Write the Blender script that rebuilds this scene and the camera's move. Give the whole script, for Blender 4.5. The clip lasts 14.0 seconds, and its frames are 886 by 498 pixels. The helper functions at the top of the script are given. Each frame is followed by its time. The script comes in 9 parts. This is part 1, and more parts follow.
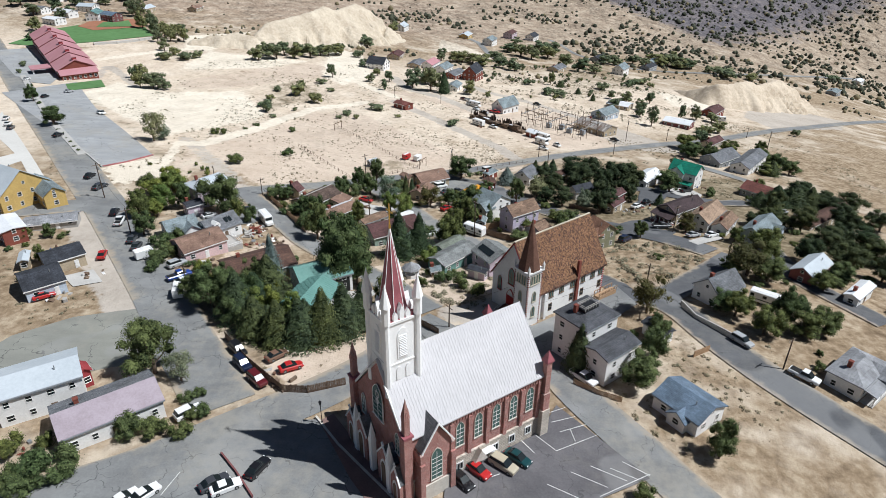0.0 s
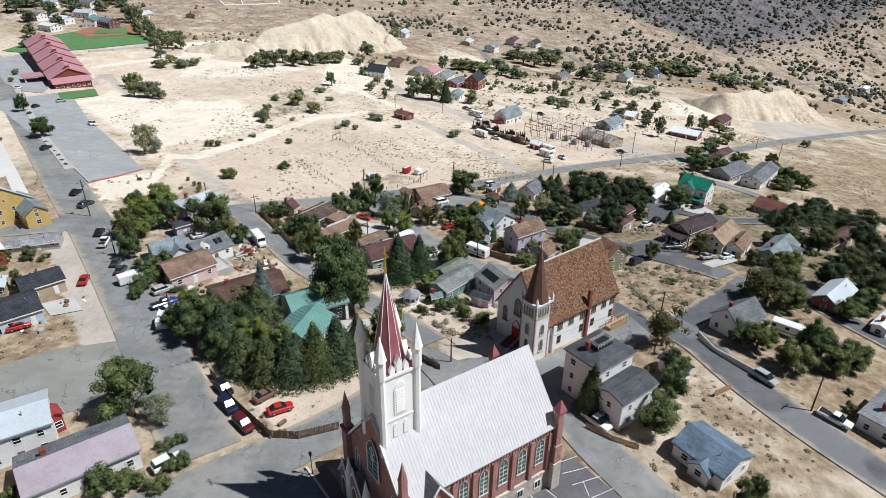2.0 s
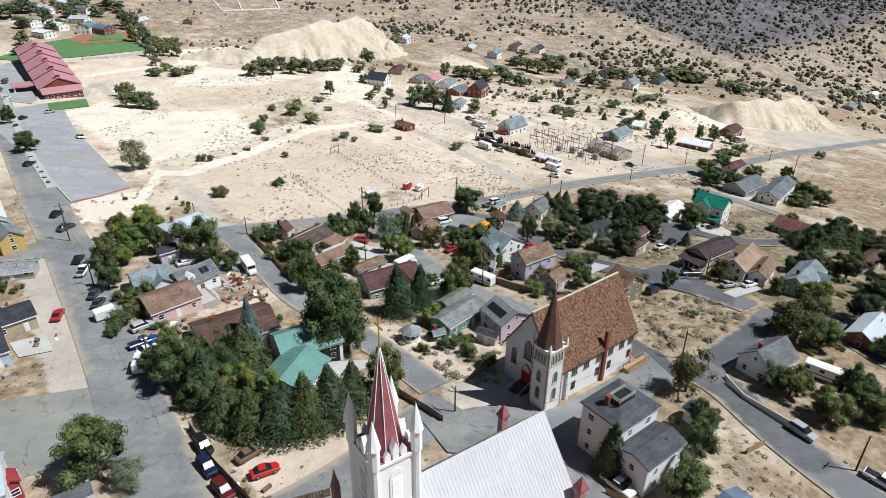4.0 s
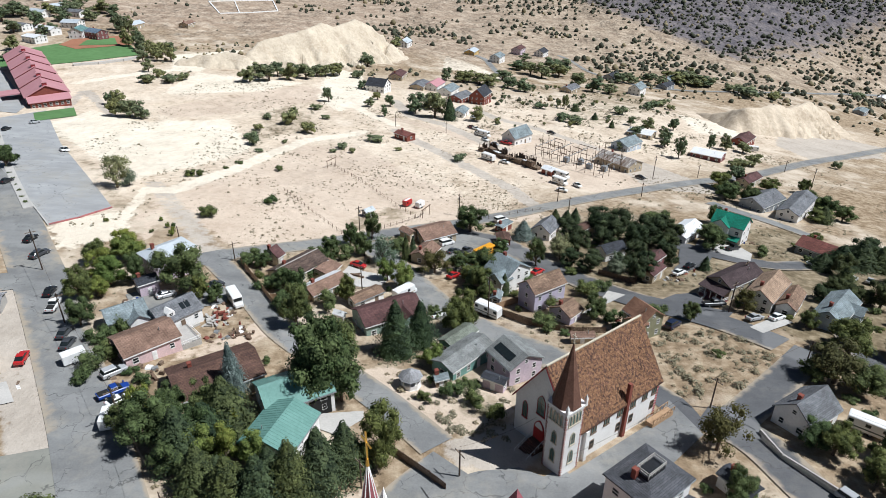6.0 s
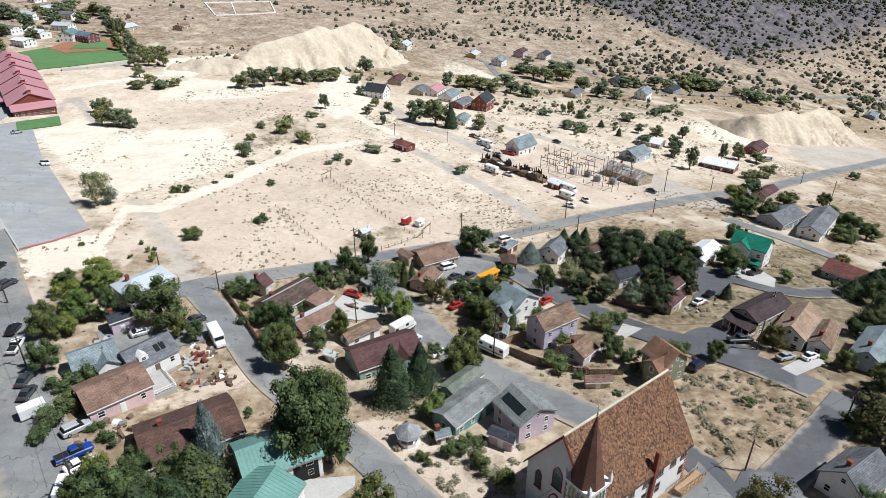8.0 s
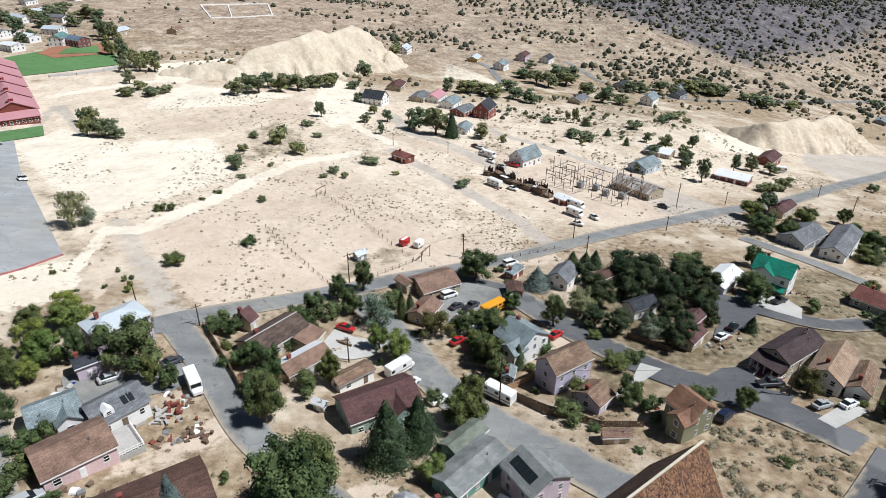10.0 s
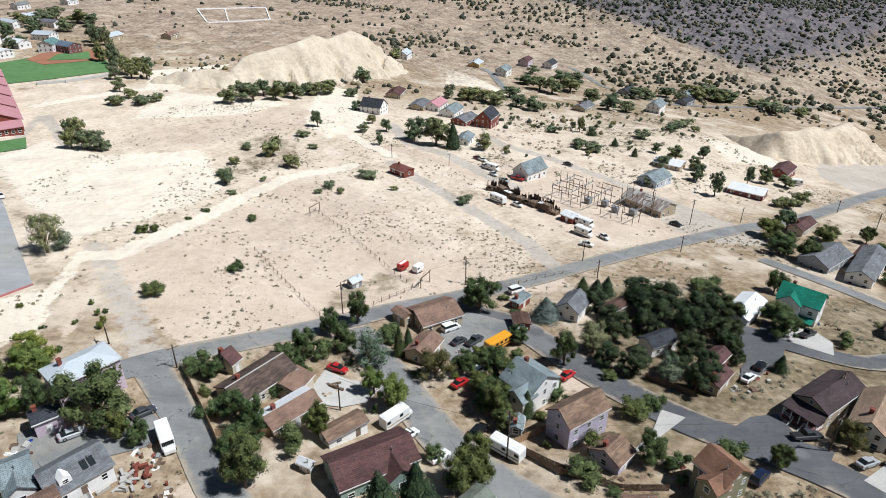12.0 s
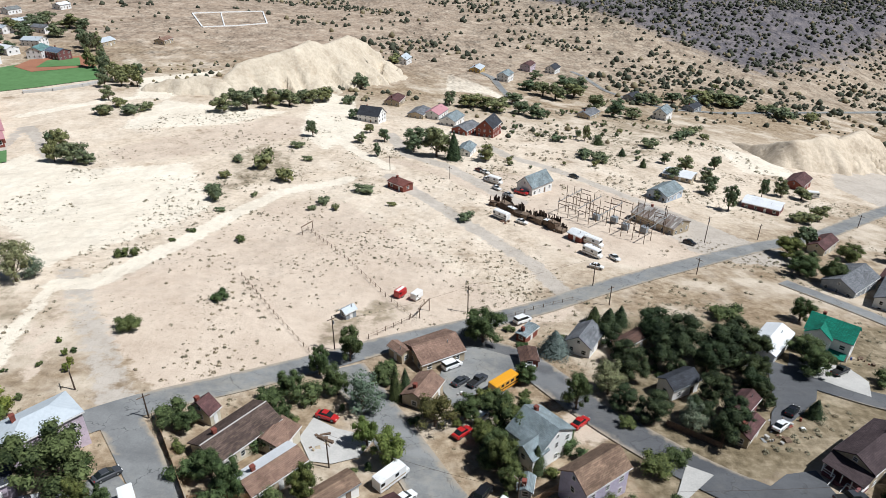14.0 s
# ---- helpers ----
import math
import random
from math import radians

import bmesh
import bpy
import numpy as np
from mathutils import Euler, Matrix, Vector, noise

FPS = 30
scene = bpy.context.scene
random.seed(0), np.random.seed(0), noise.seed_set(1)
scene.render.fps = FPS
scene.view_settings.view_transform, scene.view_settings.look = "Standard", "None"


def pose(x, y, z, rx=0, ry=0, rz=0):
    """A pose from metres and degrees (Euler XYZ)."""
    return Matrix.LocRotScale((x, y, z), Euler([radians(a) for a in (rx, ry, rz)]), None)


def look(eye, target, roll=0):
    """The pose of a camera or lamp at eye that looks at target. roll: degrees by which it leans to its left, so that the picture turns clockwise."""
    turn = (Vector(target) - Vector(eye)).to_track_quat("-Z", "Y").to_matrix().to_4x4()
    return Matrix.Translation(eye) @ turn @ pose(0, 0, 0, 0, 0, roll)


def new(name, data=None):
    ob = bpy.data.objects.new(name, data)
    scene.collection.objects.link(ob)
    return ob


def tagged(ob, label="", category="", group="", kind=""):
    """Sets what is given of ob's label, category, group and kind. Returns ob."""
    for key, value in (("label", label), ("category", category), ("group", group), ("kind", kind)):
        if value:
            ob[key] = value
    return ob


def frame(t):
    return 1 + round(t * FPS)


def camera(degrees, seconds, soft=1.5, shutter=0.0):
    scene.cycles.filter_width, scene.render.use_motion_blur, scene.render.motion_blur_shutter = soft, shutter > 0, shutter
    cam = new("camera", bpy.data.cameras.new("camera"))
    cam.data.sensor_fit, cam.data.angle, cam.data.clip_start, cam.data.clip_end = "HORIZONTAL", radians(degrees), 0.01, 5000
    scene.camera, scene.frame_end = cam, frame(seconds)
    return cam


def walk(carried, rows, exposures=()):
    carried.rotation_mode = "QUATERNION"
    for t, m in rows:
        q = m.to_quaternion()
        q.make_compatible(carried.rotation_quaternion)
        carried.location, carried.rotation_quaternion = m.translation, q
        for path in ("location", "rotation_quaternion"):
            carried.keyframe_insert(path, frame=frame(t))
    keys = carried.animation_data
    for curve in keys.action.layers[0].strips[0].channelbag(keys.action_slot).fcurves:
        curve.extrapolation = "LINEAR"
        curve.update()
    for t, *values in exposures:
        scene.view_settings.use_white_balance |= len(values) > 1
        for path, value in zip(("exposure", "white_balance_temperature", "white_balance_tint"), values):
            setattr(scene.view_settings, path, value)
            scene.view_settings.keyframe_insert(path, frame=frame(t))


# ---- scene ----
cam = camera(68.75, 14.0, soft=0.62)
# seconds, eye (m), yaw to the left of +y, pitch, roll (degrees)
PATH = [
    (0.0, 0.00, 0.00, 78.96, -0.001, -29.041, 0.512),
    (0.5, -0.03, 2.13, 78.94, 0.009, -28.960, 0.549),
    (1.0, -0.07, 4.53, 78.94, 0.030, -28.867, 0.569),
    (1.5, -0.13, 7.16, 78.95, 0.059, -28.770, 0.576),
    (2.0, -0.20, 10.00, 78.97, 0.096, -28.678, 0.571),
    (2.5, -0.28, 13.02, 79.00, 0.137, -28.597, 0.557),
    (3.0, -0.37, 16.19, 79.03, 0.179, -28.529, 0.537),
    (3.5, -0.46, 19.50, 79.06, 0.222, -28.476, 0.514),
    (4.0, -0.55, 22.91, 79.10, 0.263, -28.438, 0.489),
    (4.5, -0.65, 26.42, 79.13, 0.301, -28.415, 0.464),
    (5.0, -0.74, 30.01, 79.17, 0.335, -28.405, 0.442),
    (5.5, -0.84, 33.65, 79.20, 0.364, -28.406, 0.423),
    (6.0, -0.94, 37.34, 79.22, 0.387, -28.414, 0.408),
    (6.5, -1.03, 41.05, 79.25, 0.405, -28.428, 0.397),
    (7.0, -1.12, 44.79, 79.26, 0.418, -28.443, 0.391),
    (7.5, -1.21, 48.53, 79.27, 0.428, -28.458, 0.388),
    (8.0, -1.29, 52.26, 79.27, 0.435, -28.469, 0.389),
    (8.5, -1.36, 55.99, 79.26, 0.442, -28.474, 0.392),
    (9.0, -1.43, 59.71, 79.24, 0.448, -28.471, 0.396),
    (9.5, -1.49, 63.41, 79.21, 0.457, -28.460, 0.399),
    (10.0, -1.55, 67.09, 79.18, 0.469, -28.440, 0.401),
    (10.5, -1.60, 70.74, 79.13, 0.485, -28.411, 0.399),
    (11.0, -1.65, 74.38, 79.07, 0.506, -28.374, 0.392),
    (11.5, -1.69, 77.99, 79.01, 0.531, -28.331, 0.380),
    (12.0, -1.72, 81.59, 78.93, 0.560, -28.285, 0.361),
    (12.5, -1.74, 85.19, 78.85, 0.590, -28.239, 0.336),
    (13.0, -1.77, 88.78, 78.76, 0.617, -28.197, 0.304),
    (13.5, -1.78, 92.37, 78.66, 0.635, -28.165, 0.269),
    (14.0, -1.80, 95.98, 78.56, 0.638, -28.148, 0.231),
]


def aim(x, y, z, yaw, pitch, roll):
    a, b = radians(yaw), radians(pitch)
    way = Vector((-math.sin(a) * math.cos(b), math.cos(a) * math.cos(b), math.sin(b)))
    eye = Vector((x, y, z))
    return look(eye, eye + way, roll)


walk(cam, [(row[0], aim(*row[1:])) for row in PATH], [(0.0, -0.16, 5950, 8), (5.0, -0.08, 5950, 8), (8.0, -0.04, 5950, 8), (11.0, -0.1, 5950, 8), (14.0, -0.14, 5950, 8)])

# ---- light ----
world = bpy.data.worlds.new("world")
scene.world = world
world.use_nodes = True
wn = world.node_tree
sky = wn.nodes.new("ShaderNodeTexSky")
sky.sky_type = "NISHITA"
sky.sun_disc = False
sky.ozone_density = 3.0
SUN_UP, SUN_AT = radians(56), radians(-10.5)
sky.sun_elevation, sky.sun_rotation = SUN_UP, radians(90) - SUN_AT
wn.links.new(sky.outputs[0], wn.nodes["Background"].inputs[0])
wn.nodes["Background"].inputs[1].default_value = 0.034
lamp = bpy.data.lights.new("sun", "SUN")
lamp.energy, lamp.angle, lamp.color = 5.9, radians(0.53), (1.0, 0.97, 0.93)
sun = new("sun", lamp)
sun.matrix_world = look((math.cos(SUN_UP) * math.cos(SUN_AT) * 300, math.cos(SUN_UP) * math.sin(SUN_AT) * 300, math.sin(SUN_UP) * 300), (0, 0, 0))
scene.view_settings.exposure = 0.0


# ---- materials ----
def nodes(name, rough=0.85, metal=0.0):
    m = bpy.data.materials.new(name)
    m.use_nodes = True
    nt = m.node_tree
    b = nt.nodes["Principled BSDF"]
    b.inputs["Roughness"].default_value, b.inputs["Metallic"].default_value = rough, metal
    b.inputs["Specular IOR Level"].default_value = 0.3
    return m, nt, b


def noise_tex(nt, vector, scale, detail=4, rough=0.6):
    n = nt.nodes.new("ShaderNodeTexNoise")
    n.inputs["Scale"].default_value, n.inputs["Detail"].default_value, n.inputs["Roughness"].default_value = scale, detail, rough
    nt.links.new(vector, n.inputs["Vector"])
    return n.outputs["Fac"]


def ramp(nt, fac, stops):
    r = nt.nodes.new("ShaderNodeValToRGB")
    el = r.color_ramp.elements
    el[0].position, el[1].position = stops[0][0], stops[-1][0]
    el[0].color, el[1].color = (*stops[0][1], 1), (*stops[-1][1], 1)
    for p, c in stops[1:-1]:
        el.new(p).color = (*c, 1)
    nt.links.new(fac, r.inputs[0])
    return r.outputs[0]


def mix(nt, fac, a, b, mode="MIX"):
    m = nt.nodes.new("ShaderNodeMix")
    m.data_type, m.blend_type = "RGBA", mode
    for sock, v in ((m.inputs[0], fac), (m.inputs[6], a), (m.inputs[7], b)):
        if isinstance(v, (int, float)):
            sock.default_value = v
        elif isinstance(v, tuple):
            sock.default_value = (*v, 1)
        else:
            nt.links.new(v, sock)
    return m.outputs[2]


def maths(nt, op, a, b=0.0, c=0.0):
    m = nt.nodes.new("ShaderNodeMath")
    m.operation = op
    for sock, v in zip(m.inputs, (a, b, c)):
        if isinstance(v, (int, float)):
            sock.default_value = v
        else:
            nt.links.new(v, sock)
    return m.outputs[0]


def smooth_step(nt, value, lo, hi):
    m = nt.nodes.new("ShaderNodeMapRange")
    m.interpolation_type = "SMOOTHSTEP"
    m.inputs["From Min"].default_value, m.inputs["From Max"].default_value = lo, hi
    nt.links.new(value, m.inputs["Value"])
    return m.outputs[0]


def bump(nt, b, h, distance, strength=1.0):
    bp = nt.nodes.new("ShaderNodeBump")
    bp.inputs["Distance"].default_value, bp.inputs["Strength"].default_value = distance, strength
    nt.links.new(h, bp.inputs["Height"])
    nt.links.new(bp.outputs[0], b.inputs["Normal"])


def position(nt):
    return nt.nodes.new("ShaderNodeNewGeometry").outputs["Position"]


def material(name, color, rough=0.85, color2=None, scale=0.25, fine=3.0, metal=0.0, relief=0.03):
    """Worn paint, earth or stone: a large stain pattern and a fine grain."""
    m, nt, b = nodes(name, rough, metal)
    co = position(nt)
    color2 = color2 or tuple(c * 0.74 for c in color)
    big, small = noise_tex(nt, co, scale), noise_tex(nt, co, fine)
    f = maths(nt, "ADD", maths(nt, "MULTIPLY", big, 0.55), maths(nt, "MULTIPLY", small, 0.45))
    nt.links.new(ramp(nt, f, [(0.38, color2), (0.6, color)]), b.inputs["Base Color"])
    if relief:
        bump(nt, b, small, relief)
    return m


def roofing(name, color, color2, brick=(0.9, 0.3), rough=0.85, gap=0.5, mottle=0.2):
    """Courses of shingles that differ in tone, laid along the slope by the roof's own coordinates."""
    m, nt, b = nodes(name, rough)
    uv = nt.nodes.new("ShaderNodeTexCoord").outputs["UV"]
    t = nt.nodes.new("ShaderNodeTexBrick")
    t.inputs["Color1"].default_value, t.inputs["Color2"].default_value = (*color, 1), (*color2, 1)
    t.inputs["Mortar"].default_value = (*[c * gap for c in color2], 1)
    t.inputs["Scale"].default_value, t.inputs["Mortar Size"].default_value = 1.0, 0.02
    t.inputs["Brick Width"].default_value, t.inputs["Row Height"].default_value = brick
    nt.links.new(uv, t.inputs["Vector"])
    pos = position(nt)
    stain = ramp(nt, noise_tex(nt, pos, 0.35), [(0.35, (0.68, 0.66, 0.64)), (0.65, (1.12, 1.1, 1.08))])
    grain = ramp(nt, noise_tex(nt, pos, 2.6, 3), [(0.3, (1 - mottle,) * 3), (0.7, (1 + mottle,) * 3)])
    c = mix(nt, 1.0, mix(nt, 1.0, t.outputs["Color"], stain, "MULTIPLY"), grain, "MULTIPLY")
    nt.links.new(c, b.inputs["Base Color"])
    bump(nt, b, t.outputs["Fac"], 0.02)
    return m


def leafy(name, dark, light, trans=0.09):
    """Foliage: clumps of different tone, then single leaves, then whole plants."""
    m, nt, b = nodes(name, 0.75)
    b.inputs["Specular IOR Level"].default_value = 0.15
    g = nt.nodes.new("ShaderNodeNewGeometry")
    oi = nt.nodes.new("ShaderNodeObjectInfo")
    clumps = noise_tex(nt, nt.nodes.new("ShaderNodeTexCoord").outputs["Object"], 5.0, 2)
    f = maths(nt, "ADD", maths(nt, "MULTIPLY", g.outputs["Random Per Island"], 0.5), maths(nt, "MULTIPLY", smooth_step(nt, clumps, 0.35, 0.65), 0.5))
    c = ramp(nt, f, [(0.08, dark), (0.92, light)])
    tint = ramp(nt, oi.outputs["Random"], [(0.0, (0.7, 0.82, 0.8)), (0.5, (1.0, 1.0, 1.0)), (1.0, (1.3, 1.14, 0.85))])
    c = mix(nt, 1.0, c, tint, "MULTIPLY")
    nt.links.new(c, b.inputs["Base Color"])
    tr = nt.nodes.new("ShaderNodeBsdfTranslucent")
    nt.links.new(c, tr.inputs["Color"])
    mx = nt.nodes.new("ShaderNodeMixShader")
    mx.inputs[0].default_value = trans
    nt.links.new(b.outputs[0], mx.inputs[1])
    nt.links.new(tr.outputs[0], mx.inputs[2])
    nt.links.new(mx.outputs[0], nt.nodes["Material Output"].inputs["Surface"])
    return m


def ground_material():
    m, nt, b = nodes("dry_ground", 0.95)
    b.inputs["Specular IOR Level"].default_value = 0.1
    pos = position(nt)
    xyz = nt.nodes.new("ShaderNodeSeparateXYZ")
    nt.links.new(pos, xyz.inputs[0])
    x, y = xyz.outputs[0], xyz.outputs[1]
    big, mid, fine, grain = noise_tex(nt, pos, 0.012, 5), noise_tex(nt, pos, 0.07, 5), noise_tex(nt, pos, 0.5, 5), noise_tex(nt, pos, 2.5, 3)
    grass = ramp(nt, maths(nt, "ADD", maths(nt, "MULTIPLY", fine, 0.6), maths(nt, "MULTIPLY", noise_tex(nt, pos, 0.17, 4), 0.4)), [(0.34, (0.15, 0.106, 0.066)), (0.48, (0.28, 0.208, 0.135)), (0.64, (0.45, 0.365, 0.26))])
    sand = ramp(nt, mid, [(0.3, (0.40, 0.325, 0.245)), (0.7, (0.60, 0.515, 0.41))])
    f = smooth_step(nt, maths(nt, "ADD", maths(nt, "MULTIPLY", big, 0.6), maths(nt, "MULTIPLY", mid, 0.5)), 0.52, 0.68)
    near = mix(nt, f, grass, sand)
    # the open field is barer than the town lots
    field = maths(nt, "MULTIPLY", smooth_step(nt, y, 195, 240), smooth_step(nt, maths(nt, "SUBTRACT", 540.0, y), 0, 110))
    field = maths(nt, "MULTIPLY", field, smooth_step(nt, maths(nt, "SUBTRACT", maths(nt, "MULTIPLY", y, 1.3), x), 260, 350))
    bare = ramp(nt, maths(nt, "ADD", maths(nt, "MULTIPLY", fine, 0.45), maths(nt, "MULTIPLY", mid, 0.55)), [(0.34, (0.45, 0.36, 0.27)), (0.48, (0.60, 0.50, 0.39)), (0.64, (0.71, 0.615, 0.50))])
    near = mix(nt, maths(nt, "MULTIPLY", field, smooth_step(nt, mid, 0.22, 0.40)), near, bare)
    # soils: pale sand, pink graded dirt, grey gravel, with ragged edges
    soil = nt.nodes.new("ShaderNodeAttribute")
    soil.attribute_name = "soil"
    ch = nt.nodes.new("ShaderNodeSeparateColor")
    nt.links.new(soil.outputs["Color"], ch.inputs[0])
    rag = maths(nt, "MULTIPLY", maths(nt, "SUBTRACT", maths(nt, "ADD", maths(nt, "MULTIPLY", fine, 0.5), maths(nt, "MULTIPLY", noise_tex(nt, pos, 0.16, 4), 0.5)), 0.5), 1.5)
    for k, stops in ((1, [(0.3, (0.48, 0.38, 0.295)), (0.7, (0.64, 0.535, 0.43))]), (2, [(0.3, (0.37, 0.325, 0.275)), (0.7, (0.52, 0.465, 0.405))]), (0, [(0.3, (0.64, 0.56, 0.45)), (0.7, (0.80, 0.725, 0.60))])):
        w = smooth_step(nt, maths(nt, "ADD", ch.outputs[k], rag), 0.38, 0.62)
        near = mix(nt, maths(nt, "MULTIPLY", w, 0.92), near, ramp(nt, maths(nt, "ADD", maths(nt, "MULTIPLY", mid, 0.6), maths(nt, "MULTIPLY", fine, 0.4)), stops))
    # banks, gullies and lots: darker brown ground
    w = smooth_step(nt, maths(nt, "ADD", soil.outputs["Alpha"], rag), 0.34, 0.66)
    near = mix(nt, maths(nt, "MULTIPLY", w, 0.85), near, ramp(nt, maths(nt, "ADD", maths(nt, "MULTIPLY", fine, 0.6), maths(nt, "MULTIPLY", mid, 0.4)), [(0.36, (0.09, 0.072, 0.042)), (0.5, (0.19, 0.152, 0.095)), (0.66, (0.36, 0.295, 0.20))]))
    rocky = maths(nt, "ADD", maths(nt, "MULTIPLY", mid, 0.6), maths(nt, "MULTIPLY", noise_tex(nt, pos, 0.2, 4), 0.4))
    rock = mix(nt, smooth_step(nt, x, -120, 180), ramp(nt, rocky, [(0.34, (0.24, 0.175, 0.126)), (0.5, (0.365, 0.284, 0.214)), (0.66, (0.51, 0.42, 0.328))]), ramp(nt, rocky, [(0.34, (0.23, 0.172, 0.126)), (0.5, (0.365, 0.291, 0.217)), (0.66, (0.53, 0.44, 0.34))]))
    # low sage, too small to stand as plants at that distance
    speck = maths(nt, "MULTIPLY", smooth_step(nt, noise_tex(nt, pos, 0.33, 2), 0.52, 0.64), smooth_step(nt, noise_tex(nt, pos, 0.02, 3), 0.35, 0.6))
    rock = mix(nt, maths(nt, "MULTIPLY", speck, 0.55), rock, (0.15, 0.12, 0.09))
    edge = maths(nt, "ADD", y, maths(nt, "MULTIPLY", big, 160.0))
    edge = maths(nt, "ADD", edge, maths(nt, "MULTIPLY", x, -0.12))
    far = smooth_step(nt, edge, 620, 760)
    c = mix(nt, far, near, rock)
    # cloud shadow on the eastern slope, painted in as darker, bluer ground
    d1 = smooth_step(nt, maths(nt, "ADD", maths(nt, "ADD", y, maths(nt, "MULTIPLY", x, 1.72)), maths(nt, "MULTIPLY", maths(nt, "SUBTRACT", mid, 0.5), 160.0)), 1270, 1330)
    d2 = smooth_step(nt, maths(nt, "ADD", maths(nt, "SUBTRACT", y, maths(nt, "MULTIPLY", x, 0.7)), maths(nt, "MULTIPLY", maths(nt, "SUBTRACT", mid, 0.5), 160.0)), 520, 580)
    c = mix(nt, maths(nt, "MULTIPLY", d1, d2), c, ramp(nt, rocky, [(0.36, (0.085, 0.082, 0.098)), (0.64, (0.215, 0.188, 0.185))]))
    # pebbles and twigs
    c = mix(nt, maths(nt, "MULTIPLY", smooth_step(nt, grain, 0.58, 0.72), 0.3), c, (0.22, 0.17, 0.115))
    tuft = maths(nt, "MULTIPLY", smooth_step(nt, noise_tex(nt, pos, 0.8, 2), 0.60, 0.70), smooth_step(nt, noise_tex(nt, pos, 0.03, 3), 0.48, 0.62))
    c = mix(nt, maths(nt, "MULTIPLY", tuft, 0.55), c, (0.19, 0.155, 0.10))
    nt.links.new(c, b.inputs["Base Color"])
    # relief in metres: gullies of the hillside, hummocks of the field, clods
    relief = maths(nt, "ADD", maths(nt, "MULTIPLY", fine, 0.3), maths(nt, "MULTIPLY", grain, 0.12))
    relief = maths(nt, "ADD", relief, maths(nt, "MULTIPLY", maths(nt, "MULTIPLY", field, noise_tex(nt, pos, 0.045, 3)), 3.5))
    relief = maths(nt, "ADD", relief, maths(nt, "MULTIPLY", maths(nt, "MULTIPLY", far, noise_tex(nt, pos, 0.013, 5)), 34.0))
    bump(nt, b, relief, 1.0)
    return m


def asphalt_material(name, a, bb, dusty=0.5):
    m, nt, b = nodes(name, 0.9)
    pos = position(nt)
    big, fine = noise_tex(nt, pos, 0.12, 5), noise_tex(nt, pos, 3.0, 4)
    c = ramp(nt, maths(nt, "ADD", maths(nt, "MULTIPLY", big, 0.7), maths(nt, "MULTIPLY", fine, 0.3)), [(0.36, bb), (0.62, a)])
    v = nt.nodes.new("ShaderNodeTexVoronoi")
    v.feature = "DISTANCE_TO_EDGE"
    v.inputs["Scale"].default_value = 0.16
    warp = nt.nodes.new("ShaderNodeVectorMath")
    warp.operation = "MULTIPLY_ADD"
    n2 = nt.nodes.new("ShaderNodeTexNoise")
    n2.inputs["Scale"].default_value = 0.5
    nt.links.new(pos, n2.inputs["Vector"])
    nt.links.new(n2.outputs["Color"], warp.inputs[0])
    warp.inputs[1].default_value = (3.5, 3.5, 0)
    nt.links.new(pos, warp.inputs[2])
    nt.links.new(warp.outputs[0], v.inputs["Vector"])
    crack = smooth_step(nt, v.outputs["Distance"], 0.013, 0.003)
    crack = maths(nt, "MULTIPLY", crack, smooth_step(nt, big, 0.44, 0.52))
    c = mix(nt, maths(nt, "MULTIPLY", crack, 0.65), c, (0.06, 0.06, 0.06))
    streak = nt.nodes.new("ShaderNodeMapping")
    streak.inputs["Rotation"].default_value, streak.inputs["Scale"].default_value = (0, 0, radians(28)), (0.05, 0.25, 1)
    nt.links.new(pos, streak.inputs["Vector"])
    c = mix(nt, 1.0, c, ramp(nt, noise_tex(nt, streak.outputs[0], 1.0, 4), [(0.35, (0.9, 0.9, 0.9)), (0.65, (1.08, 1.08, 1.07))]), "MULTIPLY")
    # sand blown over the road's edges
    uv = nt.nodes.new("ShaderNodeSeparateXYZ")
    nt.links.new(nt.nodes.new("ShaderNodeTexCoord").outputs["UV"], uv.inputs[0])
    side = maths(nt, "ADD", maths(nt, "ABSOLUTE", uv.outputs[0]), maths(nt, "MULTIPLY", maths(nt, "SUBTRACT", noise_tex(nt, pos, 0.35, 5), 0.5), 0.9))
    c = mix(nt, maths(nt, "MULTIPLY", smooth_step(nt, side, 0.66, 1.02), 0.85), c, (0.36, 0.30, 0.225))
    dust = maths(nt, "ADD", maths(nt, "MULTIPLY", noise_tex(nt, pos, 0.045, 4), 0.7), maths(nt, "MULTIPLY", noise_tex(nt, pos, 0.6, 4), 0.3))
    c = mix(nt, maths(nt, "MULTIPLY", smooth_step(nt, dust, 0.47, 0.66), dusty), c, (0.34, 0.315, 0.265))
    patch = noise_tex(nt, pos, 0.05, 2)
    c = mix(nt, maths(nt, "MULTIPLY", smooth_step(nt, patch, 0.56, 0.6), 0.3), c, (0.30, 0.30, 0.295))
    nt.links.new(c, b.inputs["Base Color"])
    bump(nt, b, fine, 0.02)
    return m


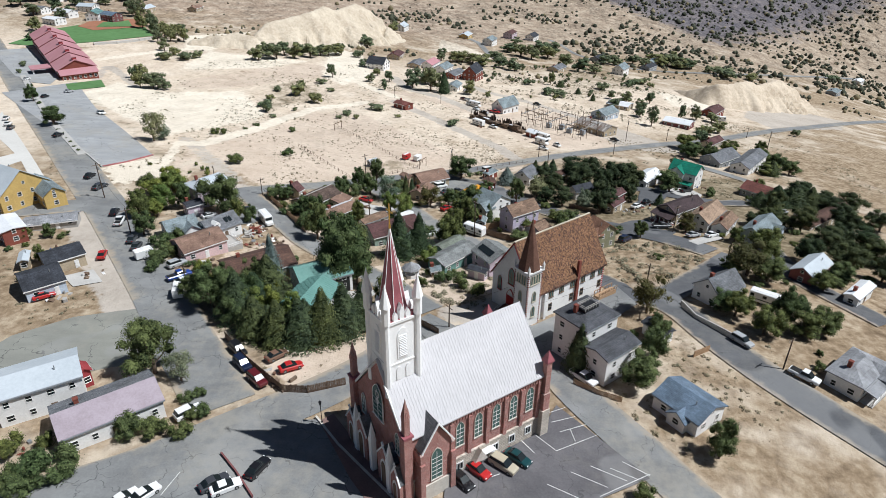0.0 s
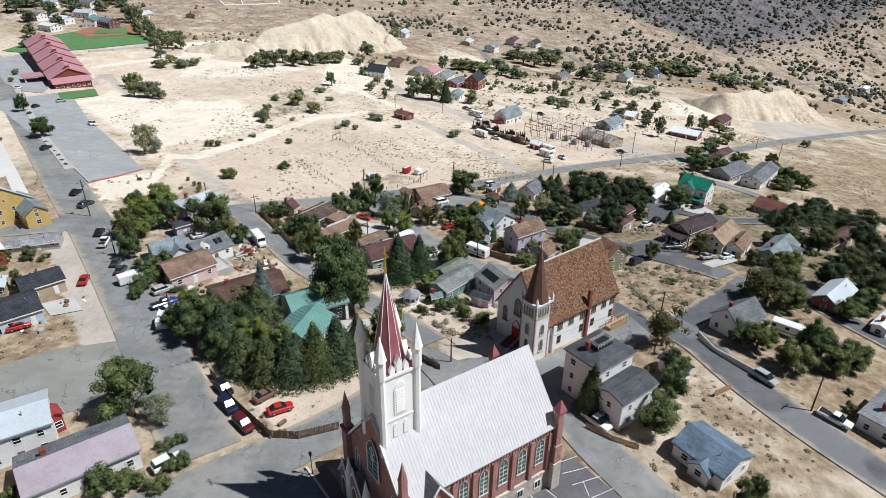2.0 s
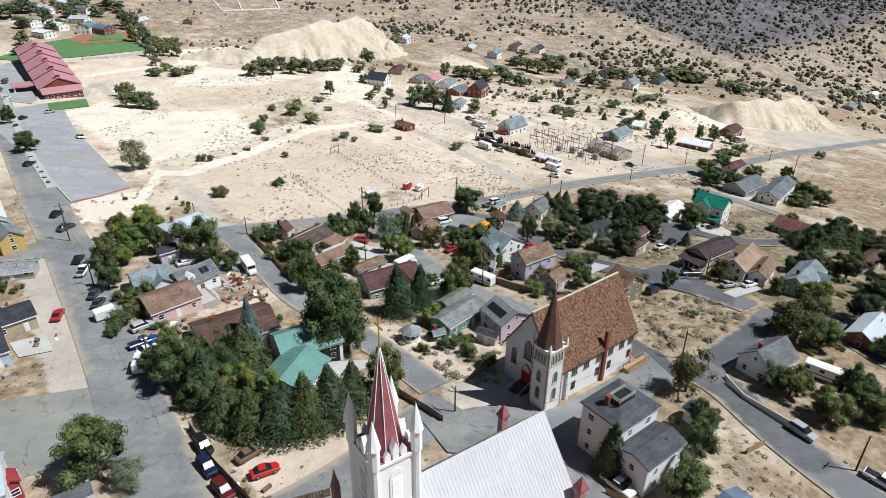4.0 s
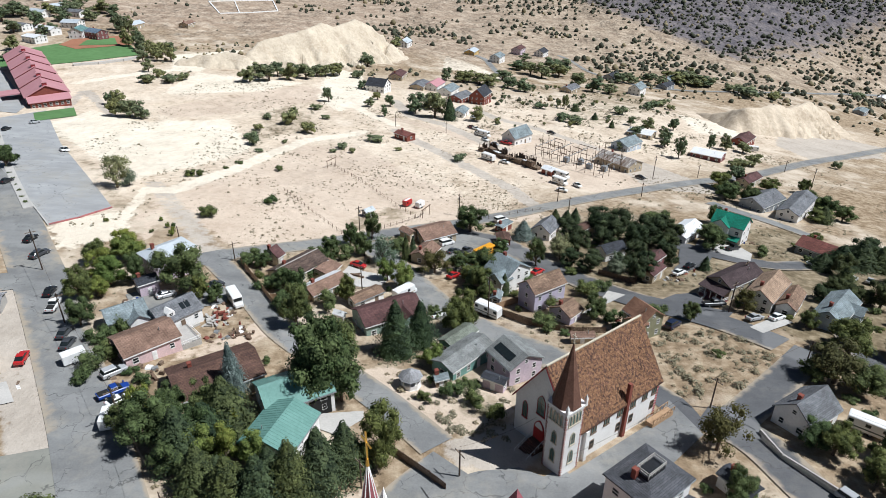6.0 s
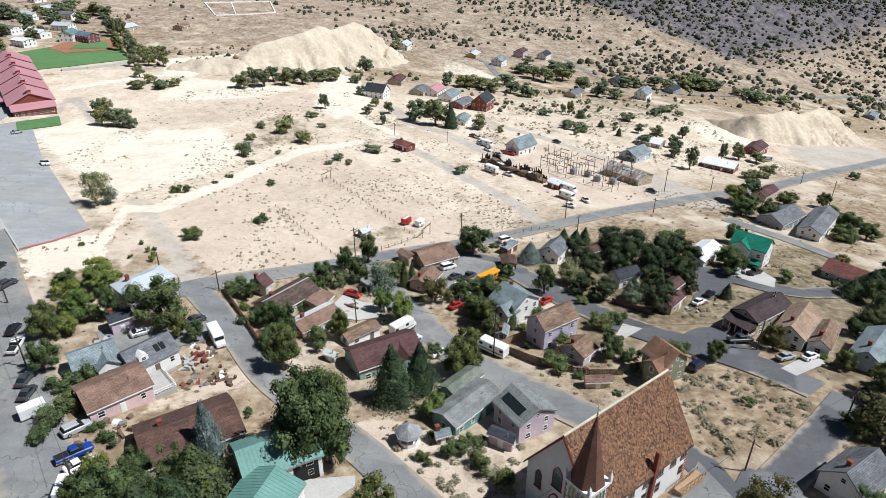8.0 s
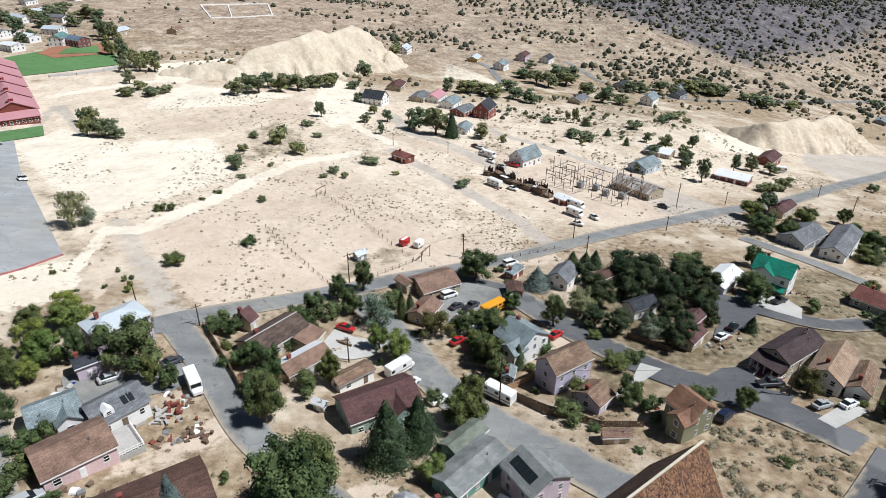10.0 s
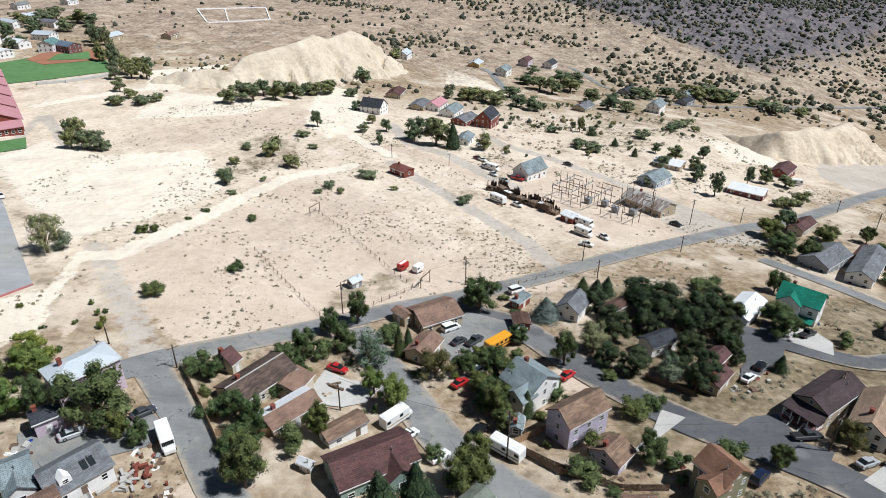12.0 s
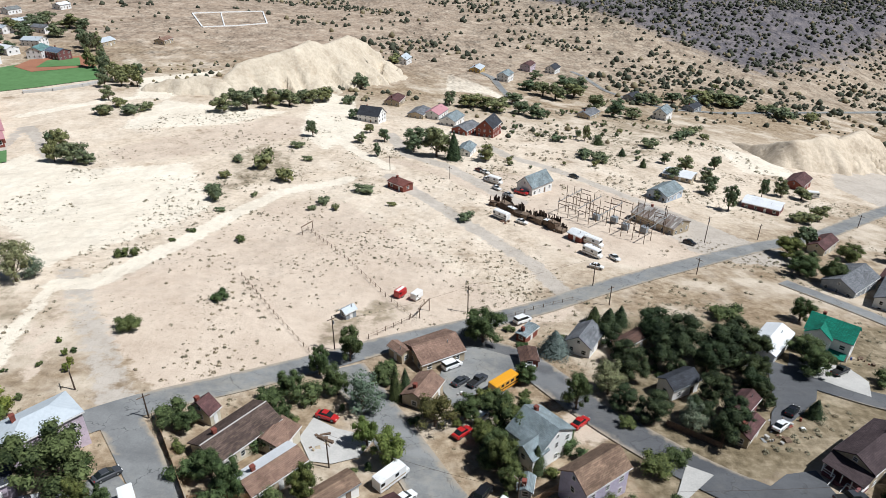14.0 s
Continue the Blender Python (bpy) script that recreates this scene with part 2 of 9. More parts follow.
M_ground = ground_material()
M_asphalt = asphalt_material("asphalt", (0.235, 0.238, 0.235), (0.155, 0.157, 0.158))
M_asphalt_pale = asphalt_material("asphalt_pale", (0.36, 0.365, 0.37), (0.29, 0.295, 0.30))
M_asphalt_mid = asphalt_material("asphalt_grey", (0.118, 0.120, 0.127), (0.086, 0.088, 0.094), 0.15)
M_lot = asphalt_material("olive_asphalt", (0.255, 0.255, 0.225), (0.215, 0.215, 0.19))
M_asphalt_dark = asphalt_material("asphalt_dark", (0.145, 0.138, 0.145), (0.092, 0.088, 0.094), 0.15)
M_heap = material("spoil", (0.60, 0.52, 0.405), 0.95, (0.44, 0.365, 0.275), 0.09, 0.5, relief=0.4)
M_heap_tan = material("spoil_tan", (0.62, 0.525, 0.405), 0.95, (0.42, 0.34, 0.25), 0.06, 0.5, relief=0.4)
M_line = material("road_paint", (0.72, 0.72, 0.70), 0.7, (0.5, 0.5, 0.48))
M_concrete = material("concrete", (0.50, 0.48, 0.45), 0.9, (0.40, 0.385, 0.36))
M_pale_concrete = material("pale_concrete", (0.64, 0.62, 0.58), 0.9, (0.55, 0.53, 0.49), 0.05, 1.5)
M_lawn = material("lawn", (0.115, 0.225, 0.085), 0.95, (0.085, 0.17, 0.06), 0.03, 0.3)
M_infield = material("infield_clay", (0.33, 0.15, 0.09), 0.95, (0.26, 0.12, 0.07), 0.1, 2)
M_white = material("white_paint", (0.80, 0.79, 0.77), 0.7, (0.68, 0.67, 0.65))
M_fresh = material("fresh_white_paint", (0.90, 0.90, 0.89), 0.6, (0.84, 0.84, 0.83), 0.3, 3)
M_kerb_red = material("red_kerb_paint", (0.42, 0.16, 0.16), 0.8)
M_brick_paving = material("brick_paving", (0.23, 0.15, 0.13), 0.9, (0.16, 0.105, 0.095), 0.4, 4)
M_cream = material("cream_paint", (0.62, 0.56, 0.44), 0.7)
M_pink = material("pink_paint", (0.72, 0.53, 0.53), 0.7)
M_tan = material("tan_paint", (0.46, 0.38, 0.27), 0.7)
M_sage = material("sage_paint", (0.27, 0.36, 0.31), 0.7)
M_teal_wall = material("teal_paint", (0.16, 0.30, 0.27), 0.7)
M_olive = material("olive_paint", (0.27, 0.265, 0.17), 0.7)
M_lavender = material("lavender_paint", (0.55, 0.50, 0.62), 0.7)
M_lilac_wall = material("lilac_paint", (0.58, 0.48, 0.55), 0.7)
M_yellow = material("ochre_paint", (0.58, 0.40, 0.14), 0.7)
M_pale_blue = material("pale_blue_paint", (0.50, 0.57, 0.66), 0.7)
M_grey_wall = material("grey_paint", (0.30, 0.32, 0.34), 0.7)
M_barn = material("barn_red_paint", (0.23, 0.07, 0.05), 0.8)
M_maroon_wall = material("maroon_paint", (0.20, 0.075, 0.075), 0.75)
M_trim_red = material("trim_red", (0.30, 0.045, 0.05), 0.7)
M_door_red = material("door_red", (0.38, 0.03, 0.03), 0.6)
M_stone = material("pale_stone", (0.62, 0.575, 0.51), 0.9, (0.48, 0.44, 0.385), 0.5, 4)
M_fence = material("old_boards", (0.17, 0.115, 0.08), 0.9, (0.10, 0.065, 0.045), 1.5, 6)
M_fence_new = material("tan_boards", (0.42, 0.28, 0.17), 0.9, (0.30, 0.19, 0.11), 1.5, 6)
M_fence_grey = material("grey_rails", (0.45, 0.43, 0.40), 0.9)
M_pole = material("creosoted_pole", (0.085, 0.06, 0.045), 0.9)
M_wood = material("weathered_timber", (0.22, 0.16, 0.115), 0.9, (0.12, 0.085, 0.06), 1.0, 6)
M_steel = material("galvanised_steel", (0.42, 0.43, 0.43), 0.5, metal=0.6)
M_bark = material("bark", (0.13, 0.095, 0.07), 0.95, None, 1.0, 6)
M_gold = material("gilding", (0.70, 0.45, 0.10), 0.35, metal=0.8)
M_spire = material("spire_rose", (0.34, 0.115, 0.13), 0.6, (0.26, 0.085, 0.10), 0.6, 4)
M_copper = material("brown_shingle_spire", (0.16, 0.085, 0.06), 0.85, (0.10, 0.05, 0.035), 0.8, 5)
M_roof_church = material("white_standing_seam", (0.58, 0.565, 0.572), 0.5, (0.52, 0.507, 0.513), 0.15, 1.0, relief=0)
M_roof_slate = roofing("roof_slate", (0.27, 0.32, 0.34), (0.20, 0.25, 0.27))
M_roof_grey = roofing("roof_grey", (0.21, 0.22, 0.24), (0.14, 0.15, 0.165))
M_roof_grey2 = roofing("roof_grey_green", (0.255, 0.27, 0.27), (0.205, 0.22, 0.22))
M_roof_sage = roofing("roof_sage", (0.21, 0.24, 0.20), (0.17, 0.19, 0.16))
M_roof_dark = roofing("roof_dark", (0.055, 0.06, 0.075), (0.035, 0.04, 0.05))
M_roof_rust = roofing("roof_rust", (0.29, 0.19, 0.145), (0.22, 0.14, 0.105))
M_roof_tan = roofing("roof_tan", (0.40, 0.29, 0.21), (0.31, 0.22, 0.155))
M_roof_orange = roofing("roof_orange", (0.29, 0.16, 0.105), (0.22, 0.12, 0.08))
M_roof_brown = roofing("roof_brown", (0.14, 0.08, 0.06), (0.095, 0.055, 0.045))
M_roof_shingle = roofing("roof_shingle", (0.30, 0.205, 0.145), (0.18, 0.12, 0.085))
M_roof_shingle_dark = roofing("roof_shingle_dark", (0.145, 0.105, 0.085), (0.075, 0.052, 0.045))
M_roof_shake = roofing("roof_shakes", (0.23, 0.125, 0.085), (0.075, 0.042, 0.032), (0.34, 0.28), gap=0.4, mottle=0.1)
M_roof_maroon = roofing("roof_maroon", (0.135, 0.068, 0.066), (0.095, 0.05, 0.05))
M_roof_zinc = roofing("roof_zinc", (0.33, 0.34, 0.36), (0.27, 0.28, 0.30), (0.5, 3.0))
M_roof_char = roofing("roof_charcoal", (0.105, 0.11, 0.125), (0.075, 0.08, 0.092))
M_roof_streaked = roofing("roof_rusted_sheets", (0.50, 0.49, 0.47), (0.17, 0.12, 0.095), (0.7, 9.0), gap=0.6)
M_roof_umber = roofing("roof_umber", (0.076, 0.054, 0.058), (0.058, 0.041, 0.044))
M_roof_barn = roofing("roof_barn", (0.22, 0.085, 0.07), (0.15, 0.06, 0.05))
M_roof_green = material("roof_green_metal", (0.15, 0.29, 0.255), 0.5, (0.115, 0.235, 0.205), 0.3, 2, relief=0)
M_roof_teal = roofing("roof_bright_green", (0.015, 0.24, 0.165), (0.01, 0.18, 0.12))
M_roof_teal2 = roofing("roof_green_grey", (0.16, 0.29, 0.29), (0.12, 0.22, 0.22))
M_roof_blue = roofing("roof_blue", (0.17, 0.235, 0.32), (0.125, 0.175, 0.24))
M_roof_white = material("roof_white_metal", (0.74, 0.75, 0.76), 0.5, (0.62, 0.63, 0.64), 0.2, 2, relief=0)
M_roof_pale = material("roof_pale_metal", (0.50, 0.54, 0.57), 0.5, (0.42, 0.46, 0.49), 0.2, 2, relief=0)
M_roof_lilac = material("roof_faded_lilac", (0.37, 0.315, 0.35), 0.7, (0.30, 0.25, 0.275), 0.4, 3, relief=0)
M_roof_red = material("roof_red_metal", (0.47, 0.24, 0.26), 0.6, (0.41, 0.20, 0.215), 0.1, 2, relief=0)
M_leaf = leafy("leaves_green", (0.022, 0.034, 0.014), (0.150, 0.185, 0.072))
M_leaf_dark = leafy("leaves_dark", (0.014, 0.023, 0.012), (0.088, 0.110, 0.050))
# paler leaf copy for plants beyond y = 300, distance put into the colour
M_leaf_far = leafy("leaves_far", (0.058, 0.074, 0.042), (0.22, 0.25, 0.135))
M_leaf_lime = leafy("leaves_lime", (0.07, 0.10, 0.025), (0.21, 0.25, 0.07))
M_leaf_silver = leafy("leaves_silver", (0.10, 0.125, 0.085), (0.24, 0.27, 0.18))
M_leaf_olive = leafy("leaves_olive", (0.045, 0.048, 0.02), (0.12, 0.115, 0.045))
M_needle = leafy("needles_dark", (0.016, 0.027, 0.015), (0.090, 0.118, 0.055), 0.05)
M_needle_blue = leafy("needles_blue", (0.065, 0.092, 0.085), (0.19, 0.235, 0.22), 0.1)
M_sage_bush = leafy("sagebrush", (0.15, 0.135, 0.085), (0.33, 0.295, 0.205), 0.2)
# grey-green juniper, its tone lifted to stand in for distant haze
M_juniper = leafy("juniper", (0.026, 0.034, 0.030), (0.080, 0.092, 0.074), 0.05)
M_straw = leafy("dry_tufts", (0.20, 0.155, 0.095), (0.36, 0.29, 0.19), 0.1)


def glass_material():
    m, nt, b = nodes("window_glass", 0.18)
    b.inputs["Base Color"].default_value = (0.015, 0.02, 0.022, 1)
    b.inputs["Specular IOR Level"].default_value = 0.35
    return m


def brick_material(name, one, two, joint, length, course):
    m, nt, b = nodes(name, 0.88)
    pos = position(nt)
    xyz = nt.nodes.new("ShaderNodeSeparateXYZ")
    nt.links.new(pos, xyz.inputs[0])
    along = maths(nt, "ADD", maths(nt, "MULTIPLY", xyz.outputs[0], 0.824), maths(nt, "MULTIPLY", xyz.outputs[1], 0.566))
    across = maths(nt, "SUBTRACT", maths(nt, "MULTIPLY", xyz.outputs[1], 0.824), maths(nt, "MULTIPLY", xyz.outputs[0], 0.566))
    v = nt.nodes.new("ShaderNodeCombineXYZ")
    nt.links.new(maths(nt, "ADD", along, across), v.inputs[0])
    nt.links.new(xyz.outputs[2], v.inputs[1])
    t = nt.nodes.new("ShaderNodeTexBrick")
    t.inputs["Color1"].default_value, t.inputs["Color2"].default_value = (*one, 1), (*two, 1)
    t.inputs["Mortar"].default_value = (*joint, 1)
    t.inputs["Scale"].default_value, t.inputs["Mortar Size"].default_value = 1.0, course * 0.13
    t.inputs["Brick Width"].default_value, t.inputs["Row Height"].default_value = length, course
    nt.links.new(v.outputs[0], t.inputs["Vector"])
    stain = mix(nt, 0.5, ramp(nt, noise_tex(nt, pos, 0.6), [(0.3, (0.6, 0.58, 0.58)), (0.7, (1.3, 1.27, 1.27))]), ramp(nt, noise_tex(nt, pos, 3.5), [(0.3, (0.75, 0.75, 0.75)), (0.7, (1.25, 1.25, 1.25))]))
    nt.links.new(mix(nt, 1.0, t.outputs["Color"], stain, "MULTIPLY"), b.inputs["Base Color"])
    bump(nt, b, t.outputs["Fac"], 0.015)
    return m


M_glass = glass_material()
M_brick = brick_material("brickwork", (0.47, 0.215, 0.185), (0.35, 0.155, 0.135), (0.48, 0.36, 0.32), 0.22, 0.075)
M_stone_block = brick_material("dressed_stone", (0.66, 0.60, 0.52), (0.52, 0.465, 0.39), (0.36, 0.32, 0.27), 0.75, 0.38)


def paint(name, color, rough=0.3):
    m, nt, b = nodes(name, rough)
    b.inputs["Base Color"].default_value = (*color, 1)
    b.inputs["Coat Weight"].default_value, b.inputs["Coat Roughness"].default_value = 0.6, 0.08
    return m


P_black, P_red, P_cream, P_teal = paint("car_black", (0.012, 0.012, 0.014)), paint("car_red", (0.42, 0.02, 0.02)), paint("car_cream", (0.45, 0.40, 0.30)), paint("car_teal", (0.01, 0.05, 0.055))
P_grey, P_white, P_maroon, P_navy = paint("car_grey", (0.05, 0.053, 0.06)), paint("car_white", (0.75, 0.75, 0.74)), paint("car_maroon", (0.10, 0.012, 0.015)), paint("car_navy", (0.012, 0.018, 0.045))
P_silver, P_blue, P_rust, P_yellow = paint("car_silver", (0.38, 0.39, 0.40)), paint("car_blue", (0.015, 0.05, 0.25)), paint("car_rust", (0.16, 0.09, 0.06), 0.8), paint("bus_yellow", (0.72, 0.33, 0.02))
P_tyre = material("tyre_rubber", (0.02, 0.02, 0.02), 0.9, relief=0)
M_stained = paint("leaded_glass", (0.07, 0.125, 0.11), 0.25)

# ---- ground ----
TERRAIN = [-17.4214, -9.857, -0.2413, 0.35, -0.0282, -6.5071, -0.9598, -0.4142, 0.0982, -0.9042, 0.494, -0.0128, -0.0668, 0.0047, -0.0617]
SWELLS = [
    [-1.02, -0.15, 0.66, 1.26, 2.75],
    [-1.42, 0.44, 0.5, 3.26, 2.58],
    [1.06, 0.7, -4.02, 0.59, 1.86],
    [2.19, -0.9, -2.1, -0.25, -0.64],
    [-1.03, -2.96, -0.85, -0.96, -1.49],
    [-1.79, -0.69, 0.57, -0.93, 0.15],
    [0.77, -0.4, -0.64, 0.27, 2.17]
]


def height(x, y):
    u, v = min(max(x, -420), 520) / 100, min(max(y, 40), 980) / 100 - 3
    z, k = 0.0, 0
    for i in range(5):
        for j in range(5 - i):
            z += TERRAIN[k] * u**i * v**j
            k += 1
    for j, row in enumerate(SWELLS):
        for i, amount in enumerate(row):
            z += amount * math.exp(-((x + 120 - 60 * i) ** 2 + (y - 60 - 60 * j) ** 2) / 4050)
    return z


def mesh(name, verts, faces, mat=None, parent=None, label="", smooth=False):
    me = bpy.data.meshes.new(name)
    me.from_pydata(verts, [], faces)
    if mat:
        me.materials.append(mat)
    if smooth:
        me.polygons.foreach_set("use_smooth", [True] * len(me.polygons))
    ob = new(name, me)
    ob.parent = parent
    if label:
        ob["label"] = label
    return ob


def steps(lo, a, b, hi, fine):
    """Grid lines: fine between a and b, growing outside."""
    xs, x, s = [], a, fine
    while x > lo:
        xs.insert(0, x)
        s *= 1.06
        x -= s
    xs.insert(0, lo)
    x = a
    while x < b:
        x += fine
        xs.append(x)
    s = fine
    while x < hi:
        s *= 1.06
        x += s
        xs.append(x)
    return xs


GX, GY = steps(-2600, -190, 210, 2600, 2.6), steps(-700, 40, 440, 3600, 3.0)
verts = [(x, y, height(x, y)) for y in GY for x in GX]
n = len(GX)
faces = [(j * n + i, j * n + i + 1, (j + 1) * n + i + 1, (j + 1) * n + i) for j in range(len(GY) - 1) for i in range(n - 1)]
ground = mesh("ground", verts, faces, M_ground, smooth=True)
tagged(ground, "dry tan grass and bare sandy ground sloping away", "ground", kind="structure")


PAVED = []  # plan circles along the roads
STREETS, TRACKS = [], []
SOIL = ground.data.color_attributes.new("soil", "FLOAT_COLOR", "POINT")
soil_weights = np.zeros((len(verts), 4))
PLAN = np.array([v[:2] for v in verts])


def soil_line(pts, kind, width, amount=1.0):
    """A worn track of another soil: kind 0 sand, 1 pink dirt, 2 gravel."""
    best = np.full(len(PLAN), 1e9)
    for p, q in zip(pts, pts[1:]):
        p, d = np.array(p), np.array(q) - np.array(p)
        f = np.clip((PLAN - p) @ d / (d @ d), 0, 1)
        best = np.minimum(best, np.linalg.norm(PLAN - p - f[:, None] * d, axis=1))
        k = int(np.linalg.norm(d) / 3) + 1
        TRACKS.extend((*(p + d * i / k), width / 2) for i in range(k))
    w = np.clip(0.5 + (width / 2 - best) / 4, 0, 1) * amount
    soil_weights[:, kind] = np.maximum(soil_weights[:, kind], w)


def soil_area(pts, kind, soft=9.0, amount=1.0):
    best, inside = np.full(len(PLAN), 1e9), np.zeros(len(PLAN), bool)
    for p, q in zip(pts, pts[1:] + pts[:1]):
        p, q = np.array(p), np.array(q)
        d = q - p
        f = np.clip((PLAN - p) @ d / (d @ d), 0, 1)
        best = np.minimum(best, np.linalg.norm(PLAN - p - f[:, None] * d, axis=1))
        cross = (p[1] > PLAN[:, 1]) != (q[1] > PLAN[:, 1])
        at = p[0] + (PLAN[:, 1] - p[1]) / (d[1] if d[1] else 1e-9) * d[0]
        inside ^= cross & (PLAN[:, 0] < at)
    w = np.clip(0.5 + np.where(inside, best, -best) / soft, 0, 1) * amount
    soil_weights[:, kind] = np.maximum(soil_weights[:, kind], w)


def ribbon(name, pts, width, lift, mat):
    line = [Vector(p) for p in pts]
    dense = []
    for a, b in zip(line, line[1:]):
        k = max(1, round((b - a).length / 3))
        dense += [a.lerp(b, i / k) for i in range(k)]
    dense.append(line[-1])
    for _ in range(6):
        dense = [dense[0]] + [(dense[i - 1] + dense[i] * 2 + dense[i + 1]) / 4 for i in range(1, len(dense) - 1)] + [dense[-1]]
    first = len(PAVED)
    PAVED.extend((p.x, p.y, width / 2 + 0.5) for p in dense)
    vs, fs = [], []
    m = max(3, round(width / 2.5))
    for i, p in enumerate(dense):
        d = (dense[min(i + 1, len(dense) - 1)] - dense[max(i - 1, 0)]).normalized()
        s = Vector((-d.y, d.x))
        for k in range(m + 1):
            q = p + s * width * (k / m - 0.5)
            vs.append((q.x, q.y, height(q.x, q.y) + lift))
    for i in range(len(dense) - 1):
        for k in range(m):
            a = i * (m + 1) + k
            fs.append((a, a + m + 1, a + m + 2, a + 1))
    ob = mesh(name, vs, fs, mat, smooth=True)
    STREETS.append((ob, first, len(PAVED)))
    uv = ob.data.uv_layers.new(name="across")
    side = np.array([(v % (m + 1)) / m * 2 - 1 for f in fs for v in f])
    uv.data.foreach_set("uv", np.column_stack((side, side * 0)).ravel())
    return tagged(ob, "worn grey asphalt street with patches", "road", kind="structure")


def join_streets():
    """No blown sand where one street runs into another or into a paved yard."""
    circles = np.array(PAVED)
    for ob, first, last in STREETS:
        plan = np.array([v.co[:2] for v in ob.data.vertices])
        other = np.delete(circles, np.s_[first:last], axis=0)
        gap = ((plan[:, None, :] - other[None, :, :2]) ** 2).sum(2) - (other[None, :, 2] + 0.3) ** 2
        clean = (gap < 0).any(1)
        uv = ob.data.uv_layers["across"].data
        for loop in ob.data.loops:
            if clean[loop.vertex_index]:
                uv[loop.index].uv = (0, 0)


def area(name, pts, lift, mat):
    bm = bmesh.new()
    f = bm.faces.new([bm.verts.new((*p, 0)) for p in pts])
    if f.normal.z < 0:
        f.normal_flip()
    xs, ys = [p[0] for p in pts], [p[1] for p in pts]
    for lo, hi, axis in ((min(xs), max(xs), (1, 0, 0)), (min(ys), max(ys), (0, 1, 0))):
        k = math.ceil(lo / 4) * 4
        while k < hi:
            bmesh.ops.bisect_plane(bm, geom=bm.verts[:] + bm.edges[:] + bm.faces[:], plane_co=[k * c for c in axis], plane_no=axis)
            k += 4
    for f in bm.faces:
        c = f.calc_center_median()
        PAVED.append((c.x, c.y, 3.2))
    for v in bm.verts:
        v.co.z = height(v.co.x, v.co.y) + lift
    bmesh.ops.recalc_face_normals(bm, faces=bm.faces)
    me = bpy.data.meshes.new(name)
    bm.to_mesh(me)
    bm.free()
    me.materials.append(mat)
    return tagged(new(name, me), "flat worn surface", name.replace("_", " "), kind="structure")


def box(b, x0, x1, y0, y1, z0, z1):
    vs, fs = b
    k = len(vs)
    vs += [(x, y, z) for z in (z0, z1) for x, y in ((x0, y0), (x1, y0), (x1, y1), (x0, y1))]
    fs += [(k + 3, k + 2, k + 1, k), (k + 4, k + 5, k + 6, k + 7)] + [(k + i, k + (i + 1) % 4, k + 4 + (i + 1) % 4, k + 4 + i) for i in range(4)]


rng = random.Random(7)
USED = []  # plan circles that loose tufts keep clear of


def shared(name, b, mat, smooth=False):
    me = bpy.data.meshes.new(name)
    me.from_pydata(b[0], [], b[1])
    me.materials.append(mat)
    if smooth:
        me.polygons.foreach_set("use_smooth", [True] * len(me.polygons))
    return me


def part(name, me, parent, m=None, label=""):
    """A part that shares its mesh with its like."""
    ob = new(name, me)
    ob.parent = parent
    if m is not None:
        ob.matrix_basis = m
    if label:
        ob["label"] = label
    return ob


def tube(b, x, y, z0, z1, r0, r1, sides=8):
    vs, fs = b
    k = len(vs)
    for z, r in ((z0, r0), (z1, r1)):
        vs += [(x + r * math.cos(6.2832 * i / sides), y + r * math.sin(6.2832 * i / sides), z) for i in range(sides)]
    fs += [(k + i, k + (i + 1) % sides, k + sides + (i + 1) % sides, k + sides + i) for i in range(sides)]
    fs += [tuple(k + sides + i for i in range(sides)), tuple(k + sides - 1 - i for i in range(sides))]


def limb(b, p, q, r0, r1, sides=5):
    p, q = Vector(p), Vector(q)
    d = (q - p).normalized()
    s = d.orthogonal().normalized()
    u = d.cross(s)
    vs, fs = b
    k = len(vs)
    for c, r in ((p, r0), (q, r1)):
        vs += [tuple(c + (s * math.cos(6.2832 * i / sides) + u * math.sin(6.2832 * i / sides)) * r) for i in range(sides)]
    fs += [(k + i, k + (i + 1) % sides, k + sides + (i + 1) % sides, k + sides + i) for i in range(sides)]
    fs += [tuple(k + sides + i for i in range(sides)), tuple(k + sides - 1 - i for i in range(sides))]


def bar(b, p, q, w):
    limb(b, p, q, w * 0.7, w * 0.7, 4)


def prism(b, pts, y0, y1):
    """An outline in x and z, drawn out along y."""
    vs, fs = b
    k, n = len(vs), len(pts)
    vs += [(x, y0, z) for x, z in pts] + [(x, y1, z) for x, z in pts]
    fs += [(k + i, k + (i + 1) % n, k + n + (i + 1) % n, k + n + i) for i in range(n)]
    fs += [tuple(k + n - 1 - i for i in range(n)), tuple(k + n + i for i in range(n))]


def with_uv(ob, scale=1.0):
    """Roof coordinates in metres: along the eave and up the slope."""
    me = ob.data
    uv = me.uv_layers.new(name="roof").data
    for p in me.polygons:
        n = p.normal
        along = Vector((-n.y, n.x, 0))
        along = along.normalized() if along.length > 0.05 else Vector((1, 0, 0))
        up = n.cross(along)
        for li in p.loop_indices:
            co = me.vertices[me.loops[li].vertex_index].co
            uv[li].uv = (co.dot(along) * scale, co.dot(up) * scale)
    return ob


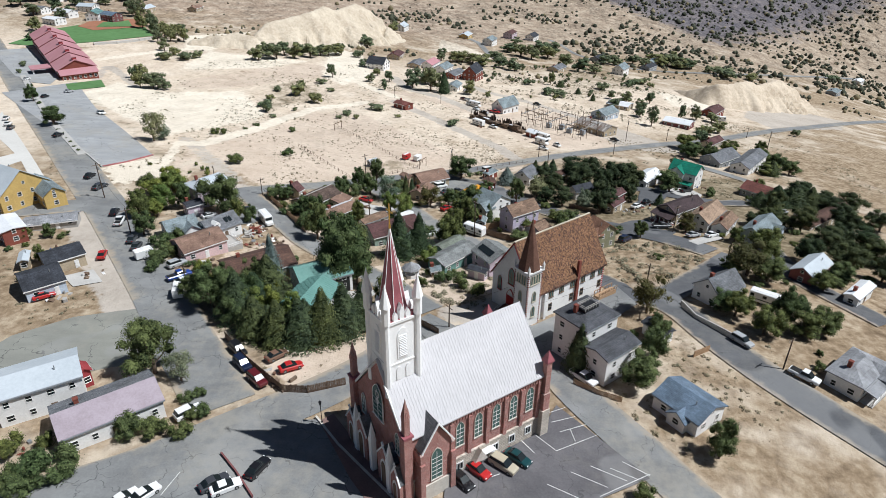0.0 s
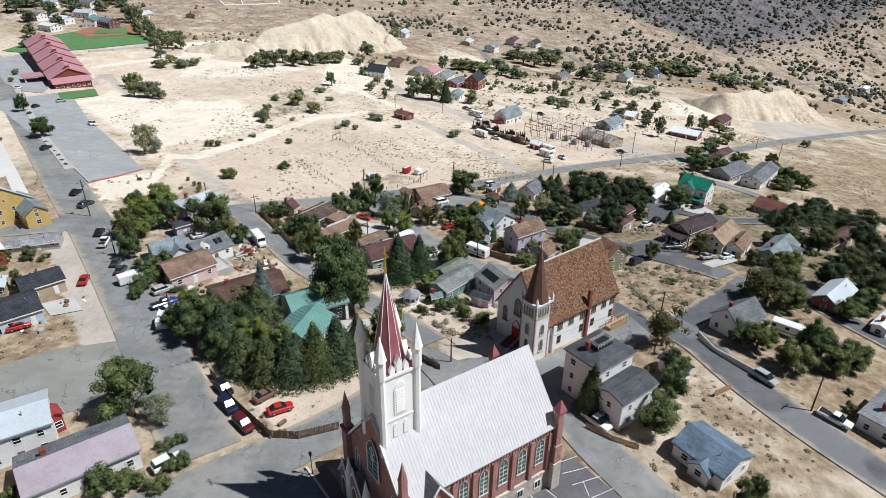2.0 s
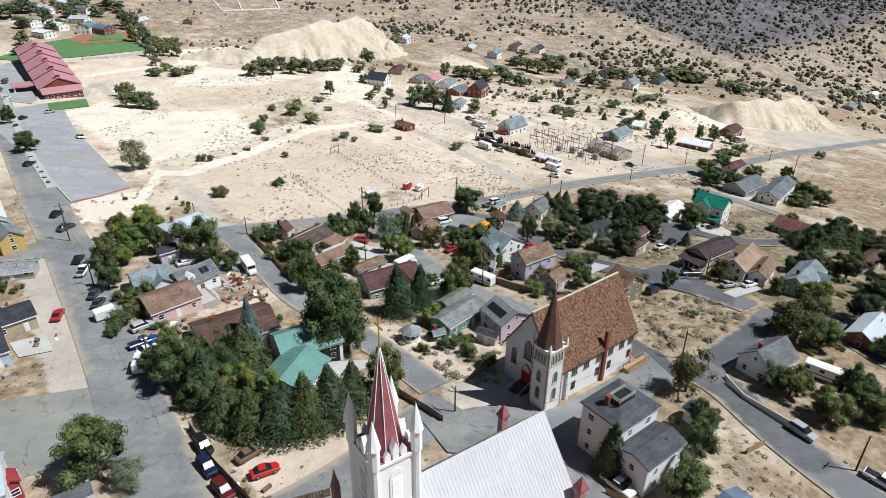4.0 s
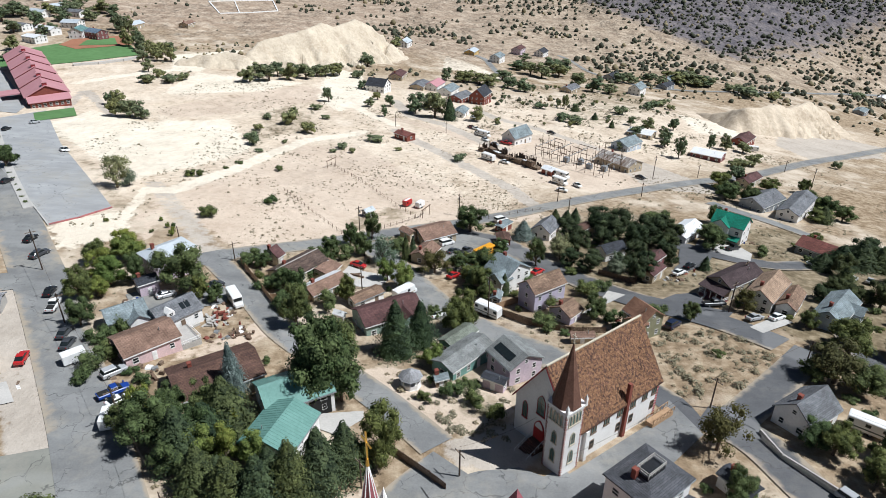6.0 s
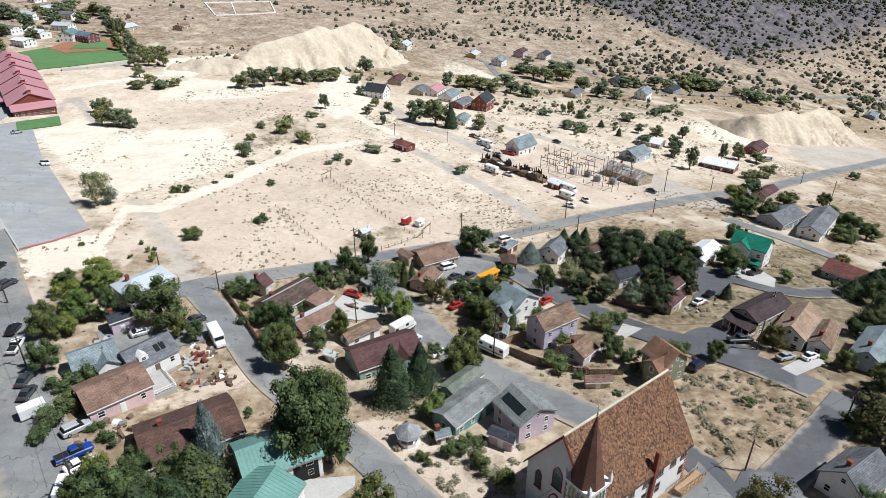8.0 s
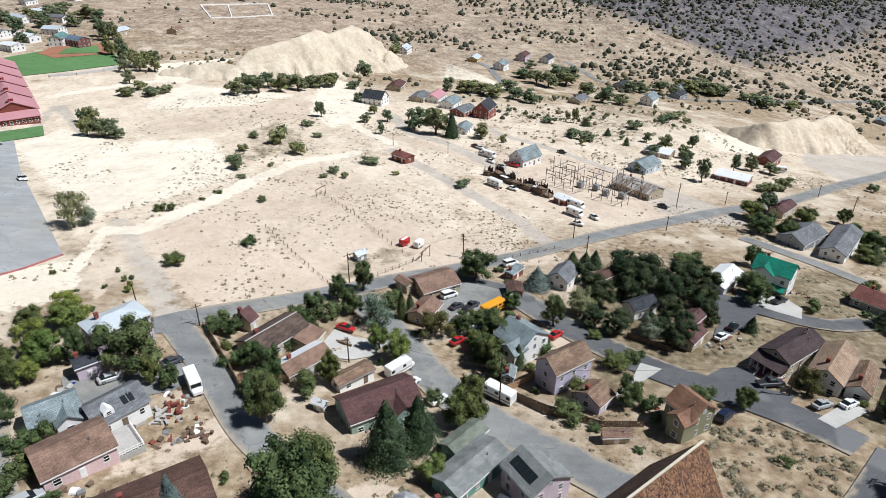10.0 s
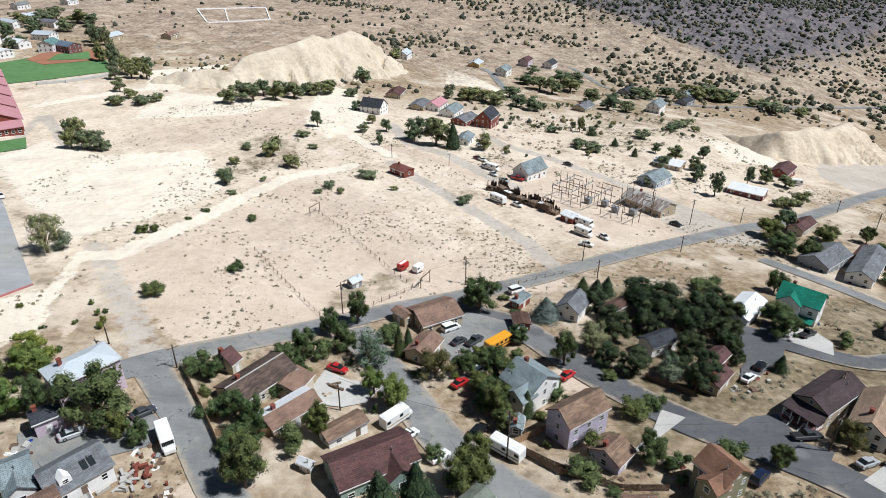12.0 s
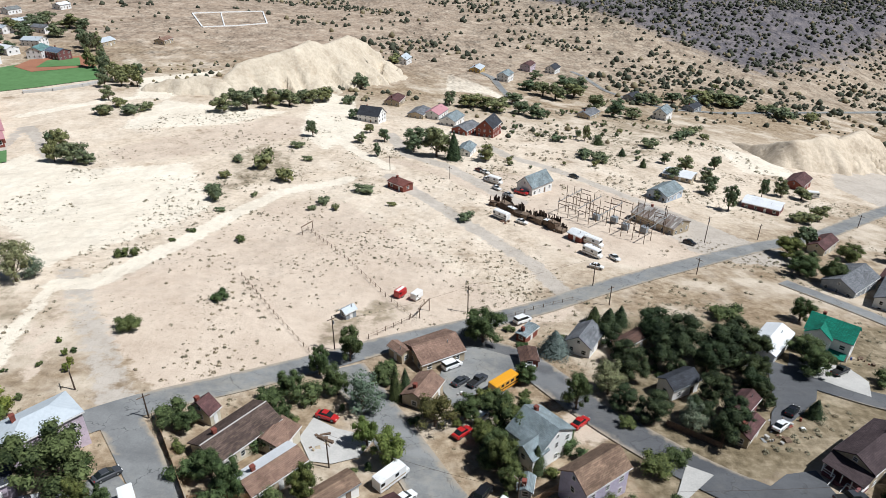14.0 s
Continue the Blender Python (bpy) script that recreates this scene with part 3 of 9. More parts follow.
# windows: one frame and one pane mesh, a metre square, standing in the plane x, z and facing -y
def window_meshes(trim):
    b = ([], [])
    for x0, x1, z0, z1 in ((-0.5, 0.5, -0.5, -0.40), (-0.5, 0.5, 0.42, 0.5), (-0.5, -0.42, -0.40, 0.42), (0.42, 0.5, -0.40, 0.42), (-0.42, 0.42, -0.03, 0.03)):
        box(b, x0, x1, -0.06, 0.04, z0, z1)
    return shared("window_frame", b, trim)


b = ([], [])
box(b, -0.42, 0.42, -0.015, 0.02, -0.40, 0.42)
PANE = shared("pane", b, M_glass)
FRAMES = {"white": window_meshes(M_white), "red": window_meshes(M_trim_red), "brown": window_meshes(M_wood)}
b = ([], [])
box(b, -0.5, 0.5, -0.07, 0.03, 0, 1)
box(b, -0.36, 0.36, -0.10, -0.05, 0.08, 0.42)
box(b, -0.36, 0.36, -0.10, -0.05, 0.52, 0.92)
DOOR = {"white": shared("door", b, M_white), "brown": shared("door", b, M_wood), "red": shared("door", b, M_door_red)}


def window(parent, x, y, z, yaw, w, h, trim="white"):
    m = pose(x, y, z, 0, 0, yaw) @ Matrix.Diagonal((w, 1, h, 1))
    f = part("window", FRAMES[trim], parent, m)
    part("pane", PANE, f)
    return f


def gable_roof(parent, L, W, eave, rise, mat, back=None, t=0.22, name="roof"):
    A, C = L / 2, W / 2
    for s, mt in ((-1, mat), (1, back or mat)):
        vs = [(-A, s * C, eave), (A, s * C, eave), (A, 0, eave + rise), (-A, 0, eave + rise)]
        vs += [(p, q, r + t) for p, q, r in vs]
        fs = [(4, 5, 6, 7), (3, 2, 1, 0), (0, 1, 5, 4), (1, 2, 6, 5), (3, 0, 4, 7), (2, 3, 7, 6)]
        if s > 0:
            fs = [f[::-1] for f in fs]
        with_uv(mesh(name, vs, fs, mt, parent))


def hip_roof(parent, L, W, eave, rise, mat, t=0.22):
    A, C, r = L / 2, W / 2, max(L / 2 - W / 2, 0.4)
    vs = [(-A, -C, eave + t), (A, -C, eave + t), (A, C, eave + t), (-A, C, eave + t), (-r, 0, eave + rise), (r, 0, eave + rise)]
    vs += [(-A, -C, eave), (A, -C, eave), (A, C, eave), (-A, C, eave)]
    fs = [(0, 1, 5, 4), (2, 3, 4, 5), (1, 2, 5), (3, 0, 4), (6, 7, 1, 0), (7, 8, 2, 1), (8, 9, 3, 2), (9, 6, 0, 3), (9, 8, 7, 6)]
    with_uv(mesh("roof", vs, fs, mat, parent))


def gable_wall(parent, L, W, eave, rise, mat, low=-2.5):
    a, c = L / 2, W / 2
    vs = [(-a, -c, low), (a, -c, low), (a, c, low), (-a, c, low), (-a, -c, eave), (a, -c, eave), (a, c, eave), (-a, c, eave), (-a, 0, eave + rise), (a, 0, eave + rise)]
    mesh("wall", vs, [(0, 1, 5, 4), (2, 3, 7, 6), (1, 2, 6, 9, 5), (3, 0, 4, 8, 7), (3, 2, 1, 0)], mat, parent)


def house(x, y, yaw, L, W, eave, rise, roof, wall, label, wing=0, skylights=0, dormer=0, porch=0, seams=0, hip=0, chimney=0, ridge_cap=0, back="", veranda=0, solar=0, deck=0, terrace=0):
    z = height(x, y)
    e = new("house")
    e.matrix_world = pose(x, y, z, 0, 0, yaw)
    tagged(e, label, "house")
    USED.append((x, y, max(L, W) * 0.6))
    over = 0.35
    a, c = L / 2 - over, W / 2 - over
    k = rise * over / (W / 2)
    if hip:
        b = ([], [])
        box(b, -a, a, -c, c, -2.5, eave + 0.1)
        mesh("wall", *b, wall, e)
        hip_roof(e, L, W, eave, rise, roof)
    else:
        gable_wall(e, 2 * a, 2 * c, eave + k, rise - k - 0.02, wall)
        gable_roof(e, L, W, eave, rise, roof, back or None)
    # eaves boards
    b = ([], [])
    box(b, -L / 2, L / 2, -W / 2 - 0.04, -W / 2 + 0.02, eave - 0.12, eave + 0.14)
    mesh("fascia", *b, M_white if wall is not M_white else M_grey_wall, e)
    b = ([], [])
    box(b, -L / 2, L / 2, W / 2 - 0.02, W / 2 + 0.04, eave - 0.12, eave + 0.14)
    mesh("fascia", *b, M_white if wall is not M_white else M_grey_wall, e)
    if ridge_cap:
        b = ([], [])
        box(b, -L / 2, L / 2, -0.12, 0.12, eave + rise + 0.17, eave + rise + 0.27)
        mesh("ridge_cap", *b, M_concrete, e)
    if seams:
        b = ([], [])
        n = int(L / 0.6)
        for i in range(n + 1):
            u = -L / 2 + 0.03 + (L - 0.06) * i / n
            for s in (-1, 1):
                bar(b, (u, s * W / 2, eave + 0.24), (u, 0, eave + rise + 0.24), 0.045)
        mesh("seam", *b, roof, e)
    trim = "white"
    storeys = [1.5] if eave < 4 else [1.5, 4.6, 7.6] if eave > 8 else [1.5, 4.2 if eave > 4.9 else 3.6]
    doored = False
    for s, half, length, turn in ((-1, c, 2 * a, 0), (1, c, 2 * a, 180), (-1, a, 2 * c, 270), (1, a, 2 * c, 90)):
        n = max(1, int(length / 3.0))
        if math.sin(radians(yaw + turn - 90)) > 0.3:
            continue  # walls facing away from the camera get no windows or doors
        for level, zz in enumerate(storeys):
            for i in range(n):
                u = (i + 0.5) / n * length - length / 2
                px, py = (u, s * half) if turn in (0, 180) else (s * half, u)
                if level == 0 and not doored and i == n // 2:
                    part("door", DOOR["brown" if wall is M_white else "white"], e, pose(px, py, 0.05, 0, 0, turn) @ Matrix.Diagonal((0.95, 1, 2.05, 1)))
                    doored = True
                    continue
                window(e, px, py, zz + 0.1, turn, 0.95 if (i + level) % 3 else 1.25, 1.3, trim)
        if turn in (90, 270) and not hip and rise > 1.6:
            window(e, s * half, 0, eave + rise * 0.38, turn, 0.8, 0.9, trim)
    if wing:
        # cross gable: width, reach beyond the wall, place along the ridge, height of its eaves
        w, out, at, zz = wing if wing != 1 else (min(W * 0.55, 4.6), 1.6, L * 0.2, eave - 0.3)
        r = min(w * 0.36, eave + rise - zz - 0.15)
        back_y = -W / 2 * max(0.0, 1 - (zz + r - eave) / rise) + 0.3
        vs = [(-w / 2, -W / 2 - out, -2.5), (w / 2, -W / 2 - out, -2.5), (w / 2, -W / 2 - out, zz), (0, -W / 2 - out, zz + r), (-w / 2, -W / 2 - out, zz)]
        vs = vs + [(p, back_y - 0.3, q) for p, _, q in vs]
        mesh("wing_wall", [(p + at, q, r2) for p, q, r2 in vs], [(0, 1, 2, 3, 4), (1, 6, 7, 2), (5, 0, 4, 9)], wall, e)
        vs = []
        for yy in (-W / 2 - out - 0.35, back_y):
            vs += [(at - w / 2 - 0.3, yy, zz - 0.16), (at, yy, zz + r + 0.06), (at + w / 2 + 0.3, yy, zz - 0.16)]
        vs += [(p, q, r2 + 0.2) for p, q, r2 in vs]
        with_uv(mesh("wing_roof", vs, [(6, 9, 10, 7)[::-1], (7, 10, 11, 8)[::-1], (0, 1, 7, 6), (1, 2, 8, 7), (0, 3, 4, 1)[::-1], (1, 4, 5, 2)[::-1], (0, 6, 9, 3), (2, 5, 11, 8)], roof, e))
        window(e, at, -W / 2 - out, 1.6, 0, 1.3, 1.3, trim)
        if eave > 4:
            window(e, at, -W / 2 - out, 4.2, 0, 1.1, 1.3, trim)
    if veranda:
        # raised porch across the gable end, with a roof, rails and a stair
        x0, x1, zf = -L / 2 - 2.6, -a + 0.05, 1.3
        b = ([], [])
        box(b, x0, x1, -c, c, zf - 0.2, zf)
        box(b, x0 + 0.2, x1, -c + 0.2, c - 0.2, -2.5, zf - 0.2)
        mesh("porch_floor", *b, M_maroon_wall, e)
        vs = [(x0 - 0.3, -c - 0.3, 3.5), (x0 - 0.3, c + 0.3, 3.5), (x1, c + 0.3, 4.4), (x1, -c - 0.3, 4.4)]
        vs += [(p, q, r + 0.16) for p, q, r in vs]
        with_uv(mesh("porch_roof", vs, [(4, 7, 6, 5), (0, 1, 2, 3), (0, 4, 5, 1), (1, 5, 6, 2), (3, 7, 4, 0)], roof, e))
        b = ([], [])
        box(b, -0.08, 0.08, -0.08, 0.08, zf, 3.55)
        post = shared("post", b, M_white)
        for i in range(5):
            part("post", post, e, pose(x0 + 0.1, -c + 0.1 + (2 * c - 0.2) * i / 4, 0))
        b = ([], [])
        for zz in (0.45, 0.95):
            for y0, y1 in ((-c, -1.0), (1.0, c)):
                box(b, x0, x0 + 0.08, y0, y1, zf + zz - 0.05, zf + zz + 0.05)
            for s in (-1, 1):
                box(b, x0, x1, s * (c - 0.04) - 0.04, s * (c - 0.04) + 0.04, zf + zz - 0.05, zf + zz + 0.05)
                bar(b, (x0, s * 1.0, zf + zz), (x0 - 3.2, s * 1.0, zf + zz - 1.9), 0.09)
        mesh("railing", *b, M_white, e)
        for i in range(10):
            b = ([], [])
            box(b, -0.18, 0.18, -0.95, 0.95, -0.1, 0)
            part("step", shared("porch_step", b, M_maroon_wall), e, pose(x0 - 0.16 - 0.32 * i, 0, zf - 0.19 * (i + 1)))
    if skylights:
        for i in range(skylights):
            u, v = L * 0.12 + 1.1 * i, 0.5
            zz = eave + rise * v + 0.3
            b = ([], [])
            box(b, -0.45, 0.45, -0.8, 0.8, -0.06, 0.06)
            part("skylight", shared("skylight", b, M_glass), e, pose(u, -W / 2 * (1 - v), zz, math.degrees(math.atan2(rise, W / 2)), 0, 0))
    if terrace:
        # timber deck on the far gable end
        b = ([], [])
        box(b, a, a + 4.0, -c, c * 0.6, -2.5, 0.5)
        mesh("deck", *b, M_fence_grey, e)
        b = ([], [])
        for zz in (0.95, 1.45):
            box(b, a, a + 4.0, -c - 0.04, -c + 0.04, zz - 0.04, zz + 0.04)
            box(b, a + 3.94, a + 4.02, -c, c * 0.6, zz - 0.04, zz + 0.04)
        for k in range(9):
            box(b, a + 0.5 * k - 0.03, a + 0.5 * k + 0.03, -c - 0.03, -c + 0.03, 0.5, 1.45)
        mesh("deck_railing", *b, M_white, e)
    if deck:
        # railed lookout on the ridge
        zz = eave + rise + 0.1
        b = ([], [])
        box(b, -1.9, 1.9, -1.0, 1.0, zz - 0.5, zz + 0.15)
        mesh("roof_deck", *b, M_roof_dark, e)
        b = ([], [])
        for s in (-1, 1):
            for k in (0.55, 0.95):
                box(b, -1.9, 1.9, s * 1.0 - 0.04, s * 1.0 + 0.04, zz + k - 0.04, zz + k + 0.04)
                box(b, s * 1.9 - 0.04, s * 1.9 + 0.04, -1.0, 1.0, zz + k - 0.04, zz + k + 0.04)
            for k in range(6):
                box(b, -1.9 + 0.76 * k - 0.04, -1.9 + 0.76 * k + 0.04, s - 0.04, s + 0.04, zz, zz + 1.0)
        mesh("deck_railing", *b, M_fence_grey, e)
    if solar:
        tilt = math.degrees(math.atan2(rise, W / 2))
        b = ([], [])
        box(b, -0.5, 0.5, -0.85, 0.85, -0.03, 0.03)
        me = shared("solar_panel", b, M_glass)
        for i in range(solar):
            part("solar_panel", me, e, pose(-L * 0.3 + 1.05 * i, -W * 0.26, eave + rise * 0.48 + 0.34, tilt, 0, 0))
    if dormer:
        b = ([], [])
        prism(b, [(-0.9, -0.9), (0.9, -0.9), (0.9, 0.3), (0, 1.0), (-0.9, 0.3)], -0.1, 2.0)
        d = mesh("dormer", *b, M_white, e)
        d.location = (-L * 0.2, -W / 2 + 1.0, eave + 1.25)
        window(d, 0, -0.1, -0.1, 0, 0.9, 0.8, trim)
    if porch:
        b = ([], [])
        box(b, -L * 0.42, L * 0.42, -W / 2 - 2.0, -W / 2 + 0.2, -2.2, 0.15)
        mesh("porch_floor", *b, M_fence_grey, e)
        vs = [(-L * 0.44, -W / 2 - 2.2, 2.45), (L * 0.44, -W / 2 - 2.2, 2.45), (L * 0.44, -W / 2 + 0.25, 2.95), (-L * 0.44, -W / 2 + 0.25, 2.95)]
        vs += [(p, q, r + 0.14) for p, q, r in vs]
        with_uv(mesh("porch_roof", vs, [(4, 5, 6, 7), (3, 2, 1, 0), (0, 1, 5, 4), (1, 2, 6, 5), (3, 0, 4, 7)], roof, e))
        b = ([], [])
        box(b, -0.07, 0.07, -0.07, 0.07, 0.1, 2.5)
        post = shared("post", b, M_white)
        n = max(2, int(L / 3))
        for i in range(n + 1):
            part("post", post, e, pose(-L * 0.4 + L * 0.8 * i / n, -W / 2 - 1.85, 0))
        b = ([], [])
        for zz in (0.55, 1.0):
            box(b, -L * 0.4, L * 0.4, -W / 2 - 1.9, -W / 2 - 1.82, zz - 0.04, zz + 0.04)
        mesh("railing", *b, M_white, e)
    if chimney or rng.random() < 0.25:
        b = ([], [])
        box(b, -0.35, 0.35, -0.35, 0.35, 0, 1.9)
        box(b, -0.42, 0.42, -0.42, 0.42, 1.7, 1.85)
        part("chimney", shared("chimney", b, M_barn), e, pose(-L * 0.25, W * 0.1, eave + rise * 0.75 - 0.5))
    elif rng.random() < 0.7:
        b = ([], [])
        tube(b, 0, 0, -0.3, 0.8, 0.09, 0.09)
        part("vent_pipe", shared("vent_pipe", b, M_steel), e, pose(L * 0.22, -W * 0.18, eave + rise * 0.64 + 0.2))
    return e


# ---- trees ----
def leaf(b, c, n, s, r):
    """A small pointed leaf cluster at c, facing n."""
    n = Vector(n).normalized()
    u = n.orthogonal().normalized()
    u.rotate(Matrix.Rotation(r.uniform(0, 6.28), 3, n))
    v = n.cross(u)
    k = len(b[0])
    w = s * r.uniform(0.55, 0.9)
    b[0].extend((tuple(c - u * s * 0.8), tuple(c + u * s * 0.6 - v * w), tuple(c + u * s * 0.6 + v * w)))
    b[1].append((k, k + 1, k + 2))


GOLD = (1 + math.sqrt(5)) / 2
ICO = [Vector(p).normalized() for p in ((-1, GOLD, 0), (1, GOLD, 0), (-1, -GOLD, 0), (1, -GOLD, 0), (0, -1, GOLD), (0, 1, GOLD), (0, -1, -GOLD), (0, 1, -GOLD), (GOLD, 0, -1), (GOLD, 0, 1), (-GOLD, 0, -1), (-GOLD, 0, 1))]
ICO_FACES = ((0, 11, 5), (0, 5, 1), (0, 1, 7), (0, 7, 10), (0, 10, 11), (1, 5, 9), (5, 11, 4), (11, 10, 2), (10, 7, 6), (7, 1, 8), (3, 9, 4), (3, 4, 2), (3, 2, 6), (3, 6, 8), (3, 8, 9), (4, 9, 5), (2, 4, 11), (6, 2, 10), (8, 6, 7), (9, 8, 1))


def knot(b, c, q, r):
    """The uneven heart of a leaf mass: a solid lump added to block light."""
    k = len(b[0])
    b[0].extend(tuple(c + p * q * r.uniform(0.7, 1.15)) for p in ICO)
    b[1].extend((k + i, k + j, k + l) for i, j, l in ICO_FACES)


def round_tree(seed, leaves=6200, low=0.12, size=0.0195, lumps=28, heart=0.74):
    """Unit tree: height 1, crown 1 across."""
    r = random.Random(seed)
    t = ([], [])
    limb(t, (0, 0, -0.04), (0.01, 0.0, 0.34), 0.038, 0.026, 7)
    balls = []
    lean = r.uniform(0, 6.28)
    for i in range(lumps):
        a, h = r.uniform(0, 6.28), r.uniform(low + 0.12, 0.86)
        wide = 0.36 * math.sqrt(max(0.06, 1 - ((h - 0.46) / 0.5) ** 2)) * (1 + 0.18 * math.cos(a - lean))
        d = r.uniform(0.4, 1.05) * wide
        c = Vector((math.cos(a) * d, math.sin(a) * d, h))
        balls.append((c, r.uniform(0.085, 0.17)))
        if i % 2 == 0:
            limb(t, (0, 0, 0.12 + 0.3 * h * r.random()), tuple(c), 0.016, 0.005, 4)
    balls.append((Vector((0, 0, 0.52)), 0.24))
    b = ([], [])
    total = sum(q * q for _, q in balls)
    for c, q in balls:
        knot(b, c, q * heart, r)
        for _ in range(int(leaves * q * q / total)):
            n = Vector((r.gauss(0, 1), r.gauss(0, 1), r.gauss(0.3, 1))).normalized()
            p = c + Vector((n.x, n.y, n.z * 0.85)) * q * r.uniform(0.74, 1.14)
            if p.z > low:
                leaf(b, p, n + Vector((r.uniform(-0.55, 0.55), r.uniform(-0.55, 0.55), r.uniform(-0.1, 0.6))), size * r.uniform(0.6, 1.3), r)
    return t, b


def cone_tree(seed, leaves=5200, tiers=9, low=0.02, size=0.019):
    """A dense pointed crown: overlapping tiers of small sprays, lobed where single boughs reach out."""
    r = random.Random(seed)
    t = ([], [])
    limb(t, (0, 0, -0.03), (0, 0, 0.95), 0.035, 0.004, 6)
    b = ([], [])
    rims = [0.47 * (1 - (i / tiers) ** 1.5) + 0.03 for i in range(tiers)]
    total = sum(q + 0.06 for q in rims)
    for i, rim in enumerate(rims):
        z0 = low + (0.93 - low) * i / tiers
        deep = (0.93 - low) / tiers * 1.9
        lobes, turn = r.randint(7, 11), r.uniform(0, 6.28)
        knot(b, Vector((0, 0, z0 + deep * 0.35)), rim * 0.66, r)
        for _ in range(int(leaves * (rim + 0.06) / total)):
            a, f = r.uniform(0, 6.283), r.random() ** 1.3
            d = rim * (1 - 0.72 * f) * (0.74 + 0.3 * abs(math.sin(lobes * 0.5 * a + turn))) * r.uniform(0.86, 1.1)
            p = Vector((math.cos(a) * d, math.sin(a) * d, z0 + deep * f - 0.05 * d + r.uniform(-0.012, 0.012)))
            leaf(b, p, (math.cos(a) * 0.7 + r.uniform(-0.35, 0.35), math.sin(a) * 0.7 + r.uniform(-0.35, 0.35), 0.7), size * r.uniform(0.6, 1.3), r)
    return t, b


def shrub_mesh(seed, leaves=1500, size=0.033):
    r = random.Random(seed)
    b = ([], [])
    lumps = [(Vector((r.uniform(-0.3, 0.3), r.uniform(-0.3, 0.3), r.uniform(0.22, 0.6))), r.uniform(0.14, 0.26)) for _ in range(12)]
    for i in range(5):
        limb(b, (0, 0, -0.05), tuple(lumps[i][0]), 0.02, 0.008, 4)
    for c, q in lumps:
        knot(b, c, q * 0.72, r)
    for i in range(leaves):
        c, q = lumps[i % len(lumps)]
        n = Vector((r.gauss(0, 1), r.gauss(0, 1), r.gauss(0.3, 1))).normalized()
        p = c + n * q * r.uniform(0.65, 1.12)
        p.z = max(p.z, 0.02)
        leaf(b, p, n + Vector((r.uniform(-0.5, 0.5), r.uniform(-0.5, 0.5), r.uniform(0, 0.6))), size * r.uniform(0.6, 1.3), r)
    return b


def kinds(name, builder, mat, seeds):
    return [(shared("trunk", t, M_bark), shared("crown", c, mat)) for t, c in (builder(s) for s in seeds)]


tree_round = ("tree", "broad-leaved tree with a full dark green crown", kinds("r", round_tree, M_leaf, range(10, 16)))
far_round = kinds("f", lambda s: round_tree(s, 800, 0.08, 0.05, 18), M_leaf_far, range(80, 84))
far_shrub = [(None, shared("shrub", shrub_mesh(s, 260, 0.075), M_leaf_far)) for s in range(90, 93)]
tree_lime = ("tree", "young broad-leaved tree with light yellow-green leaves", kinds("l", lambda s: round_tree(s, 4200, 0.1, 0.024), M_leaf_lime, range(20, 23)))
tree_silver = ("tree", "sparse tree with pale silver-green leaves", kinds("s", lambda s: round_tree(s, 3200, 0.08, 0.023, 26, 0.4), M_leaf_silver, range(30, 33)))
tree_olive = ("tree", "spreading tree with thin olive-brown leaves", kinds("o", lambda s: round_tree(s, 3600, 0.12, 0.022, 26, 0.5), M_leaf_olive, range(40, 43)))
tree_conifer = ("tree", "dense dark green conifer with drooping branches", kinds("c", cone_tree, M_needle, range(50, 54)))
tree_spruce = ("tree", "blue-green spruce with tiered branches", kinds("b", cone_tree, M_needle_blue, range(60, 62)))
tree_dark = ("tree", "dense broad-leaved tree with a very dark green crown", kinds("d", round_tree, M_leaf_dark, range(110, 114)))
tree_shrub = ("shrub", "rounded green shrub on dry ground", [(None, shared("shrub", shrub_mesh(s), M_leaf)) for s in range(70, 74)])
PLANTED = []


def plant(kind, x, y, h, w):
    name, label, forms = kind
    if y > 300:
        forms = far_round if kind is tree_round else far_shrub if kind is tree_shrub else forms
    trunk, crown = forms[len(PLANTED) % len(forms)]
    PLANTED.append((x, y))
    USED.append((x, y, w * 0.35))
    if y > 330:
        w *= 0.85
    if kind is tree_conifer:
        w *= 1.35
        h *= 0.92
    h = min(max(h, w * 0.5), w * 2.9)
    m = pose(x, y, height(x, y) - 0.05, 0, 0, rng.uniform(0, 360)) @ Matrix.Diagonal((w * 1.08, w * 1.08, h * 1.04, 1))
    if trunk is None:
        ob = new(name, crown)
        ob.matrix_world = m
        return tagged(ob, label, "shrub")
    e = new(name)
    e.matrix_world = m
    part("trunk", trunk, e)
    part("crown", crown, e)
    return tagged(e, label, "tree")


# ---- vehicles ----
def wheel_mesh():
    b = ([], [])
    for y0, y1, r in ((-0.11, 0.11, 0.33),):
        k = 14
        vs = [(r * math.cos(6.2832 * i / k), y, r * math.sin(6.2832 * i / k)) for y in (y0, y1) for i in range(k)]
        b[0].extend(vs)
        b[1].extend([(i, (i + 1) % k, k + (i + 1) % k, k + i) for i in range(k)])
        b[1].extend([tuple(range(k))[::-1], tuple(range(k, 2 * k))])
    return shared("tyre", b, P_tyre)


def rim_mesh():
    b = ([], [])
    k = 10
    b[0].extend([(0.19 * math.cos(6.2832 * i / k), y, 0.19 * math.sin(6.2832 * i / k)) for y in (-0.125, 0.125) for i in range(k)])
    b[1].extend([(i, (i + 1) % k, k + (i + 1) % k, k + i) for i in range(k)] + [tuple(range(k))[::-1], tuple(range(k, 2 * k))])
    return shared("rim", b, M_steel)


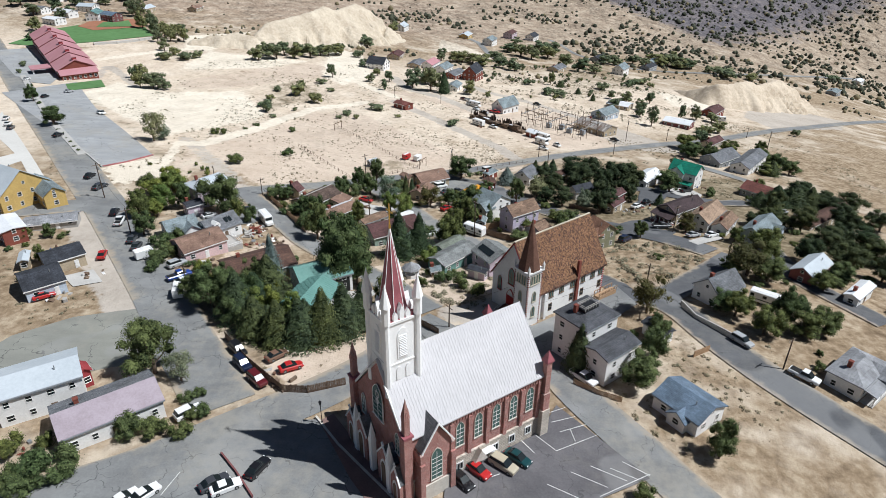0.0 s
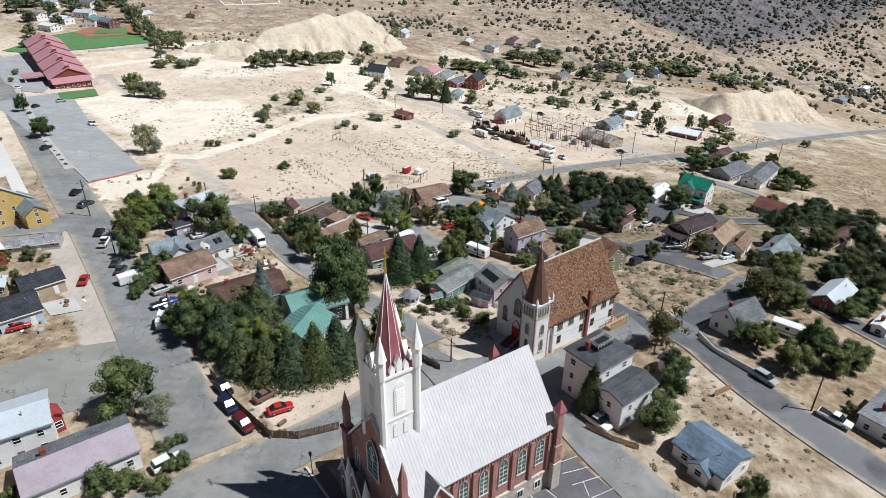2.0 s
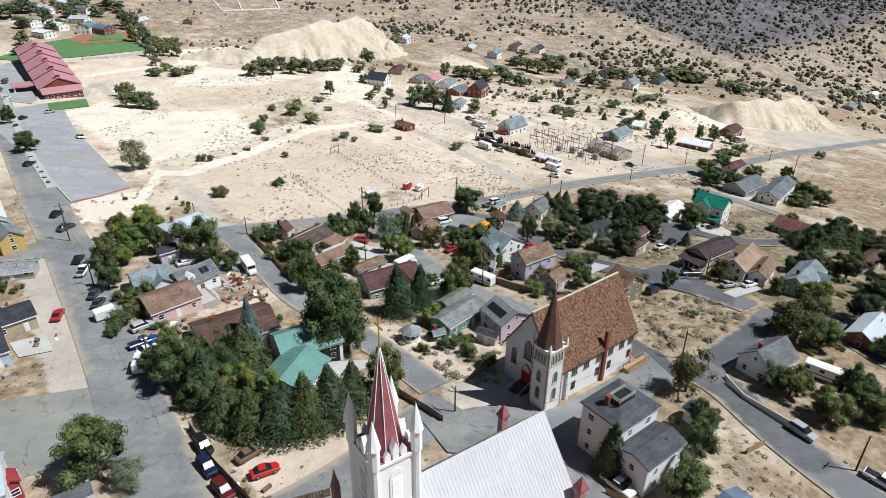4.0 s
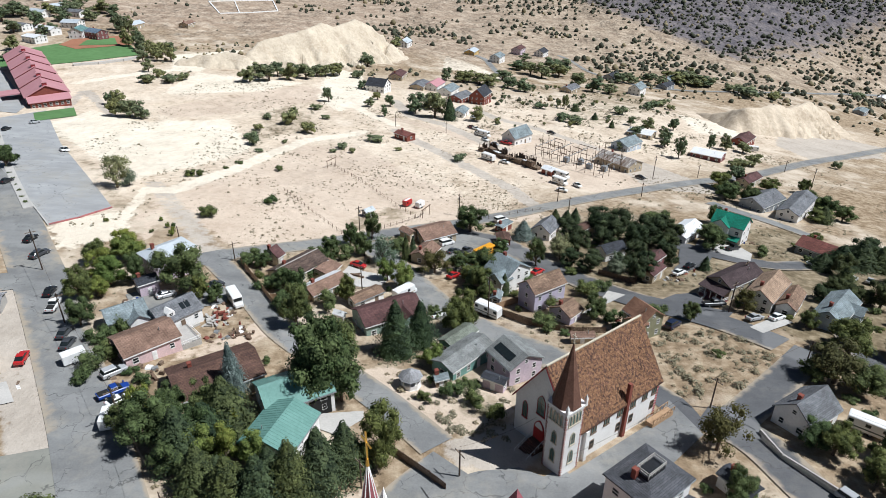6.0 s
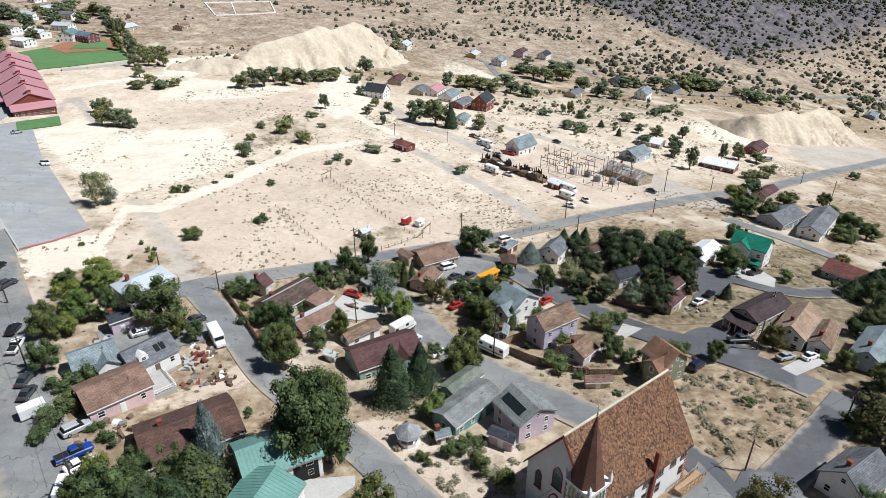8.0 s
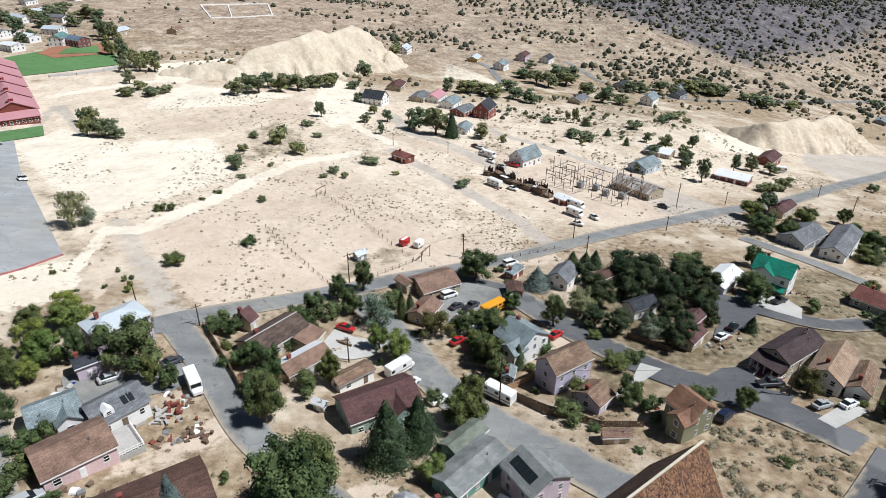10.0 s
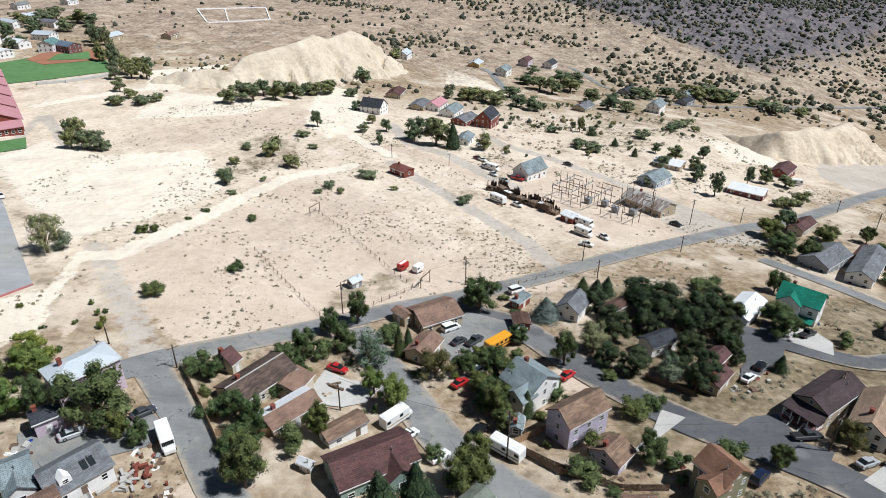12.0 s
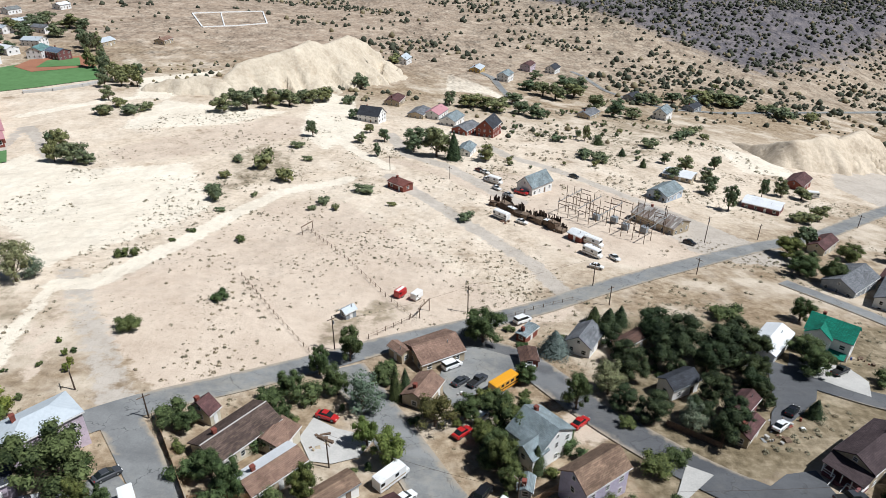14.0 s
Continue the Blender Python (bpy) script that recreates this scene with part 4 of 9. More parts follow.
WHEEL, RIM = wheel_mesh(), rim_mesh()
LAMPS = paint("lamp_glass", (0.8, 0.8, 0.78), 0.15), paint("tail_glass", (0.4, 0.01, 0.01), 0.2)


def hull(b, rows):
    """Cross-sections along x: (x, half-width, z low, z high), bevelled at the top corners."""
    vs, fs = b
    k = len(vs)
    for x, w, z0, z1 in rows:
        c = min(0.12, (z1 - z0) * 0.3)
        vs += [(x, -w, z0), (x, -w, z1 - c), (x, -w + c, z1), (x, w - c, z1), (x, w, z1 - c), (x, w, z0)]
    for i in range(len(rows) - 1):
        a, d = k + 6 * i, k + 6 * (i + 1)
        fs += [(a + j, a + (j + 1) % 6, d + (j + 1) % 6, d + j) for j in range(6)]
    fs += [tuple(k + j for j in range(6))[::-1], tuple(k + 6 * (len(rows) - 1) + j for j in range(6))]


SHAPES = {
    "car": (4.5, 0.88, [(-2.25, 0.80, 0.35, 0.80), (-2.1, 0.87, 0.25, 0.92), (-1.3, 0.88, 0.22, 0.95), (0.9, 0.88, 0.22, 0.92), (1.9, 0.86, 0.22, 0.78), (2.25, 0.76, 0.32, 0.66)], [(-1.75, 0.72, 0.9, 0.94), (-1.15, 0.70, 0.9, 1.40), (0.25, 0.70, 0.9, 1.44), (1.05, 0.74, 0.86, 0.92)], [(-1.0, 0.66, 1.38, 1.46), (0.15, 0.66, 1.38, 1.49)]),
    "suv": (4.7, 0.93, [(-2.35, 0.85, 0.4, 1.0), (-2.25, 0.92, 0.3, 1.1), (1.0, 0.93, 0.3, 1.08), (2.1, 0.91, 0.3, 0.98), (2.35, 0.82, 0.4, 0.85)], [(-2.25, 0.80, 1.05, 1.1), (-2.0, 0.78, 1.05, 1.68), (0.4, 0.78, 1.05, 1.72), (1.15, 0.8, 1.02, 1.1)], [(-1.95, 0.74, 1.66, 1.76), (0.3, 0.74, 1.68, 1.79)]),
    "pickup": (5.6, 0.97, [(-2.8, 0.94, 0.5, 1.05), (-0.6, 0.96, 0.4, 1.06), (0.0, 0.97, 0.4, 1.08), (1.5, 0.96, 0.4, 1.08), (2.6, 0.93, 0.4, 1.0), (2.8, 0.84, 0.5, 0.9)], [(-0.75, 0.80, 1.0, 1.1), (-0.55, 0.78, 1.0, 1.72), (0.7, 0.78, 1.0, 1.76), (1.45, 0.82, 1.0, 1.1)], [(-0.5, 0.74, 1.70, 1.80), (0.6, 0.74, 1.72, 1.83)]),
    "van": (4.9, 0.95, [(-2.45, 0.93, 0.35, 1.2), (1.2, 0.95, 0.3, 1.2), (2.2, 0.92, 0.3, 1.0), (2.45, 0.8, 0.4, 0.9)], [(-2.42, 0.88, 1.15, 1.85), (0.6, 0.88, 1.15, 1.9), (1.5, 0.86, 1.1, 1.22)], [(-2.4, 0.86, 1.84, 1.95), (0.55, 0.86, 1.86, 1.98)]),
}
BUILT = {}


def vehicle(kind, color, word, x, y, yaw):
    L, w, body, cabin, top = SHAPES[kind]
    if kind not in BUILT:
        b = ([], [])
        hull(b, cabin)
        glass = shared("cabin_glass", b, M_glass, False)
        b = ([], [])
        for s in (-1, 1):
            box(b, L / 2 - 0.14, L / 2 - 0.02, s * 0.6 - 0.16, s * 0.6 + 0.16, 0.58, 0.74)
        b2 = ([], [])
        for s in (-1, 1):
            box(b2, -L / 2 - 0.02, -L / 2 + 0.1, s * 0.66 - 0.12, s * 0.66 + 0.12, 0.68, 0.86)
        bed = None
        if kind == "pickup":
            q = ([], [])
            box(q, -2.65, -0.85, -0.78, 0.78, 1.0, 1.075)
            bed = shared("truck_bed", q, P_tyre)
        BUILT[kind] = (glass, shared("headlight", b, LAMPS[0]), shared("tail_light", b2, LAMPS[1]), bed)
    key = (kind, color.name)
    if key not in BUILT:
        b = ([], [])
        hull(b, body)
        b2 = ([], [])
        hull(b2, top)
        BUILT[key] = shared("body", b, color), shared("car_roof", b2, color)
    glass, head, tail, bed = BUILT[kind]
    e = new("pickup_truck" if kind == "pickup" else kind)
    dx, dy = math.cos(radians(yaw)), math.sin(radians(yaw))
    z0, z1 = height(x - dx * 1.4, y - dy * 1.4), height(x + dx * 1.4, y + dy * 1.4)
    za, zb = height(x + dy * 0.8, y - dx * 0.8), height(x - dy * 0.8, y + dx * 0.8)
    e.matrix_world = pose(x, y, max(z0 + z1, za + zb) / 2 + 0.3, math.degrees(math.atan2(zb - za, 1.6)), -math.degrees(math.atan2(z1 - z0, 2.8)), yaw)
    part("body", BUILT[key][0], e)
    part("car_roof", BUILT[key][1], e)
    part("cabin_glass", glass, e)
    part("headlight", head, e)
    part("tail_light", tail, e)
    if bed:
        part("truck_bed", bed, e)
    for i in (-1, 1):
        for s in (-1, 1):
            part("rim", RIM, part("wheel", WHEEL, e, pose(i * L * 0.3, s * (w - 0.1), 0.33)))
    USED.append((x, y, 2.6))
    return tagged(e, word + {"car": " saloon car parked on the ground", "suv": " sport utility car parked beside the street", "pickup": " pickup truck parked beside the street", "van": " van parked on the yard"}[kind], "truck" if kind == "pickup" else "car", group="parked vehicles")


def coach(name, label, x, y, yaw, L, W, z0, z1, body_mat, nose=0.0, stripe=None):
    e = new(name)
    e.matrix_world = pose(x, y, height(x, y) + 0.15, 0, 0, yaw)
    b = ([], [])
    hull(b, [(-L / 2, W / 2 - 0.06, z0, z1 - 0.06), (-L / 2 + 0.15, W / 2, z0, z1), (L / 2 - nose - 0.2, W / 2, z0, z1), (L / 2 - nose, W / 2 - 0.06, z0, z1 - 0.25)])
    if nose:
        hull(b, [(L / 2 - nose, W / 2 - 0.15, z0, z0 + 0.85), (L / 2 - 0.1, W / 2 - 0.2, z0, z0 + 0.75), (L / 2, W / 2 - 0.3, z0, z0 + 0.6)])
    mesh("body", *b, body_mat, e)
    b = ([], [])
    n = max(2, int((L - nose) / 1.3))
    for i in range(n):
        u = -L / 2 + 0.6 + (L - nose - 1.2) * i / (n - 1)
        if name != "box_trailer" and (name == "school_bus" or i % 2 == 0):
            for s in (-1, 1):
                q = ([], [])
                box(q, u - 0.42, u + 0.42, s * W / 2 - 0.02, s * W / 2 + 0.02, z0 + (z1 - z0) * 0.52, z0 + (z1 - z0) * 0.80)
                mesh("side_window", *q, M_glass, e)
    box(b, -L / 2 + 0.3, L / 2 - nose - 0.3, -0.5, 0.5, z1, z1 + 0.05)
    mesh("roof_panel", *b, M_white if body_mat is not P_yellow else P_yellow, e)
    if nose:
        b = ([], [])
        box(b, L / 2 - nose - 0.06, L / 2 - nose + 0.03, -W / 2 + 0.2, W / 2 - 0.2, z0 + (z1 - z0) * 0.5, z1 - 0.4)
        mesh("windscreen", *b, M_glass, e)
    if name == "travel_trailer":
        b = ([], [])
        box(b, L / 2, L / 2 + 1.2, -0.05, 0.05, 0.42, 0.52)
        mesh("tow_bar", *b, M_steel, e)
    for i in ((-0.25, 0.33) if nose else (-0.06, 0.1)):
        for s in (-1, 1):
            part("rim", RIM, part("wheel", WHEEL, e, pose(i * L, s * (W / 2 - 0.15), 0.33) @ Matrix.Scale(1.15, 4)))
    if stripe:
        b = ([], [])
        for s in (-1, 1):
            box(b, -L / 2 + 0.2, L / 2 - nose - 0.2, s * W / 2 - 0.015, s * W / 2 + 0.015, z0 + 0.55, z0 + 0.8)
        mesh("stripe", *b, stripe, e)
    USED.append((x, y, 4))
    return tagged(e, label, name.replace("_", " "))


def school_bus(x, y, yaw):
    coach("school_bus", "yellow school bus parked in the yard", x, y, yaw, 8.5, 2.4, 0.6, 2.9, P_yellow, 1.4, P_tyre)


def box_trailer(x, y, yaw):
    coach("box_trailer", "plain white enclosed cargo trailer on the street", x, y, yaw, 4.2, 2.1, 0.5, 2.5, P_white)


def motor_home(x, y, yaw):
    coach("motor_home", "white motor home with dark windows", x, y, yaw, 6.8, 2.3, 0.5, 2.9, P_white, 0.9, M_tan)


def travel_trailer(x, y, yaw):
    coach("travel_trailer", "white travel trailer with small windows", x, y, yaw, 6.5, 2.4, 0.5, 2.9, P_white, 0.0, M_roof_slate)


# ---- poles and fences ----
def utility_pole(x, y, h):
    h = min(max(h, 6.0), 11.5)
    e = new("utility_pole")
    e.matrix_world = pose(x, y, height(x, y) - 0.2, 0, 0, rng.choice((36, 40, 126, 130)))
    b = ([], [])
    tube(b, 0, 0, 0, h, 0.16, 0.11)
    mesh("pole", *b, M_pole, e)
    b = ([], [])
    box(b, -1.2, 1.2, -0.06, 0.06, h - 0.8, h - 0.66)
    mesh("crossarm", *b, M_wood, e)
    b = ([], [])
    tube(b, 0, 0, 0, 0.2, 0.05, 0.03, 6)
    ins = shared("insulator", b, M_concrete)
    for u in (-1.1, -0.5, 0.5, 1.1):
        part("insulator", ins, e, pose(u, 0, h - 0.66))
    if len(PLANTED) % 2 and h > 8:
        b = ([], [])
        tube(b, 0.3, 0, h - 2.2, h - 1.4, 0.2, 0.2)
        mesh("transformer", *b, M_steel, e)
    return tagged(e, "tall dark timber utility pole with a crossarm", "pole", group="utility poles")


def power_line(p, q, zp, zq, sag=0.9):
    b = ([], [])
    n, r = 14, 0.022
    for i in range(n + 1):
        f = i / n
        x, y = p[0] + (q[0] - p[0]) * f, p[1] + (q[1] - p[1]) * f
        z = (height(*p) + zp) * (1 - f) + (height(*q) + zq) * f - 4 * sag * f * (1 - f)
        side = Vector((-(q[1] - p[1]), q[0] - p[0])).normalized() * r
        b[0].extend([(x - side.x, y - side.y, z - r / 2), (x + side.x, y + side.y, z - r / 2), (x, y, z + r)])
        if i:
            k = 3 * i
            b[1].extend([(k - 3 + a, k - 3 + c, k + c, k + a) for a, c in ((0, 1), (1, 2), (2, 0))])
    return tagged(mesh("power_line", *b, M_pole), "thin sagging overhead power line", "cable")


def fence(pts, h, mat, label):
    e = new("fence")
    x0, y0 = pts[0]
    e.matrix_world = pose(x0, y0, 0)
    line = [Vector(p) for p in pts]
    b = ([], [])
    box(b, -0.065, 0.065, -0.012, 0.012, -0.1, 1)
    board = shared("board", b, mat)
    b = ([], [])
    box(b, -0.06, 0.06, -0.06, 0.06, -0.2, 1.06)
    post = shared("post", b, mat)
    rails = ([], [])
    count = 0
    for p, q in zip(line, line[1:]):
        d = q - p
        n = max(1, int(d.length / 2.4))
        turn = math.degrees(math.atan2(d.y, d.x))
        for i in range(n):
            s = p + d * i / n
            t = p + d * (i + 1) / n
            part("post", post, e, pose(s.x - x0, s.y - y0, height(s.x, s.y), 0, 0, turn) @ Matrix.Diagonal((1, 1, h, 1)))
            for f in (0.25, 0.85):
                bar(rails, (s.x - x0, s.y - y0, height(s.x, s.y) + h * f), (t.x - x0, t.y - y0, height(t.x, t.y) + h * f), 0.04)
            m = max(2, int((t - s).length / 0.15))
            for k in range(m):
                c = s.lerp(t, (k + 0.5) / m)
                if count < 290:
                    part("board", board, e, pose(c.x - x0, c.y - y0, height(c.x, c.y) + rng.uniform(-0.02, 0.03), 0, rng.uniform(-1, 1), turn) @ Matrix.Diagonal((1, 1, h * rng.uniform(0.97, 1.03), 1)))
                    count += 1
    mesh("rail", *rails, mat, e)
    return tagged(e, label, "fence")


def rail_fence(pts):
    e = new("rail_fence")
    x0, y0 = pts[0]
    e.matrix_world = pose(x0, y0, 0)
    line = [Vector(p) for p in pts]
    b = ([], [])
    tube(b, 0, 0, -0.2, 1.35, 0.09, 0.08, 6)
    post = shared("post", b, M_wood)
    rails = ([], [])
    for p, q in zip(line, line[1:]):
        d = q - p
        n = max(1, int(d.length / 2.8))
        for i in range(n):
            s, t = p + d * i / n, p + d * (i + 1) / n
            part("post", post, e, pose(s.x - x0, s.y - y0, height(s.x, s.y)))
            for f in (0.5, 1.15):
                bar(rails, (s.x - x0, s.y - y0, height(s.x, s.y) + f), (t.x - x0, t.y - y0, height(t.x, t.y) + f), 0.035)
    mesh("rail", *rails, M_wood, e)
    return tagged(e, "weathered timber corral fence with round posts", "fence")



# streets
ribbon("road", [(-37.2, 83.2), (-49.7, 100.9), (-62.2, 119.9), (-77.6, 141.4), (-94.6, 164.6), (-117.6, 194.5), (-153.2, 242.5), (-208.8, 317.5), (-262.6, 390.1), (-357.8, 517.8)], 11.5, 0.14, M_asphalt)
ribbon("road", [(-68.9, 58.3), (-57.6, 62.5), (-45.1, 68.8), (-34.9, 77.1), (-22.0, 86.8), (-12.9, 95.4), (-3.5, 108.5), (0.5, 112.5)], 9.0, 0.13, M_asphalt)
ribbon("road", [(39.5, 63.7), (30.7, 78.5), (23.3, 90.1), (19.2, 104.1), (14.5, 110.0)], 8.0, 0.16, M_asphalt)
ribbon("road", [(-2.2, 116.9), (-6.6, 122.3), (-14.3, 131.2), (-21.6, 138.2), (-36.9, 151.9), (-47.2, 167.4), (-57.9, 180.2), (-63.8, 187.2)], 7.0, 0.18, M_asphalt)
ribbon("road", [(-67.5, 182.0), (-59.0, 190.1), (-46.5, 198.2), (-29.0, 210.9), (-15.6, 221.0), (4.4, 231.8), (25.1, 243.8), (47.0, 258.8), (74.8, 277.2), (105.0, 297.5), (137.2, 314.2), (220.4, 382.2), (355.3, 504.5)], 7.0, 0.20, M_asphalt)
ribbon("road", [(-24.5, 209.1), (-14.6, 192.5), (-7.6, 179.6), (0.0, 165.6), (10.2, 155.4), (19.0, 148.2), (24.6, 142.8), (29.4, 138.6)], 9.0, 0.22, M_asphalt)
ribbon("road", [(27.2, 139.6), (31.5, 137.4), (41.3, 133.9), (42.2, 122.0)], 6.0, 0.17, M_asphalt_mid)
ribbon("road", [(-0.4, 223.3), (14.5, 218.1), (21.9, 206.3), (27.4, 197.6), (32.5, 190.6), (36.3, 185.8), (40.9, 180.6), (45.1, 175.7), (50.3, 171.3), (56.6, 168.1), (61.7, 163.5), (67.1, 158.3), (71.9, 152.0)], 8.5, 0.24, M_asphalt_mid)
area("yard", [(51.8, 173.8), (57.4, 177.9), (63.1, 179.0), (63.4, 170.1), (68.0, 167.5), (62.3, 160.6), (55.0, 164.6), (50.5, 169.0)], 0.27, M_asphalt_mid)
ribbon("road", [(66.7, 218.2), (82.9, 205.7), (92.9, 199.0), (105.1, 203.5)], 7.0, 0.26, M_asphalt_mid)
ribbon("road", [(100.7, 267.9), (108.8, 257.0), (116.0, 246.9), (123.8, 232.0)], 6.0, 0.22, M_asphalt)
ribbon("road", [(45.3, 126.1), (52.7, 120.9), (54.9, 109.4), (60.4, 97.4), (67.2, 87.1), (74.2, 78.5), (80.9, 69.7)], 8.5, 0.19, M_asphalt_mid)
ribbon("road", [(50.8, 124.8), (63.3, 135.9), (77.3, 149.5)], 7.0, 0.28, M_asphalt_mid)
ribbon("road", [(90.2, 157.4), (87.0, 138.5), (92.5, 127.6), (98.2, 117.5)], 7.0, 0.23, M_asphalt_mid)
ribbon("road", [(-121.8, 160.0), (-113.5, 161.8), (-104.5, 165.4), (-96.4, 168.5)], 9.0, 0.15, M_asphalt)
ribbon("road", [(47.1, 517.2), (37.9, 566.1), (31.7, 624.8), (17.3, 650.4)], 6.0, 0.30, M_asphalt)
ribbon("road", [(476.3, 746.5), (359.3, 669.7), (282.1, 623.9), (204.9, 581.4), (163.5, 571.0), (139.6, 588.5), (122.0, 621.7), (115.2, 671.6), (107.0, 689.5)], 5.0, 0.30, M_asphalt)
soil_line([(-28.9, 373.2), (-7.7, 360.1), (11.7, 338.0), (24.1, 322.1)], 1, 7.0)
soil_line([(-99.1, 232.4), (-92.0, 235.0), (-83.7, 265.8), (-77.4, 296.9), (-66.9, 326.0), (-48.0, 339.3), (-43.2, 345.0)], 0, 6.5)
soil_line([(-64.3, 190.1), (-70.2, 198.0), (-77.3, 208.0), (-85.0, 218.4), (-93.3, 230.7), (-100.4, 240.0)], 2, 9.0, 0.6)
soil_line([(-84.0, 193.6), (-85.4, 204.1), (-88.9, 216.1), (-95.8, 230.1)], 1, 2.5)
soil_line([(-91.2, 194.5), (-89.7, 203.3), (-92.9, 215.3)], 1, 2.5)
soil_line([(-100.3, 235.2), (-95.5, 209.1), (-89.0, 190.2)], 0, 3.0)
soil_line([(-198.4, 382.9), (-186.0, 342.8)], 2, 4.0)
soil_line([(-210.6, 400.7), (-186.5, 440.3), (-168.3, 456.7)], 0, 7.0)
soil_line([(-195.8, 383.6), (-165.1, 343.9), (-162.2, 322.1)], 2, 5.0)
soil_line([(-69.0, 440.1), (-48.5, 387.6), (-28.0, 361.5)], 0, 6.0)
soil_area([(-90.9, 232.2), (-80.1, 267.5), (-65.2, 317.8), (-39.8, 317.3), (-17.6, 286.3), (0.6, 261.6), (20.1, 243.3), (0.5, 228.2), (-16.9, 217.8), (-44.7, 202.9), (-54.2, 191.8), (-63.3, 196.9), (-78.8, 214.1)], 1)
soil_area([(-88.1, 511.6), (-61.6, 493.5), (-44.8, 410.2), (-60.3, 384.3), (-76.5, 405.6)], 0)
soil_area([(-156.7, 541.1), (-194.2, 496.1), (-177.6, 452.9), (-132.5, 444.2), (-91.1, 446.5), (-113.5, 412.4), (-159.0, 389.0), (-159.7, 433.0)], 0)
soil_area([(12.6, 365.7), (25.6, 309.3), (36.7, 280.1), (61.6, 270.3), (95.8, 294.1), (84.1, 343.8), (58.4, 357.1)], 1)
soil_area([(149.2, 456.7), (175.4, 437.5), (172.2, 397.3), (141.3, 394.1)], 0)
soil_area([(-3.3, 621.7), (25.0, 584.4), (45.3, 520.9), (23.8, 557.4), (-5.6, 551.6)], 0)
soil_area([(23.0, 199.0), (31.8, 196.3), (29.4, 187.8), (22.2, 186.2), (19.9, 190.2)], 1)
soil_area([(11.9, 239.3), (32.3, 247.9), (32.4, 238.8), (14.3, 229.6)], 1)
area("driveway", [(-74.8, 162.8), (-72.6, 164.8), (-63.6, 164.5), (-60.7, 167.3), (-57.2, 172.5), (-53.2, 168.9), (-51.8, 162.7), (-58.7, 158.6), (-68.7, 153.6)], 0.20, M_asphalt)
area("patio", [(-29.1, 184.2), (-27.7, 190.5), (-22.7, 187.8), (-15.0, 186.3), (-17.7, 180.2), (-22.1, 178.0), (-25.9, 178.2)], 0.25, M_concrete)
area("pavement", [(-65.3, 59.7), (-52.4, 66.6), (-38.3, 73.9), (-34.7, 79.8), (-19.9, 80.4), (-16.1, 73.5), (-8.1, 63.1), (-1.4, 54.5), (-30.0, 39.7), (-55.9, 45.2)], 0.30, M_asphalt)
area("parking_lot", [(0.8, 68.6), (16.2, 78.8), (20.0, 85.5), (32.1, 69.9), (22.5, 65.3), (9.4, 58.3), (0.0, 60.6)], 0.33, M_asphalt_dark)
area("parking_lot", [(-214.6, 310.4), (-204.3, 325.1), (-194.1, 340.6), (-157.6, 286.6), (-101.5, 213.3), (-111.5, 197.5), (-133.4, 222.3), (-180.5, 273.9)], 0.16, M_asphalt_pale)
area("parking_lot", [(-279.0, 414.5), (-265.6, 422.6), (-235.4, 384.0), (-208.0, 350.0), (-203.4, 332.6), (-213.8, 334.8), (-232.0, 349.8), (-263.9, 389.6)], 0.20, M_asphalt_pale)
area("yard", [(-2.3, 217.5), (3.9, 221.8), (17.1, 215.7), (12.4, 207.1), (8.8, 200.3), (-0.9, 197.6), (-4.0, 205.8)], 0.29, M_asphalt)
area("driveway", [(77.0, 213.0), (84.7, 218.0), (90.3, 215.4), (91.4, 209.8), (88.0, 203.4), (84.0, 206.4)], 0.30, M_concrete)
area("driveway", [(70.6, 213.0), (67.4, 205.0), (66.0, 199.8), (64.6, 193.6), (69.8, 196.2), (75.6, 203.5), (77.0, 208.0)], 0.29, M_asphalt_mid)
soil_area([(53.8, 183.5), (59.6, 181.5), (68.1, 189.0), (81.0, 196.0), (77.1, 200.0), (68.0, 193.0)], 3, 4.0, 0.9)
area("driveway", [(68.5, 159.9), (77.9, 166.2), (80.1, 162.9), (70.3, 157.0)], 0.30, M_concrete)
area("driveway", [(37.2, 173.5), (40.9, 180.4), (44.8, 177.7), (34.0, 168.0), (31.1, 166.5)], 0.30, M_concrete)
area("driveway", [(-25.0, 125.8), (-22.3, 124.5), (-15.6, 125.7), (-15.3, 123.4), (-19.4, 118.8), (-22.4, 120.1)], 0.20, M_concrete)
area("parking_lot", [(-86.5, 96.8), (-84.6, 102.4), (-76.0, 109.5), (-62.8, 113.9), (-53.4, 111.0), (-48.8, 102.9), (-47.8, 95.5), (-60.4, 93.2), (-64.7, 91.4), (-76.0, 84.8)], 0.08, M_lot)
soil_area([(212.1, 445.0), (256.9, 457.2), (282.9, 443.9), (252.7, 397.8), (191.6, 359.6), (184.6, 388.7)], 2)
soil_area([(74.1, 313.3), (80.3, 289.9), (91.5, 281.2), (107.8, 281.7), (119.2, 292.3), (96.2, 310.7), (87.7, 326.0)], 2)
area("ball_field", [(-285.0, 433.5), (-284.4, 454.6), (-283.9, 484.8), (-273.3, 507.7), (-246.9, 541.2), (-211.8, 487.7), (-235.3, 455.5), (-261.6, 428.3)], 0.30, M_lawn)
area("infield", [(-273.0, 499.8), (-273.8, 520.1), (-248.6, 545.0), (-230.5, 517.5), (-246.0, 499.8), (-256.4, 489.8)], 0.45, M_infield)
